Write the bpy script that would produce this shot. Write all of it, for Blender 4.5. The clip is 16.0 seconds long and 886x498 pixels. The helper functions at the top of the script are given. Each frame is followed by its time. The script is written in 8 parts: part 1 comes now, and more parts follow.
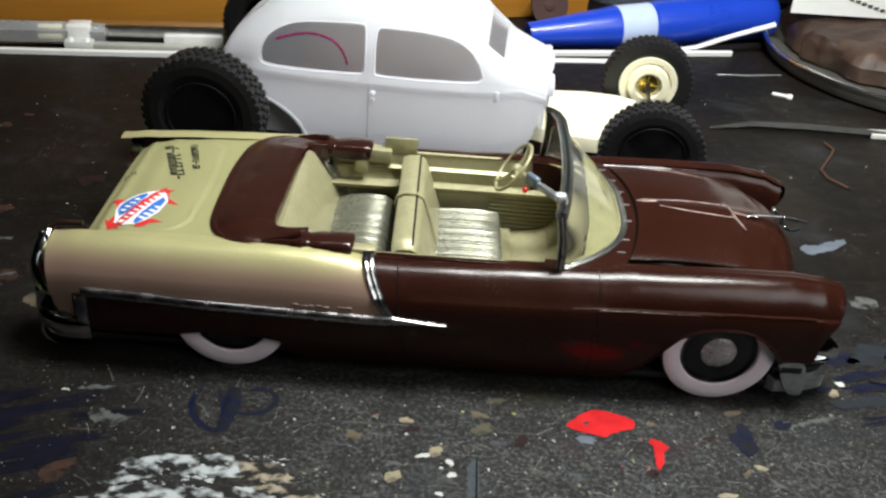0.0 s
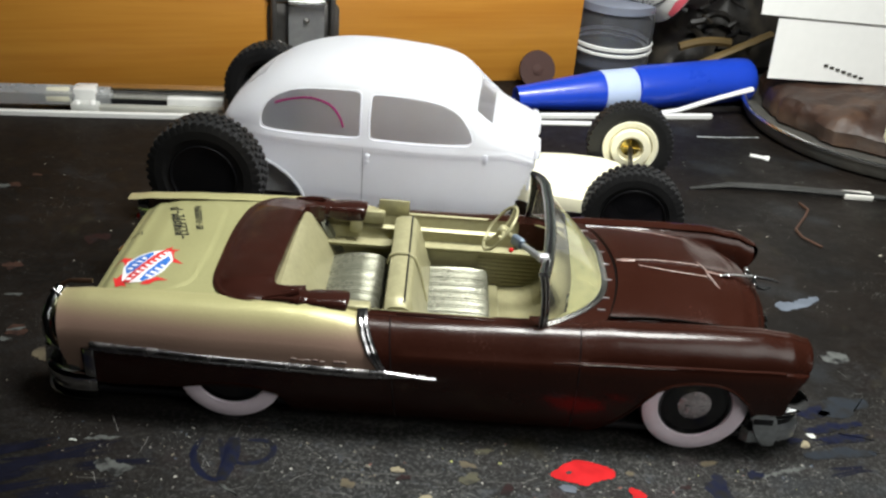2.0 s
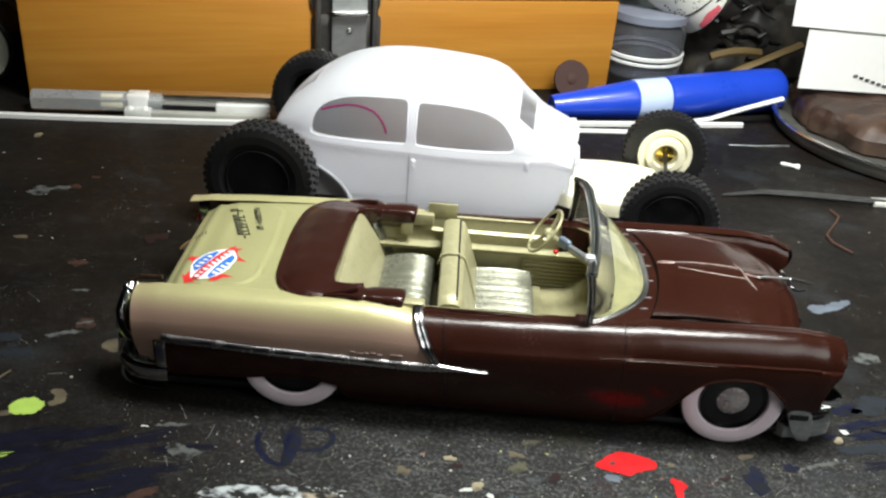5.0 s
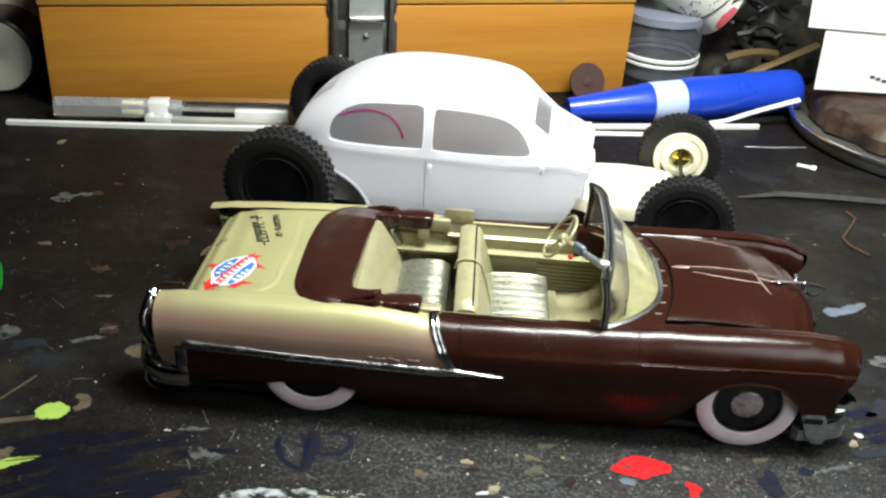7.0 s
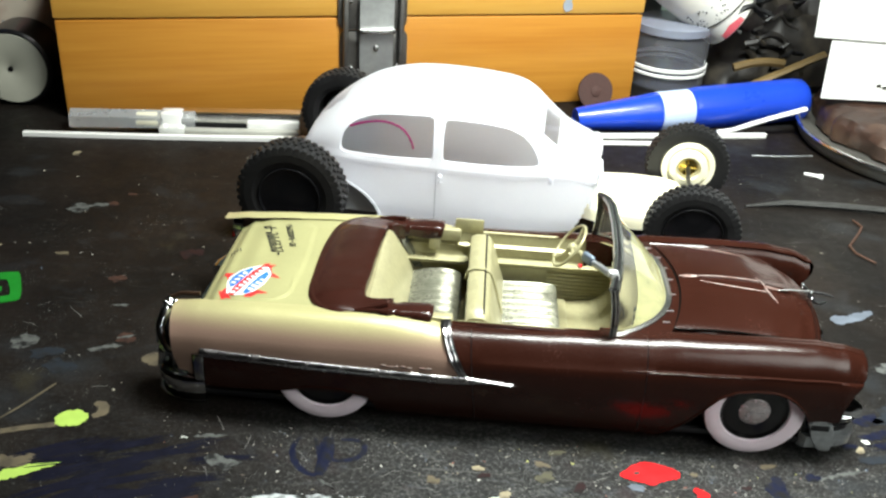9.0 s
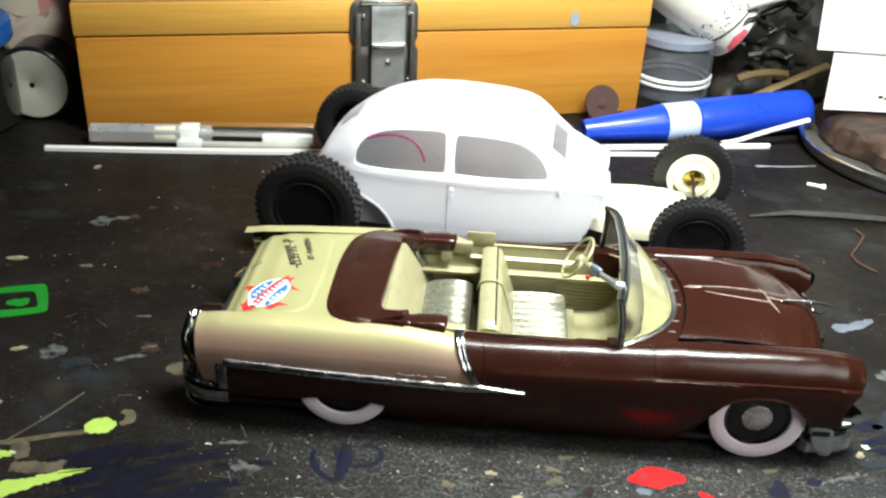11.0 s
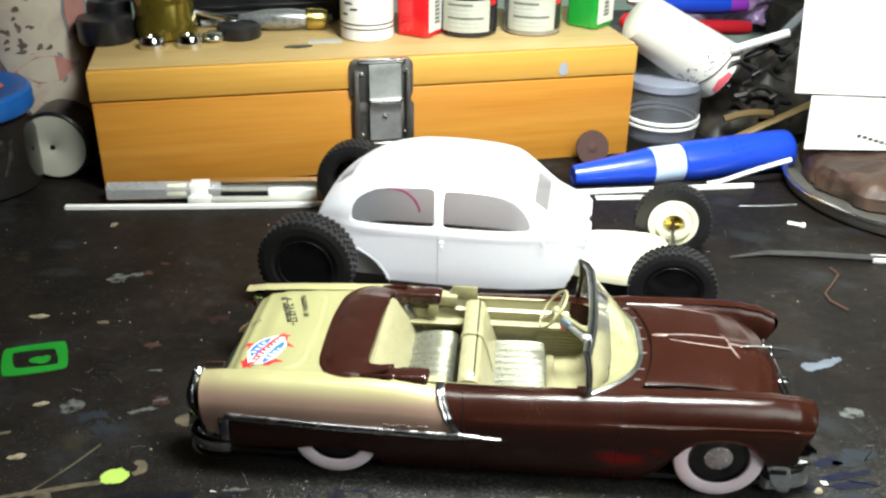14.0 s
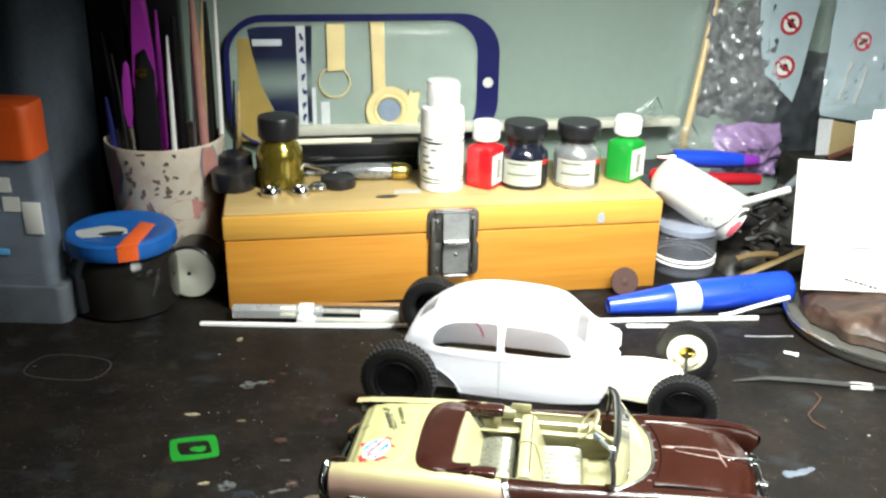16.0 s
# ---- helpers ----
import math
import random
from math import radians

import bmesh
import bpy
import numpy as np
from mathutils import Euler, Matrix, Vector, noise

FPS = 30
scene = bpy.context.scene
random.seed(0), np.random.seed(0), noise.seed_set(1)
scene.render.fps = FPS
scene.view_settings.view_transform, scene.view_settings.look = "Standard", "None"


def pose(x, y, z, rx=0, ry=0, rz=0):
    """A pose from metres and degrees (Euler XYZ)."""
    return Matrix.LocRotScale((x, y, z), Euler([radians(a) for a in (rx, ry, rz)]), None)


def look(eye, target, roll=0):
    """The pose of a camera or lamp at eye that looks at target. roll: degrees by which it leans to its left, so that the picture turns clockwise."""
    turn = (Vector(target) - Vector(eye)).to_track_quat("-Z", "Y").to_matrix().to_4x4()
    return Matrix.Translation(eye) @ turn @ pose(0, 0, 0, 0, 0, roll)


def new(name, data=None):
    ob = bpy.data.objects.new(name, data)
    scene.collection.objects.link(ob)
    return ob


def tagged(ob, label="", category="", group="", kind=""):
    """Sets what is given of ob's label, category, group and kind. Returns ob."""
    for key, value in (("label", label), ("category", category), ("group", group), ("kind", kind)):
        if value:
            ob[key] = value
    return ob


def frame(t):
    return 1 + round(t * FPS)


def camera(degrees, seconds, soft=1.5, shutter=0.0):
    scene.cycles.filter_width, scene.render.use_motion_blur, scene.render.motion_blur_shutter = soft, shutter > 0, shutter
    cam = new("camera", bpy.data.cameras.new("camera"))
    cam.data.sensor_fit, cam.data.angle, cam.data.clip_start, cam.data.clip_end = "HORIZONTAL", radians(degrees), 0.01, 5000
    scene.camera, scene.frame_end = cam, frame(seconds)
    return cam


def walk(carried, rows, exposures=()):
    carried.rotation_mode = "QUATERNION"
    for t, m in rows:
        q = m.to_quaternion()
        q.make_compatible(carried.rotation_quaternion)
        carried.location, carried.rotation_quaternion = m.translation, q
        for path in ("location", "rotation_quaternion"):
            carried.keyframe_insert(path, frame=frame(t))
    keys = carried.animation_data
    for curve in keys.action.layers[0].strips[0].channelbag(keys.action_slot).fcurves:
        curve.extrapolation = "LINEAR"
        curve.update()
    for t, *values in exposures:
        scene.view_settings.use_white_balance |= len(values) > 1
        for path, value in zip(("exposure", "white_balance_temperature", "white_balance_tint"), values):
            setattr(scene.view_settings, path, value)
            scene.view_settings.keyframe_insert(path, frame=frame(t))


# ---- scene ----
cam = camera(50.46, 16.0, 2.4, 0.5)
PATH = [
    (0, (-0.01374, -0.21035, 0.14924), (-0.00548, 0.21181, -0.11855), 4.711),
    (0.5, (-0.01020, -0.21171, 0.15123), (0.00167, 0.21036, -0.11656), 4.678),
    (1, (-0.01383, -0.21926, 0.15581), (-0.00437, 0.21225, -0.09659), 4.894),
    (1.5, (-0.01207, -0.21921, 0.15431), (-0.00202, 0.21606, -0.09154), 4.987),
    (2, (-0.01336, -0.22091, 0.15760), (-0.00336, 0.21541, -0.08637), 4.927),
    (2.5, (-0.01479, -0.22133, 0.15542), (-0.00579, 0.21418, -0.09003), 5.096),
    (3, (-0.02189, -0.22452, 0.15766), (-0.01657, 0.21169, -0.08666), 5.280),
    (5.5, (-0.02184, -0.23359, 0.16303), (-0.02436, 0.20417, -0.07854), 4.523),
    (6, (-0.02202, -0.23387, 0.16465), (-0.02783, 0.20288, -0.07869), 4.272),
    (6.5, (-0.02259, -0.23490, 0.16485), (-0.03207, 0.20228, -0.07761), 4.042),
    (7, (-0.02145, -0.23518, 0.16528), (-0.03129, 0.20183, -0.07747), 3.873),
    (7.5, (-0.02176, -0.23486, 0.16606), (-0.03167, 0.20226, -0.07649), 3.850),
    (8, (-0.02496, -0.23770, 0.16726), (-0.03747, 0.20036, -0.07347), 3.779),
    (8.5, (-0.02211, -0.23846, 0.16779), (-0.03583, 0.20000, -0.07213), 3.572),
    (11, (-0.02384, -0.24677, 0.17491), (-0.04223, 0.19277, -0.06271), 3.022),
    (11.5, (-0.02261, -0.25105, 0.18025), (-0.04572, 0.18875, -0.05648), 2.598),
    (12, (-0.02358, -0.25580, 0.18497), (-0.05080, 0.18365, -0.05196), 2.062),
    (12.5, (-0.02274, -0.25877, 0.18775), (-0.05339, 0.18138, -0.04747), 1.529),
    (13, (-0.02282, -0.26082, 0.19005), (-0.05517, 0.17984, -0.04397), 1.232),
    (13.5, (-0.02134, -0.26490, 0.19490), (-0.05664, 0.17728, -0.03583), 0.849),
    (14, (-0.01011, -0.26117, 0.19657), (-0.04221, 0.18260, -0.03155), 0.836),
    (14.5, (-0.00897, -0.27358, 0.20771), (-0.03696, 0.17087, -0.01963), 0.768),
    (15, (-0.01344, -0.30110, 0.22619), (-0.04221, 0.14857, 0.00946), 0.914),
    (15.5, (-0.01311, -0.33223, 0.25020), (-0.06252, 0.12410, 0.05192), 0.360),
    (16, (-0.01441, -0.35386, 0.26488), (-0.07107, 0.10603, 0.07703), 1.053),
]
walk(cam, [(t, look(eye, target, roll)) for t, eye, target, roll in PATH],
     [(0.0, -1.26, 6500, 13), (1.5, -1.25, 6550, 13), (3.0, -1.20, 6550, 12), (7.0, -0.84, 6500, 10), (7.5, -0.78, 6500, 8.5), (8.0, -0.54, 6500, 8.5), (8.5, -0.48, 6500, 8.5), (11.0, -0.46, 6500, 8.5), (13.0, -0.10, 6500, 8.5), (14.5, -0.45, 6500, 8.5), (16.0, 0.08, 6500, 8.5)])

# ---------------------------------------------------------------- light
world = bpy.data.worlds.new("world")
scene.world = world
world.use_nodes = True
bg = world.node_tree.nodes["Background"]
bg.inputs["Color"].default_value = (0.75, 0.85, 1.0, 1)
bg.inputs["Strength"].default_value = 0.006

def lamp(name, eye, target, watts, sx, sy, spread):
    d = bpy.data.lights.new(name, "AREA")
    d.shape, d.size, d.size_y = "RECTANGLE", sx, sy
    d.energy, d.color, d.spread = watts, (0.96, 1.0, 0.95), radians(spread)
    ob = new(name, d)
    ob.matrix_world = look(eye, target)
    return ob


lamp("bench_lamp", (0.075, 0.005, 0.37), (0.100, 0.050, 0.0), 4.5, 0.18, 0.09, 134)
lamp("side_lamp", (-0.11, 0.02, 0.37), (-0.06, 0.0, 0.0), 0.05, 0.05, 0.04, 120)
# unseen lamp added in front to brighten flanks and whitewalls
lamp("front_fill", (0.30, -0.30, 0.36), (0.07, 0.00, 0.02), 0.40, 0.30, 0.26, 70)

# ---------------------------------------------------------------- materials
MM = 0.001


def mat(name, col, rough=0.5, metal=0.0, vary=0.12, grain=500.0, bump=0.08, coat=0.0, second=None, mix=0.0, patch=60.0,
        trans=0.0, ior=1.45, spec=0.5, stretch=(1, 1, 1), rvary=0.12, cut_at=(0.5, 0.68), detail=3):
    m = bpy.data.materials.new(name)
    m.use_nodes = True
    nt = m.node_tree
    n, l = nt.nodes, nt.links
    b = n["Principled BSDF"]
    tc = n.new("ShaderNodeTexCoord")
    mp = n.new("ShaderNodeMapping")
    mp.inputs["Scale"].default_value = stretch
    l.new(tc.outputs["Object"], mp.inputs["Vector"])
    fine = n.new("ShaderNodeTexNoise")
    fine.inputs["Scale"].default_value = grain
    fine.inputs["Detail"].default_value = 6
    big = n.new("ShaderNodeTexNoise")
    big.inputs["Scale"].default_value = patch
    big.inputs["Detail"].default_value = detail
    l.new(mp.outputs[0], fine.inputs["Vector"])
    l.new(mp.outputs[0], big.inputs["Vector"])
    add = n.new("ShaderNodeMath")
    add.operation = "ADD"
    l.new(fine.outputs["Fac"], add.inputs[0])
    l.new(big.outputs["Fac"], add.inputs[1])
    rng = n.new("ShaderNodeMapRange")
    rng.inputs["From Min"].default_value, rng.inputs["From Max"].default_value = 0.6, 1.4
    l.new(add.outputs[0], rng.inputs["Value"])
    mx = n.new("ShaderNodeMix")
    mx.data_type = "RGBA"
    l.new(rng.outputs[0], mx.inputs["Factor"])
    mx.inputs["A"].default_value = (*[c * (1 - vary) for c in col], 1)
    mx.inputs["B"].default_value = (*[min(1, c * (1 + vary)) for c in col], 1)
    out = mx.outputs["Result"]
    if second:
        cut = n.new("ShaderNodeMapRange")
        cut.inputs["From Min"].default_value, cut.inputs["From Max"].default_value = cut_at
        cut.inputs["To Max"].default_value = mix
        l.new(big.outputs["Fac"], cut.inputs["Value"])
        m2 = n.new("ShaderNodeMix")
        m2.data_type = "RGBA"
        l.new(cut.outputs[0], m2.inputs["Factor"])
        l.new(out, m2.inputs["A"])
        m2.inputs["B"].default_value = (*second, 1)
        out = m2.outputs["Result"]
    l.new(out, b.inputs["Base Color"])
    rr = n.new("ShaderNodeMapRange")
    rr.inputs["From Min"].default_value, rr.inputs["From Max"].default_value = 0.6, 1.4
    rr.inputs["To Min"].default_value, rr.inputs["To Max"].default_value = max(0.02, rough * (1 - rvary)), min(1, rough * (1 + rvary))
    l.new(add.outputs[0], rr.inputs["Value"])
    l.new(rr.outputs[0], b.inputs["Roughness"])
    b.inputs["Metallic"].default_value = metal
    b.inputs["Coat Weight"].default_value = coat
    b.inputs["Coat Roughness"].default_value = 0.12
    b.inputs["Specular IOR Level"].default_value = spec
    b.inputs["Transmission Weight"].default_value = trans
    b.inputs["IOR"].default_value = ior
    if bump:
        bp = n.new("ShaderNodeBump")
        bp.inputs["Strength"].default_value = bump
        bp.inputs["Distance"].default_value = 0.0006
        l.new(fine.outputs["Fac"], bp.inputs["Height"])
        l.new(bp.outputs[0], b.inputs["Normal"])
    return m


brown = mat("brown_paint", (0.0215, 0.0063, 0.0039), 0.22, 0, 0.20, 1300, 0.075, coat=0.0, rvary=0.35, spec=0.34)
brown_boot = mat("brown_boot_paint", (0.027, 0.0085, 0.006), 0.17, 0, 0.22, 260, 0.16, spec=0.6)
gold = mat("gold_paint", (0.42, 0.405, 0.20), 0.40, 0.35, 0.07, 1500, 0.05)
gold_in = mat("interior_gold", (0.37, 0.345, 0.20), 0.42, 0.30, 0.14, 700, 0.10, second=(0.20, 0.19, 0.11), mix=0.35, patch=140)
chrome = mat("chrome", (0.70, 0.71, 0.72), 0.09, 1.0, 0.06, 800, 0.06, rvary=0.4)
trim_chrome = mat("trim_chrome", (0.42, 0.41, 0.42), 0.24, 1.0, 0.15, 420, 0.12, second=(0.30, 0.28, 0.28), mix=0.6, patch=130, rvary=0.6)
dark_chrome = mat("dark_chrome", (0.46, 0.47, 0.48), 0.13, 1.0, 0.2, 500, 0.1, rvary=0.4)
dull_chrome = mat("dull_chrome", (0.42, 0.44, 0.45), 0.30, 0.7, 0.3, 500, 0.15, second=(0.06, 0.06, 0.06), mix=0.6, patch=200)
black_plastic = mat("black_plastic", (0.007, 0.007, 0.008), 0.30, 0, 0.3, 700, 0.08)
rubber = mat("black_rubber", (0.008, 0.008, 0.0085), 0.5, 0, 0.3, 600, 0.2)
whitewall = mat("pink_whitewall", (0.92, 0.79, 0.87), 0.45, 0, 0.05, 600, 0.05)
rib_silver = mat("ribbed_silver", (0.195, 0.195, 0.15), 0.28, 0.5, 0.22, 900, 0.12, second=(0.13, 0.135, 0.10), mix=0.7, patch=120)
clear = mat("clear_plastic", (0.95, 0.95, 0.86), 0.05, 0, 0.04, 60, 0.12, trans=0.96, ior=1.25, patch=90, rvary=0.5, coat=0.5)
white_plastic = mat("white_styrene", (0.89, 0.92, 0.95), 0.38, 0, 0.03, 400, 0.03)
def let_through(m, share, col):
    """Thin plastic that lets part of the light through."""
    n, l = m.node_tree.nodes, m.node_tree.links
    tr, mx = n.new("ShaderNodeBsdfTranslucent"), n.new("ShaderNodeMixShader")
    tr.inputs["Color"].default_value = (*col, 1)
    mx.inputs[0].default_value = share
    l.new(n["Principled BSDF"].outputs[0], mx.inputs[1])
    l.new(tr.outputs[0], mx.inputs[2])
    l.new(mx.outputs[0], n["Material Output"].inputs["Surface"])


let_through(white_plastic, 0.68, (0.955, 0.95, 0.985))
# opaque, greyer copy of the white styrene; the arch's shade is in its colour
shaded_white = mat("shaded_white_styrene", (0.62, 0.64, 0.66), 0.5, 0, 0.04, 400, 0.05)
cream = mat("cream_styrene", (0.82, 0.78, 0.58), 0.45, 0, 0.06, 300, 0.05)
red_paint = mat("red_paint", (0.62, 0.012, 0.012), 0.35, 0, 0.15, 500, 0.1)
magenta = mat("magenta_ink", (0.65, 0.04, 0.30), 0.5, 0, 0.3, 800, 0)
decal_blue = mat("decal_blue", (0.03, 0.16, 0.55), 0.4, 0, 0.1, 800, 0)
decal_white = mat("decal_white", (0.80, 0.80, 0.82), 0.4, 0, 0.05, 800, 0)
decal_red = mat("decal_red", (0.62, 0.03, 0.03), 0.4, 0, 0.1, 800, 0)
bright_steel = mat("bright_steel", (0.72, 0.72, 0.70), 0.22, 1.0, 0.1, 300, 0.08)
ink = mat("black_ink", (0.02, 0.02, 0.015), 0.5, 0, 0.3, 800, 0)


def quarter_paint():
    """Gold at the top that turns to rose bronze lower on the flank."""
    m = mat("gold_rose_quarter", (0.44, 0.415, 0.205), 0.40, 0.30, 0.07, 1500, 0.06)
    nt = m.node_tree
    n, l = nt.nodes, nt.links
    b = n["Principled BSDF"]
    src = b.inputs["Base Color"].links[0].from_socket
    tc = n.new("ShaderNodeTexCoord")
    sp = n.new("ShaderNodeSeparateXYZ")
    l.new(tc.outputs["Object"], sp.inputs[0])
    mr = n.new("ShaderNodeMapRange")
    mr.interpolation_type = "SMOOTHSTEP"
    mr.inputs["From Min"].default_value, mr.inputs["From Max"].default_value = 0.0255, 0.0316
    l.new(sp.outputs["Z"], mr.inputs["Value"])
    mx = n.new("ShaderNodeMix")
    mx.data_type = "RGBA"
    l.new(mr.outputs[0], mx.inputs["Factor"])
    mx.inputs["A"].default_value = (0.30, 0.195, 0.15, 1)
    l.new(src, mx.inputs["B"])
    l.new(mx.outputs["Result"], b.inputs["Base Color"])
    return m


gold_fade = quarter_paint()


def wood_mat(name, light, dark, axis_scale=(6, 90, 140), rough=0.42):
    m = bpy.data.materials.new(name)
    m.use_nodes = True
    nt = m.node_tree
    n, l = nt.nodes, nt.links
    b = n["Principled BSDF"]
    tc = n.new("ShaderNodeTexCoord")
    mp = n.new("ShaderNodeMapping")
    mp.inputs["Scale"].default_value = axis_scale
    l.new(tc.outputs["Object"], mp.inputs["Vector"])
    a = n.new("ShaderNodeTexNoise")
    a.inputs["Scale"].default_value, a.inputs["Detail"].default_value = 1.0, 5
    a.inputs["Distortion"].default_value = 0.6
    c = n.new("ShaderNodeTexNoise")
    c.inputs["Scale"].default_value, c.inputs["Detail"].default_value = 7.0, 8
    l.new(mp.outputs[0], a.inputs["Vector"])
    l.new(mp.outputs[0], c.inputs["Vector"])
    ad = n.new("ShaderNodeMath")
    ad.operation = "MULTIPLY_ADD"
    ad.inputs[1].default_value = 0.45
    l.new(c.outputs["Fac"], ad.inputs[0])
    l.new(a.outputs["Fac"], ad.inputs[2])
    mr = n.new("ShaderNodeMapRange")
    mr.inputs["From Min"].default_value, mr.inputs["From Max"].default_value = 0.5, 0.98
    l.new(ad.outputs[0], mr.inputs["Value"])
    mx = n.new("ShaderNodeMix")
    mx.data_type = "RGBA"
    l.new(mr.outputs[0], mx.inputs["Factor"])
    mx.inputs["A"].default_value, mx.inputs["B"].default_value = (*light, 1), (*dark, 1)
    l.new(mx.outputs["Result"], b.inputs["Base Color"])
    b.inputs["Roughness"].default_value = rough
    bp = n.new("ShaderNodeBump")
    bp.inputs["Strength"].default_value, bp.inputs["Distance"].default_value = 0.12, 0.0005
    l.new(c.outputs["Fac"], bp.inputs["Height"])
    l.new(bp.outputs[0], b.inputs["Normal"])
    return m


pine_body = wood_mat("amber_pine", (0.57, 0.265, 0.040), (0.43, 0.165, 0.018), (3.5, 40, 75))
pine_lid = wood_mat("amber_pine_lid", (0.66, 0.37, 0.074), (0.55, 0.27, 0.044), (3.5, 40, 75))
pine_top = wood_mat("pale_ply", (0.52, 0.38, 0.17), (0.42, 0.28, 0.11))


def table_mat():
    m = bpy.data.materials.new("paint_splattered_bench")
    m.use_nodes = True
    nt = m.node_tree
    n, l = nt.nodes, nt.links
    b = n["Principled BSDF"]
    tc = n.new("ShaderNodeTexCoord")

    def noise_tex(scale, detail=4, stretch=(1, 1, 1), turn=0.0, rough=0.55):
        mp = n.new("ShaderNodeMapping")
        mp.inputs["Scale"].default_value = stretch
        mp.inputs["Rotation"].default_value = (0, 0, turn)
        l.new(tc.outputs["Object"], mp.inputs["Vector"])
        t = n.new("ShaderNodeTexNoise")
        t.inputs["Scale"].default_value, t.inputs["Detail"].default_value = scale, detail
        t.inputs["Roughness"].default_value = rough
        l.new(mp.outputs[0], t.inputs["Vector"])
        return t

    def rng(src, a, c, lo=0.0, hi=1.0):
        r = n.new("ShaderNodeMapRange")
        r.inputs["From Min"].default_value, r.inputs["From Max"].default_value = a, c
        r.inputs["To Min"].default_value, r.inputs["To Max"].default_value = lo, hi
        l.new(src, r.inputs["Value"])
        return r.outputs[0]

    def mul(a, c):
        k = n.new("ShaderNodeMath")
        k.operation = "MULTIPLY"
        l.new(a, k.inputs[0])
        l.new(c, k.inputs[1])
        return k.outputs[0]

    def over(low, fac, col):
        k = n.new("ShaderNodeMix")
        k.data_type = "RGBA"
        l.new(fac, k.inputs["Factor"])
        if isinstance(low, tuple):
            k.inputs["A"].default_value = low
        else:
            l.new(low, k.inputs["A"])
        if isinstance(col, tuple):
            k.inputs["B"].default_value = col
        else:
            l.new(col, k.inputs["B"])
        return k.outputs["Result"]

    sp = n.new("ShaderNodeSeparateXYZ")
    l.new(tc.outputs["Object"], sp.inputs[0])
    wob = noise_tex(14, 4)
    ya = n.new("ShaderNodeMath")
    ya.operation = "MULTIPLY_ADD"
    ya.inputs[1].default_value = 0.10
    l.new(wob.outputs["Fac"], ya.inputs[0])
    l.new(sp.outputs["Y"], ya.inputs[2])
    front = rng(ya.outputs[0], 0.075, -0.005)
    front = mul(front, rng(sp.outputs["X"], -0.090, -0.035, 0.14, 1.0))
    patch = noise_tex(22, 4)
    base = over((0.0050, 0.0040, 0.0034, 1), rng(patch.outputs["Fac"], 0.4, 0.7), (0.012, 0.0086, 0.0066, 1))
    mid = noise_tex(150, 6, rough=0.7)
    base = over(base, rng(mid.outputs["Fac"], 0.52, 0.80, 0, 0.4), (0.017, 0.016, 0.0145, 1))
    # worn, speckled front of the bench
    grit = noise_tex(850, 8, rough=0.85)
    worn = over((0.016, 0.0161, 0.0158, 1), rng(grit.outputs["Fac"], 0.49, 0.69), (0.165, 0.166, 0.162, 1))
    mott = noise_tex(240, 8, (1, 1.3, 1), 0.7, rough=0.78)
    worn = over(worn, rng(mott.outputs["Fac"], 0.50, 0.66, 0, 0.62), (0.009, 0.0086, 0.0085, 1))
    bluish = noise_tex(170, 6, (1, 1.4, 1), -0.6, rough=0.7)
    worn = over(worn, rng(bluish.outputs["Fac"], 0.55, 0.70, 0, 0.65), (0.075, 0.082, 0.092, 1))
    tone = noise_tex(60, 5, (1, 1.5, 1), 0.4, rough=0.7)
    worn = over(worn, rng(tone.outputs["Fac"], 0.46, 0.68, 0, 0.55), (0.012, 0.0112, 0.0105, 1))
    chalk = noise_tex(130, 6, (1, 1.8, 1), -0.3, rough=0.75)
    worn = over(worn, rng(chalk.outputs["Fac"], 0.56, 0.72, 0, 0.5), (0.17, 0.17, 0.155, 1))
    plum = noise_tex(48, 5, rough=0.65)
    worn = over(worn, rng(plum.outputs["Fac"], 0.56, 0.70, 0, 0.45), (0.034, 0.019, 0.022, 1))
    base = over(base, rng(front, 0, 1, 0.06, 0.95), worn)
    # thin blue-grey smears and olive stains
    smear = noise_tex(26, 4, (1, 1.6, 1), 0.5)
    base = over(base, rng(smear.outputs["Fac"], 0.57, 0.71, 0, 0.55), (0.022, 0.025, 0.028, 1))
    olive = noise_tex(34, 4, (1.3, 1, 1), 0.9)
    base = over(base, rng(olive.outputs["Fac"], 0.63, 0.72, 0, 0.5), (0.030, 0.026, 0.015, 1))
    # pale specks in loose drifts
    fleck = noise_tex(1500, 2, rough=0.5)
    area = noise_tex(60, 3)
    f1 = mul(rng(fleck.outputs["Fac"], 0.66, 0.71), mul(rng(area.outputs["Fac"], 0.48, 0.66), rng(front, 0, 1, 0.6, 1)))
    base = over(base, f1, (0.30, 0.30, 0.27, 1))
    spot = noise_tex(330, 2, rough=0.4)
    base = over(base, rng(spot.outputs["Fac"], 0.765, 0.785), (0.30, 0.28, 0.23, 1))
    for k, (turn, wide) in enumerate(((0.5, 900), (-0.7, 1100), (1.3, 800), (0.1, 1000), (-1.1, 950))):
        s = noise_tex(1.0, 2, (26, wide, 1), turn)
        cutn = noise_tex(60 + 11 * k, 2)
        base = over(base, mul(mul(rng(s.outputs["Fac"], 0.70, 0.76, 0, 0.28), rng(cutn.outputs["Fac"], 0.47, 0.57)), rng(front, 0, 1, 0.25, 1)), (0.32, 0.315, 0.29, 1))
    b.inputs["Specular IOR Level"].default_value = 0.09
    l.new(base, b.inputs["Base Color"])
    l.new(rng(mid.outputs["Fac"], 0.3, 0.7, 0.36, 0.62), b.inputs["Roughness"])
    bp = n.new("ShaderNodeBump")
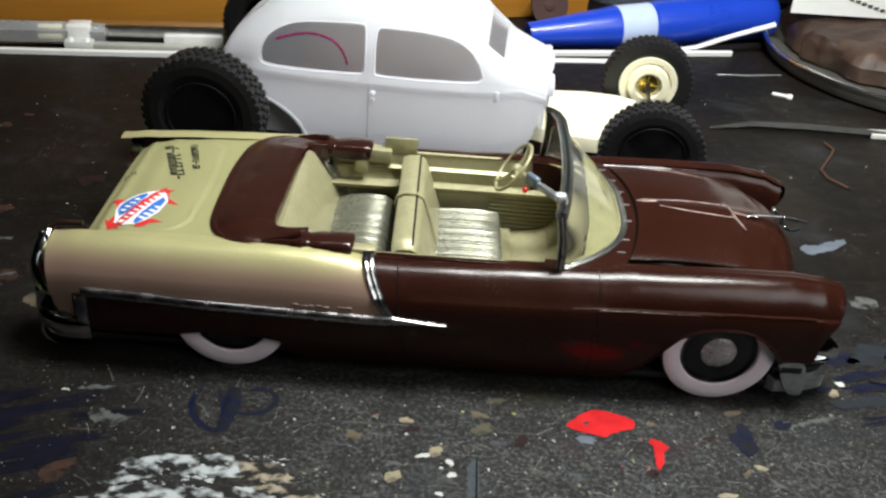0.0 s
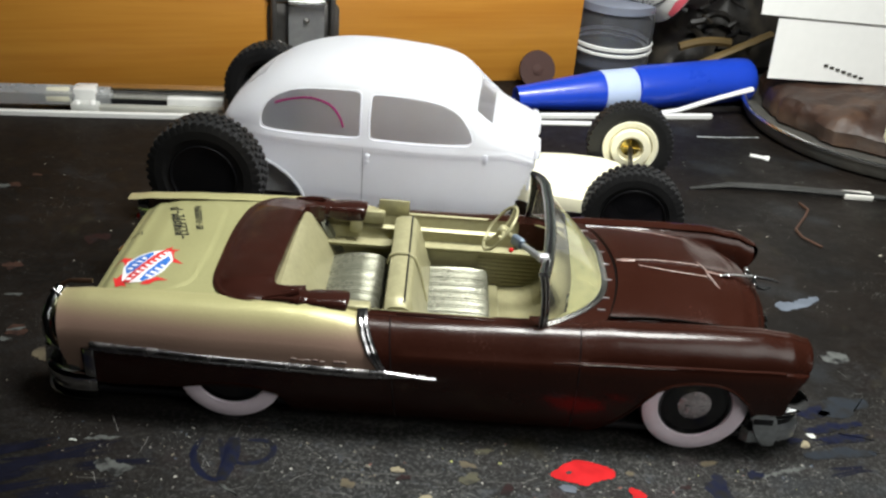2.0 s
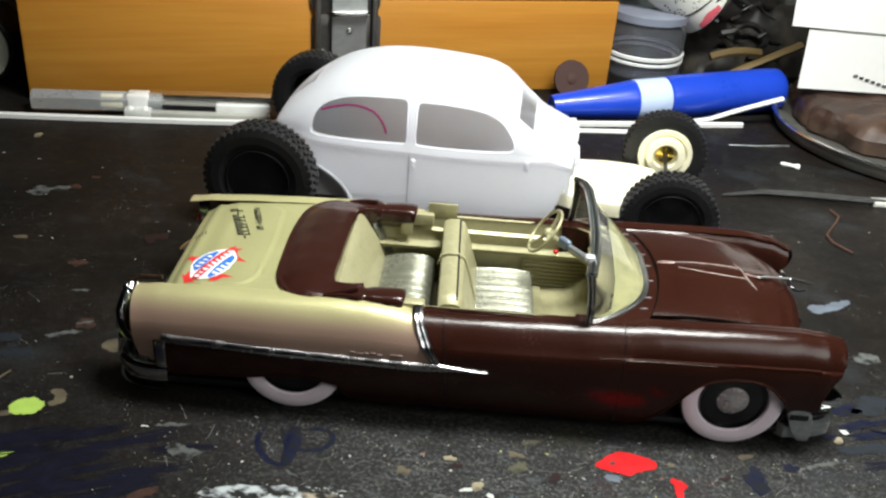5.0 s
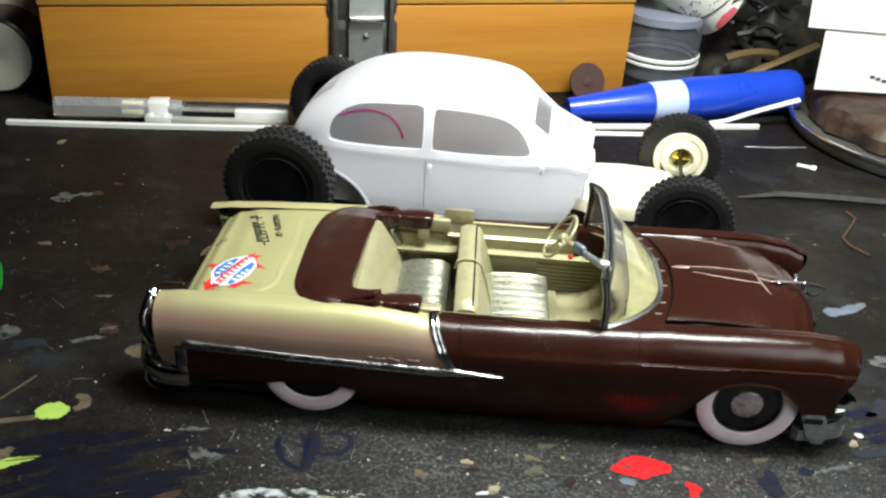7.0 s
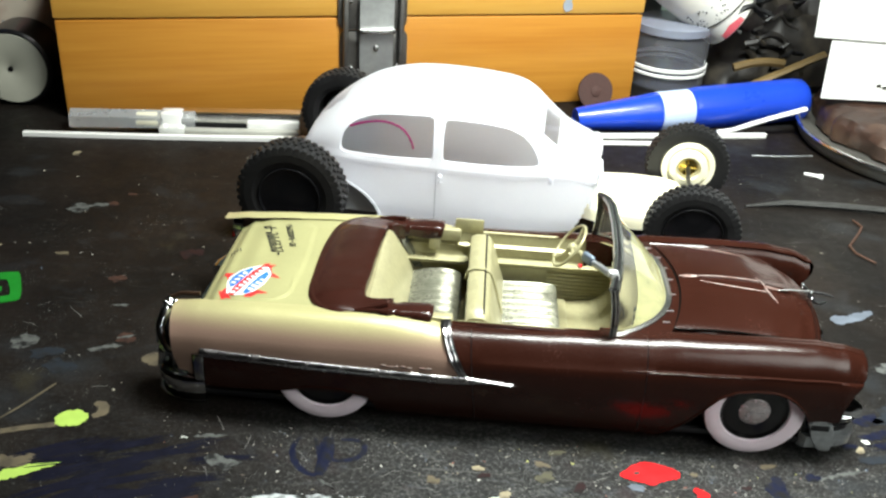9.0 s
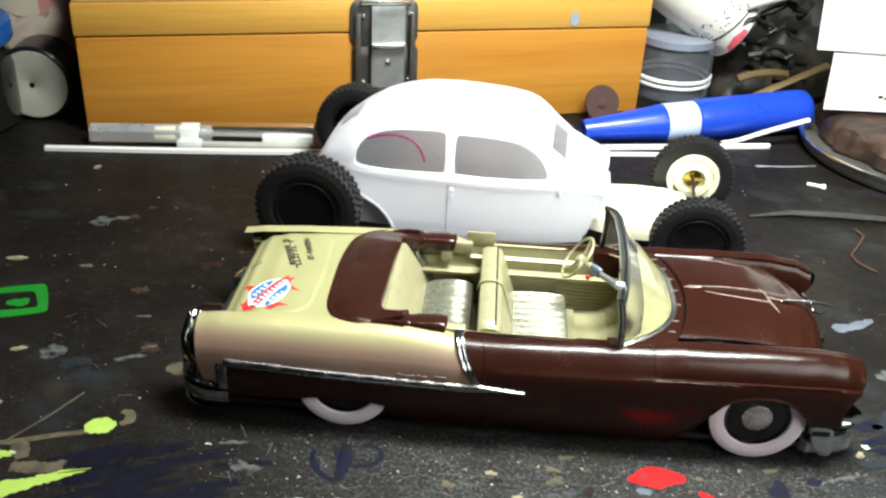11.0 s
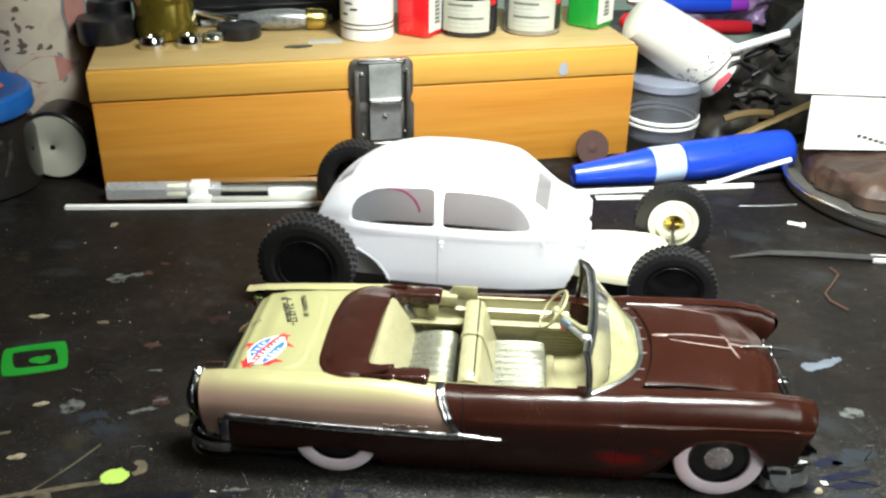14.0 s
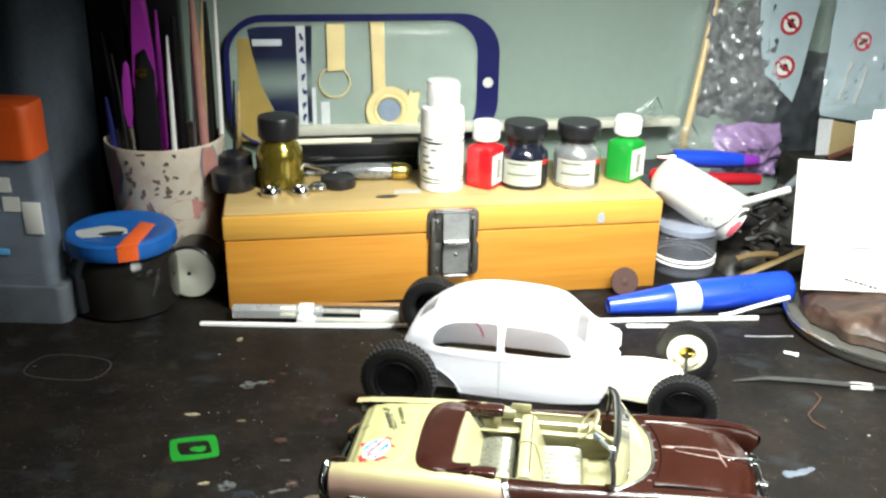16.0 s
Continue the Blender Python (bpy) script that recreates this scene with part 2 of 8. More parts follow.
    bp.inputs["Strength"].default_value, bp.inputs["Distance"].default_value = 0.18, 0.0004
    l.new(mid.outputs["Fac"], bp.inputs["Height"])
    l.new(bp.outputs[0], b.inputs["Normal"])
    return m


bench_paint = table_mat()
wall_paint = mat("grey_green_wall", (0.27, 0.345, 0.30), 0.7, 0, 0.06, 120, 0.1, patch=8)


# ---------------------------------------------------------------- mesh helpers (all in millimetres)
def part(name, bm, material, parent=None, label="", smooth=True, flat_above=None):
    bmesh.ops.remove_doubles(bm, verts=bm.verts, dist=0.0005)
    bmesh.ops.recalc_face_normals(bm, faces=bm.faces)
    bmesh.ops.scale(bm, vec=(MM, MM, MM), verts=bm.verts)
    me = bpy.data.meshes.new(name)
    bm.to_mesh(me)
    bm.free()
    for mm in (material if isinstance(material, (list, tuple)) else [material]):
        me.materials.append(mm)
    if smooth:
        for p in me.polygons:
            p.use_smooth = True
        me.set_sharp_from_angle(angle=radians(38))
    ob = new(name, me)
    if parent is not None:
        ob.parent = parent
    if label:
        ob["label"] = label
    return ob


def thing(name, x, y, z, rz, label, category, group="", kind=""):
    ob = new(name)
    ob.empty_display_size = 0.01
    ob.matrix_world = pose(x * MM, y * MM, z * MM, 0, 0, rz)
    return tagged(ob, label, category, group, kind)


def solo(name, bm, material, x, y, z, rz, label, category, group="", kind="", rx=0, ry=0, smooth=True):
    ob = part(name, bm, material, None, "", smooth)
    ob.matrix_world = pose(x * MM, y * MM, z * MM, rx, ry, rz)
    return tagged(ob, label, category, group, kind)


def grid(bm, rows, closed=False, caps=False):
    vs = [[bm.verts.new(p) for p in r] for r in rows]
    faces = []
    for a, b in zip(vs, vs[1:]):
        n = len(a)
        for i in range(n if closed else n - 1):
            j = (i + 1) % n
            faces.append(bm.faces.new((a[i], a[j], b[j], b[i])))
    if caps:
        bm.faces.new(vs[0][::-1])
        bm.faces.new(vs[-1])
    return faces


def block(bm, x0, x1, y0, y1, z0, z1, bev=0.5, seg=2, m=None):
    r = bmesh.ops.create_cube(bm, size=1.0)["verts"]
    bmesh.ops.scale(bm, vec=(x1 - x0, y1 - y0, z1 - z0), verts=r)
    bmesh.ops.translate(bm, vec=((x0 + x1) / 2, (y0 + y1) / 2, (z0 + z1) / 2), verts=r)
    made = list(r)
    if bev > 0:
        es = list({e for v in r for e in v.link_edges})
        out = bmesh.ops.bevel(bm, geom=es, offset=bev, segments=seg, profile=0.5, affect="EDGES")
        made = list({v for f in out["faces"] for v in f.verts} | {v for v in r if v.is_valid})
        made = list({w for v in made for e in v.link_edges for w in e.verts})
    if m is not None:
        bmesh.ops.transform(bm, matrix=m, verts=[v for v in made if v.is_valid])
    return made


def lathe(bm, profile, seg=40, m=None, caps=True):
    """Turns (radius, height) round the z axis; m places it."""
    rows = []
    for r, z in profile:
        rows.append([Vector((r * math.cos(2 * math.pi * k / seg), r * math.sin(2 * math.pi * k / seg), z)) for k in range(seg)])
    if m is not None:
        rows = [[m @ p for p in row] for row in rows]
    grid(bm, rows, closed=True, caps=caps)


def tube(bm, pts, r, seg=8, caps=True, flat=1.0):
    pts = [Vector(p) for p in pts]
    rows = []
    up = Vector((0, 0, 1))
    for i, p in enumerate(pts):
        d = (pts[min(i + 1, len(pts) - 1)] - pts[max(i - 1, 0)]).normalized()
        s = d.cross(up)
        if s.length < 0.05:
            s = d.cross(Vector((0, 1, 0)))
        s.normalize()
        t = s.cross(d)
        rr = r[i] if isinstance(r, (list, tuple)) else r
        rows.append([p + s * (rr * math.cos(2 * math.pi * k / seg)) + t * (rr * flat * math.sin(2 * math.pi * k / seg)) for k in range(seg)])
    grid(bm, rows, closed=True, caps=caps)


def prism(bm, outline, z0, z1, m=None, bev=0.0):
    """A plate with the given outline, from z0 to z1."""
    a = [bm.verts.new((x, y, z0)) for x, y in outline]
    b = [bm.verts.new((x, y, z1)) for x, y in outline]
    n = len(a)
    bm.faces.new(a[::-1])
    top = bm.faces.new(b)
    for i in range(n):
        bm.faces.new((a[i], a[(i + 1) % n], b[(i + 1) % n], b[i]))
    made = a + b
    if bev > 0:
        out = bmesh.ops.bevel(bm, geom=list(top.edges), offset=bev, segments=2, profile=0.5, affect="EDGES")
        made = [v for v in made if v.is_valid] + [v for f in out["faces"] for v in f.verts]
    if m is not None:
        bmesh.ops.transform(bm, matrix=m, verts=list({v for v in made if v.is_valid}))


def round_rect(x0, x1, y0, y1, r, n=5):
    pts = []
    for cx, cy, a0 in ((x1 - r, y1 - r, 0), (x0 + r, y1 - r, 90), (x0 + r, y0 + r, 180), (x1 - r, y0 + r, 270)):
        for k in range(n + 1):
            a = radians(a0 + 90 * k / n)
            pts.append((cx + r * math.cos(a), cy + r * math.sin(a)))
    return pts


def blob(seed, n=22, rx=5, ry=4, rough=0.25, freq=1.3):
    rnd = random.Random(seed)
    ph = [rnd.uniform(0, 6.28) for _ in range(6)]
    pts = []
    for k in range(n):
        a = 2 * math.pi * k / n
        s = 1 + rough * sum(math.sin((j + 2) * a + ph[j]) / (j + 1.5) for j in range(5))
        pts.append((rx * s * math.cos(a), ry * s * math.sin(a)))
    return pts


def interp(table, x):
    if x <= table[0][0]:
        return table[0][1]
    for (a, p), (b, q) in zip(table, table[1:]):
        if x <= b:
            k = (x - a) / (b - a)
            return p + (q - p) * k
    return table[-1][1]


def smooth_interp(table, x):
    if x <= table[0][0]:
        return table[0][1]
    for (a, p), (b, q) in zip(table, table[1:]):
        if x <= b:
            k = (x - a) / (b - a)
            k = k * k * (3 - 2 * k)
            return p + (q - p) * k
    return table[-1][1]


# ---------------------------------------------------------------- setting
bm = bmesh.new()
block(bm, -900, 900, -700, 700, -30, 0, 0)
bench = solo("bench_top", bm, bench_paint, 0, 0, 0, 0, "black workbench top covered in paint splashes and scratches", "workbench", kind="structure")
BOX_TURN = 17.0
BU = Vector((math.cos(radians(BOX_TURN)), math.sin(radians(BOX_TURN)), 0))
BV = Vector((-BU.y, BU.x, 0))
BO = Vector((-216, 169, 0))


def at_box(u, v, z=0.0):
    p = BO + BU * u + BV * v
    return p.x, p.y, z


bm = bmesh.new()
block(bm, -1200, 1200, 0, 20, -740, 1300, 0)
x, y, z = at_box(140, 150)
wall = solo("wall_north", bm, wall_paint, x, y, 0, BOX_TURN, "grey-green painted wall behind the workbench", "wall", kind="structure")


def spline(table, x):
    """Smooth curve through the table's points, with no flats at them."""
    xs, ys = [p[0] for p in table], [p[1] for p in table]
    x = min(max(x, xs[0]), xs[-1])
    i = max(0, min(len(xs) - 2, sum(1 for q in xs if q <= x) - 1))

    def slope(k):
        a, b = max(0, k - 1), min(len(xs) - 1, k + 1)
        return (ys[b] - ys[a]) / (xs[b] - xs[a])

    h = xs[i + 1] - xs[i]
    t = (x - xs[i]) / h
    return ((2 * t ** 3 - 3 * t ** 2 + 1) * ys[i] + (t ** 3 - 2 * t ** 2 + t) * h * slope(i)
            + (3 * t ** 2 - 2 * t ** 3) * ys[i + 1] + (t ** 3 - t ** 2) * h * slope(i + 1))


def rounded(pts, it=2):
    for _ in range(it):
        out = []
        for i, p in enumerate(pts):
            q = pts[(i + 1) % len(pts)]
            out += [(p[0] * 0.75 + q[0] * 0.25, p[1] * 0.75 + q[1] * 0.25), (p[0] * 0.25 + q[0] * 0.75, p[1] * 0.25 + q[1] * 0.75)]
        pts = out
    return pts


# ---------------------------------------------------------------- the brown and gold convertible
car = thing("model_car", 0, 0, 0, 0, "brown and gold plastic model of a fifties convertible on the bench", "model car")
CROWN_Z = [(-101, 29.3), (-93, 30.2), (-78, 31.0), (-63, 31.4), (-49, 31.8), (-40, 31.5), (-34, 30.9), (-28, 30.0), (-20, 29.9), (-5, 30.2), (10, 30.8), (26, 31.4), (36, 32.1), (60, 32.7), (70, 32.7), (78, 31.8), (84, 30.0)]
WIDTH = [(-101, 0.955), (-85, 0.975), (-60, 1.0), (10, 1.0), (40, 0.995), (65, 0.985), (78, 0.96), (84, 0.92)]
SILL = [(-101, 14), (-96, 13), (-94, 9.5), (-90, 7.8), (-71, 9.2), (-66, 10.4), (-60, 10.9), (-52, 10.6), (-47, 9.4), (-45.2, 6.8), (-43.8, 3.2), (-20, 3.0), (30, 2.8), (32.5, 3.6), (35, 6.0),
        (39, 10.2), (42, 14.2), (44, 17.0), (46, 19.2), (50, 21.2), (55, 22.0), (60, 21.9), (63, 21.2), (66, 19.6), (69.5, 16.2), (71, 13.2), (78, 13.0), (84, 13.6)]
REAR_X = [(0, -95), (12, -98.2), (18.6, -99.8), (25, -100.5), (28, -100.9), (30, -101), (33, -100)]
FRONT_X = [(0, 76), (12, 78.6), (15, 79.4), (18, 79.4), (21, 80.8), (23, 82.6), (26, 84), (29, 84), (31, 82.4), (33, 79)]
LEVELS = [(2.8, 33.0), (4.5, 34.2), (8, 35.4), (12, 36.3), (16, 36.85), (18, 36.95), (19.2, 36.9), (22, 36.6), (24.3, 36.3), (24.9, 36.0), (25.2, 35.3), (26.5, 34.9),
          (28, 34.0), (29.3, 32.9), (30.3, 31.6), (30.9, 30.4), (31.2, 29.0), (31.25, 27.8), (31.0, 26.6)]


def body_point(x, level, side):
    z, y = level
    zc = smooth_interp(CROWN_Z, x)
    if z > 19.2:
        z = 19.2 + (z - 19.2) * (zc - 19.2) / (31.25 - 19.2)
    s = interp(SILL, x)
    if z < s:
        z = s
        y = interp([(a, b) for a, b in LEVELS[:13]], s)
    if x < -18 and 22 < level[0] < 29:
        y = interp([(22, 36.6), (24.3, 36.1), (26.5, 35.1), (28, 34.0), (29.3, 32.9)], level[0])
    if -18 <= x < 32 and 24.3 < level[0] < 26.5:
        soft_y = interp([(24.3, 36.3), (26.5, 34.9)], level[0])
        y += (soft_y - y) * smooth_interp([(20, 0.85), (32, 0)], x)
    x = min(max(x, interp(REAR_X, z)), interp(FRONT_X, z))
    return x, side * y * smooth_interp(WIDTH, x), z


stations = sorted({round(v, 2) for v in [*np.arange(-101, 84.1, 2.5), *np.arange(-30, -18, 0.7), *np.arange(-47, -42, 0.7), *np.arange(30, 48, 0.8), *np.arange(60, 84, 0.8), *np.arange(-101, -92, 0.8)]})


def quarter_edge(z):
    return -27.2 + (31 - z) * 0.50


def is_gold(c):
    return (c.z > 19.2 and c.x < quarter_edge(c.z)) or (c.x < -94.2 and c.z > 12)


for side, tag in ((-1, "side_panel"), (1, "side_panel")):
    for wanted in (False, True):
        bm = bmesh.new()
        rows = [[body_point(x, lv, side) for lv in LEVELS] for x in stations]
        if not wanted:
            last = rows[-1]
            for j in range(1, 6):
                t = j / 5
                rows.append([(px + 1.3 * math.sin(t * math.pi * 0.5), py + (side * 24.5 - py) * t ** 1.6, pz - 0.4 * t * (pz > 26)) for px, py, pz in last])
        grid(bm, rows)
        bmesh.ops.remove_doubles(bm, verts=bm.verts, dist=0.02)
        kill = [f for f in bm.faces if is_gold(f.calc_center_median()) != wanted or f.calc_area() < 1e-6]
        bmesh.ops.delete(bm, geom=kill, context="FACES")
        bmesh.ops.dissolve_degenerate(bm, dist=0.03, edges=bm.edges[:])
        bmesh.ops.recalc_face_normals(bm, faces=bm.faces)
        outer = {v: v.co.copy() for v in bm.verts}
        for f in bmesh.ops.duplicate(bm, geom=bm.faces[:])["geom"]:
            if isinstance(f, bmesh.types.BMVert):
                f.co.y -= side * 0.8
        if wanted:
            part("rear_quarter", bm, gold_fade, car, "gold above, rose bronze lower on the flank")
        else:
            part("side_panel", bm, brown, car, "satin brown paint")


# inner filling of the body: dark underside pan
bm = bmesh.new()
block(bm, -94, 74, -33, 33, 4.0, 6.0, 0.5)
part("floor_pan", bm, black_plastic, car)
for s in (-1, 1):
    for x0, x1 in ((-76, -42), (38, 74)):
        bm = bmesh.new()
        block(bm, x0, x1, s * 24 - 1, s * 24 + 1, 4, 27, 0.3)
        part("inner_wheel_arch", bm, black_plastic, car)


def deck_z(x, y):
    z0 = smooth_interp([(-99.5, 17.0), (-97.5, 22.5), (-95, 26.6), (-91, 28.9), (-84, 30.2), (-72, 31.0), (-60, 31.4), (-48, 31.3)], x)
    edge = max(0, (abs(y) - 20) / 7)
    return z0 - 0.35 * (y / 26) ** 2 - 0.25 * edge


def lid_edge(x, y):
    """Distance inside the boot lid's outline."""
    dx = -70.5 - 1.2 * (y / 24) ** 2 - x
    dy = 23.4 - abs(y)
    r = 5.0
    if dx < r and dy < r:
        return r - math.hypot(r - dx, r - dy)
    return min(dx, dy)


def deck_height(x, y):
    d = lid_edge(x, y)
    z = deck_z(x, y)
    seen = smooth_interp([(-92, 0.25), (-80, 1.0)], x) * smooth_interp([(8, 1.0), (25, 0.35)], y)
    z += 0.10 * max(0.0, min(1.0, d / 1.2))
    z += 0.26 * seen * math.exp(-(d / 0.42) ** 2)
    z -= 0.16 * seen * math.exp(-((d + 0.9) / 0.4) ** 2)
    return z


bm = bmesh.new()
xs = [*np.arange(-99.5, -66, 0.75), *np.arange(-66, -47.9, 1.5)]
ys = np.linspace(-27.0, 27.0, 91)
grid(bm, [[(x, y * smooth_interp(WIDTH, x), deck_height(x, y)) for y in ys] for x in xs])
bmesh.ops.solidify(bm, geom=bm.faces[:], thickness=0.8)
part("trunk_lid", bm, gold, car, "satin gold rear deck and trunk lid with a shut line")
bm = bmesh.new()
grid(bm, [[(-98.6 + 1.2 * (abs(y) / 27) ** 2, y, z) for y in np.linspace(-28, 28, 15)] for z in (9, 12, 15, 18.5)])
bmesh.ops.solidify(bm, geom=bm.faces[:], thickness=1.0)
part("rear_valance", bm, gold, car)


def hood_z(x, y):
    zc = smooth_interp([(34, 33.2), (45, 33.8), (60, 33.7), (70, 32.8), (75, 31.4), (78, 28.6), (79.5, 24), (80.2, 19)], x)
    t = abs(y) / 23.9
    z = zc - smooth_interp([(38, 1.3), (50, 1.4), (60, 1.9), (68, 2.7), (74, 3.7), (79, 4.8)], x) * t ** 2 - 0.35 * max(0, (t - 0.9) / 0.1) ** 2
    z += 0.45 * math.exp(-(y / 2.2) ** 2) * smooth_interp([(36, 0), (44, 1), (68, 1), (74, 0)], x)
    return z


bm = bmesh.new()
xs = [*np.arange(38.6, 68, 1.6), *np.arange(68, 80.4, 0.6)]
ys = np.linspace(-23.9, 23.9, 61)
bow = lambda x, y: x - 3.2 * (y / 24) ** 2 * smooth_interp([(60, 0), (80, 1)], x) - 4.6 * (y / 24) ** 2 * smooth_interp([(38, 1), (56, 0)], x)
grid(bm, [[(bow(x, y), y * smooth_interp([(35, 1), (66, 1), (81, 0.93)], x), hood_z(x, y)) for y in ys] for x in xs])
bmesh.ops.solidify(bm, geom=bm.faces[:], thickness=0.9)
part("hood", bm, brown, car, "satin brown hood with a worn centre emblem")
# fender tops beside the hood
for s in (-1, 1):
    bm = bmesh.new()
    rows = []
    for x in [*np.arange(14, 74, 2.0), *np.arange(74, 84.1, 1.0)]:
        zc = smooth_interp(CROWN_Z, x)
        w = smooth_interp(WIDTH, x)
        k = smooth_interp([(14, 0), (34, 1), (80, 1)], x)
        f = smooth_interp([(50, 0), (66, 1)], x)
        flat_in = ((29.2, 0.02), (27.9, -0.06), (26.6, 0.3), (25.8, 0.2 + 0.5 * k), (25.2, 0.9 * k + 0.2), (24.6, 1.6 * k + 0.2), (24.3, 4.0), (24.3, 9.0))
        round_in = ((29.2, 0.02), (27.9, -0.06), (26.4, 0.6), (25.3, 1.7), (24.7, 2.8), (24.2, 4.4), (23.9, 7.0), (23.8, 13.0))
        row = []
        for (y0, d0), (y1, d1) in zip(flat_in, round_in):
            z = zc - d0 - (d1 - d0) * f
            row.append((min(x, interp(FRONT_X, z) + 0.05), s * (y0 + (y1 - y0) * f) * w, z))
        rows.append(row)
    grid(bm, rows)
    bmesh.ops.solidify(bm, geom=bm.faces[:], thickness=0.6)
    part("fender_top", bm, brown, car)
    bm = bmesh.new()
    grid(bm, [[(min(x, 81.0), s * y * smooth_interp(WIDTH, x), z) for y, z in ((22.0, hood_z(min(x, 78.5), 22.5) - 0.9), (24.2, hood_z(min(x, 78.5), 23.9) - 0.5), (25.0, smooth_interp(CROWN_Z, x) - 1.5), (25.8, smooth_interp(CROWN_Z, x) - 0.7))] for x in np.arange(34, 56.1, 2.0)])
    part("hood_valley", bm, brown, car)
    bm = bmesh.new()
    hw = lambda x: smooth_interp([(35, 1), (66, 1), (81, 0.93)], x)
    grid(bm, [[(bow(x, 23.9), s * (23.9 * hw(x) + d), hood_z(x, 23.9) - 0.35 - dz) for d, dz in ((-0.6, 0.0), (0.4, 0.4), (1.4, 1.6), (1.6, 6.0))] for x in [*np.arange(54, 76, 2.0), *np.arange(76, 80.5, 0.5)]])
    part("hood_valley", bm, brown, car)
# cowl: brown band between windscreen and hood
def base_curve(a):
    return 17.2 + 17.3 * (1 - abs(a) ** 3.0)


bm = bmesh.new()
rows = []
for a in np.linspace(-1, 1, 49):
    y = 28.6 * math.copysign(abs(a) ** 0.92, a)
    x0, x1 = base_curve(a) - 0.5, max(base_curve(a) + 0.4, 38.3 - 4.6 * (y / 24) ** 2)
    rows.append([(x0 + (x1 - x0) * f, y, 31.2 + 1.4 * (1 - (y / 28.6) ** 2) + 0.2 * f) for f in (0, 0.33, 0.66, 1.0)] + [(x1, y, 29.5)])
grid(bm, rows)
part("cowl", bm, brown, car)
bm = bmesh.new()
grid(bm, [[(min(22.5, base_curve(a) - 2.5) * (1 - f) + (base_curve(a) - 0.6) * f, 26.4 * a, 30.6 + 1.0 * (1 - a * a)) for f in (0.0, 0.5, 1.0)] for a in np.linspace(-1, 1, 33)])
part("dash_top", bm, mat("dash_gold", (0.23, 0.225, 0.11), 0.30, 0.25, 0.3, 200, 0.2, second=(0.10, 0.095, 0.045), mix=0.8, patch=150), car, "gold dash top under the windscreen")
# dark gaps round the hood
gap_black = mat("gap_black", (0.004, 0.0035, 0.003), 0.85, spec=0.04)
for pts in ([(38.35 - 4.6 * (y / 24) ** 2, y, hood_z(38.4, y) - 0.55) for y in np.linspace(-24, 24, 33)], [(x, -24.15 * smooth_interp([(35, 1), (66, 1), (81, 0.93)], x), hood_z(x, 23.9) + 0.25) for x in np.linspace(34, 76, 22)]):
    bm = bmesh.new()
    tube(bm, pts, 0.26, 6)
    part("hood_gap", bm, gap_black, car)
for y in (20.5, 14, 7.4, 0.5, -7.6, -16.2, -21.5):
    bm = bmesh.new()
    x = 36.2 - 4.1 * (y / 22) ** 2
    block(bm, x - 1.1, x + 0.9, y - 0.16, y + 0.16, 31.4, 33.05 - 1.35 * (y / 28) ** 2, 0.05, 1)
    part("cowl_vent_rib", bm, dull_chrome, car)

# worn emblem on the hood: two long pale ribs and a scuffed cross bar
scuffed = mat("scuffed_silver", (0.21, 0.17, 0.155), 0.45, 0.3, 0.3, 500, 0.3, second=(0.10, 0.045, 0.035), mix=0.75, patch=320, cut_at=(0.45, 0.6))
pale_edge = mat("pale_crease_edge", (0.42, 0.36, 0.34), 0.4, 0.2, 0.3, 500, 0.2)
emb = None
for pts, r in ((((39, 2.0), (41, 1.9), (44, 1.7)), (0.15, 0.8, 0.5)), (((43.6, 2.2), (50, 3.0), (56, 2.8), (62, 2.0)), (0.16, 0.25, 0.25, 0.2)), (((44.5, -1.0), (51, -2.1), (57, -2.9), (63, -3.4)), (0.16, 0.25, 0.25, 0.2)),
               (((61.5, 4.2), (62.6, 1.0), (63.4, -3.0), (65.2, -8.4)), (0.15, 0.3, 0.4, 0.2)), (((63, -1.2), (65, -1.4), (68, -1.6)), (0.5, 0.6, 0.3))):
    bm = bmesh.new()
    tube(bm, [(x, y, hood_z(x, y) + 0.12) for x, y in pts], list(r), 7, flat=0.45)
    ob = part("emblem_rib" if emb else "hood_emblem", bm, scuffed, emb or car, "" if emb else "worn silver chevron emblem")
    emb = emb or ob
# highlight along the far edge of the hood, built as a pale strip
bm = bmesh.new()
tube(bm, [(x, y, hood_z(x, y) + 0.05) for x, y in ((43.5, 22.6), (48, 22.2), (54, 21.4), (58, 20.4), (62, 19.0))], [0.08, 0.22, 0.25, 0.2, 0.1], 7, flat=0.3)
part("hood_edge_glint", bm, scuffed, car, "pale strip for the highlight along the hood's edge")
bm = bmesh.new()
tube(bm, [(66.6, -2.2, 33.5), (68.4, -2.2, 33.9), (71, -2.2, 34.0), (74, -2.2, 34.0), (76.4, -2.2, 34.0)], [0.2, 0.34, 0.26, 0.32, 0.4], 12)
tube(bm, [(75.8, -2.3, 32.0), (75.6, -2.3, 34)], 0.6, 8)
orn = part("hood_ornament", bm, mat("ornament_grey", (0.13, 0.13, 0.13), 0.42, 0.8, 0.3, 400, 0.2), car, "chrome jet-shaped hood ornament")
bm = bmesh.new()
tube(bm, [(75.8, -2.2, 33.9), (78.4, -2.3, 33.8), (80.4, -2.5, 33.5), (82.4, -2.8, 33.1)], [0.3, 0.45, 0.4, 0.22], 10)
part("ornament_tip", bm, black_plastic, orn, "dark tip of the ornament")
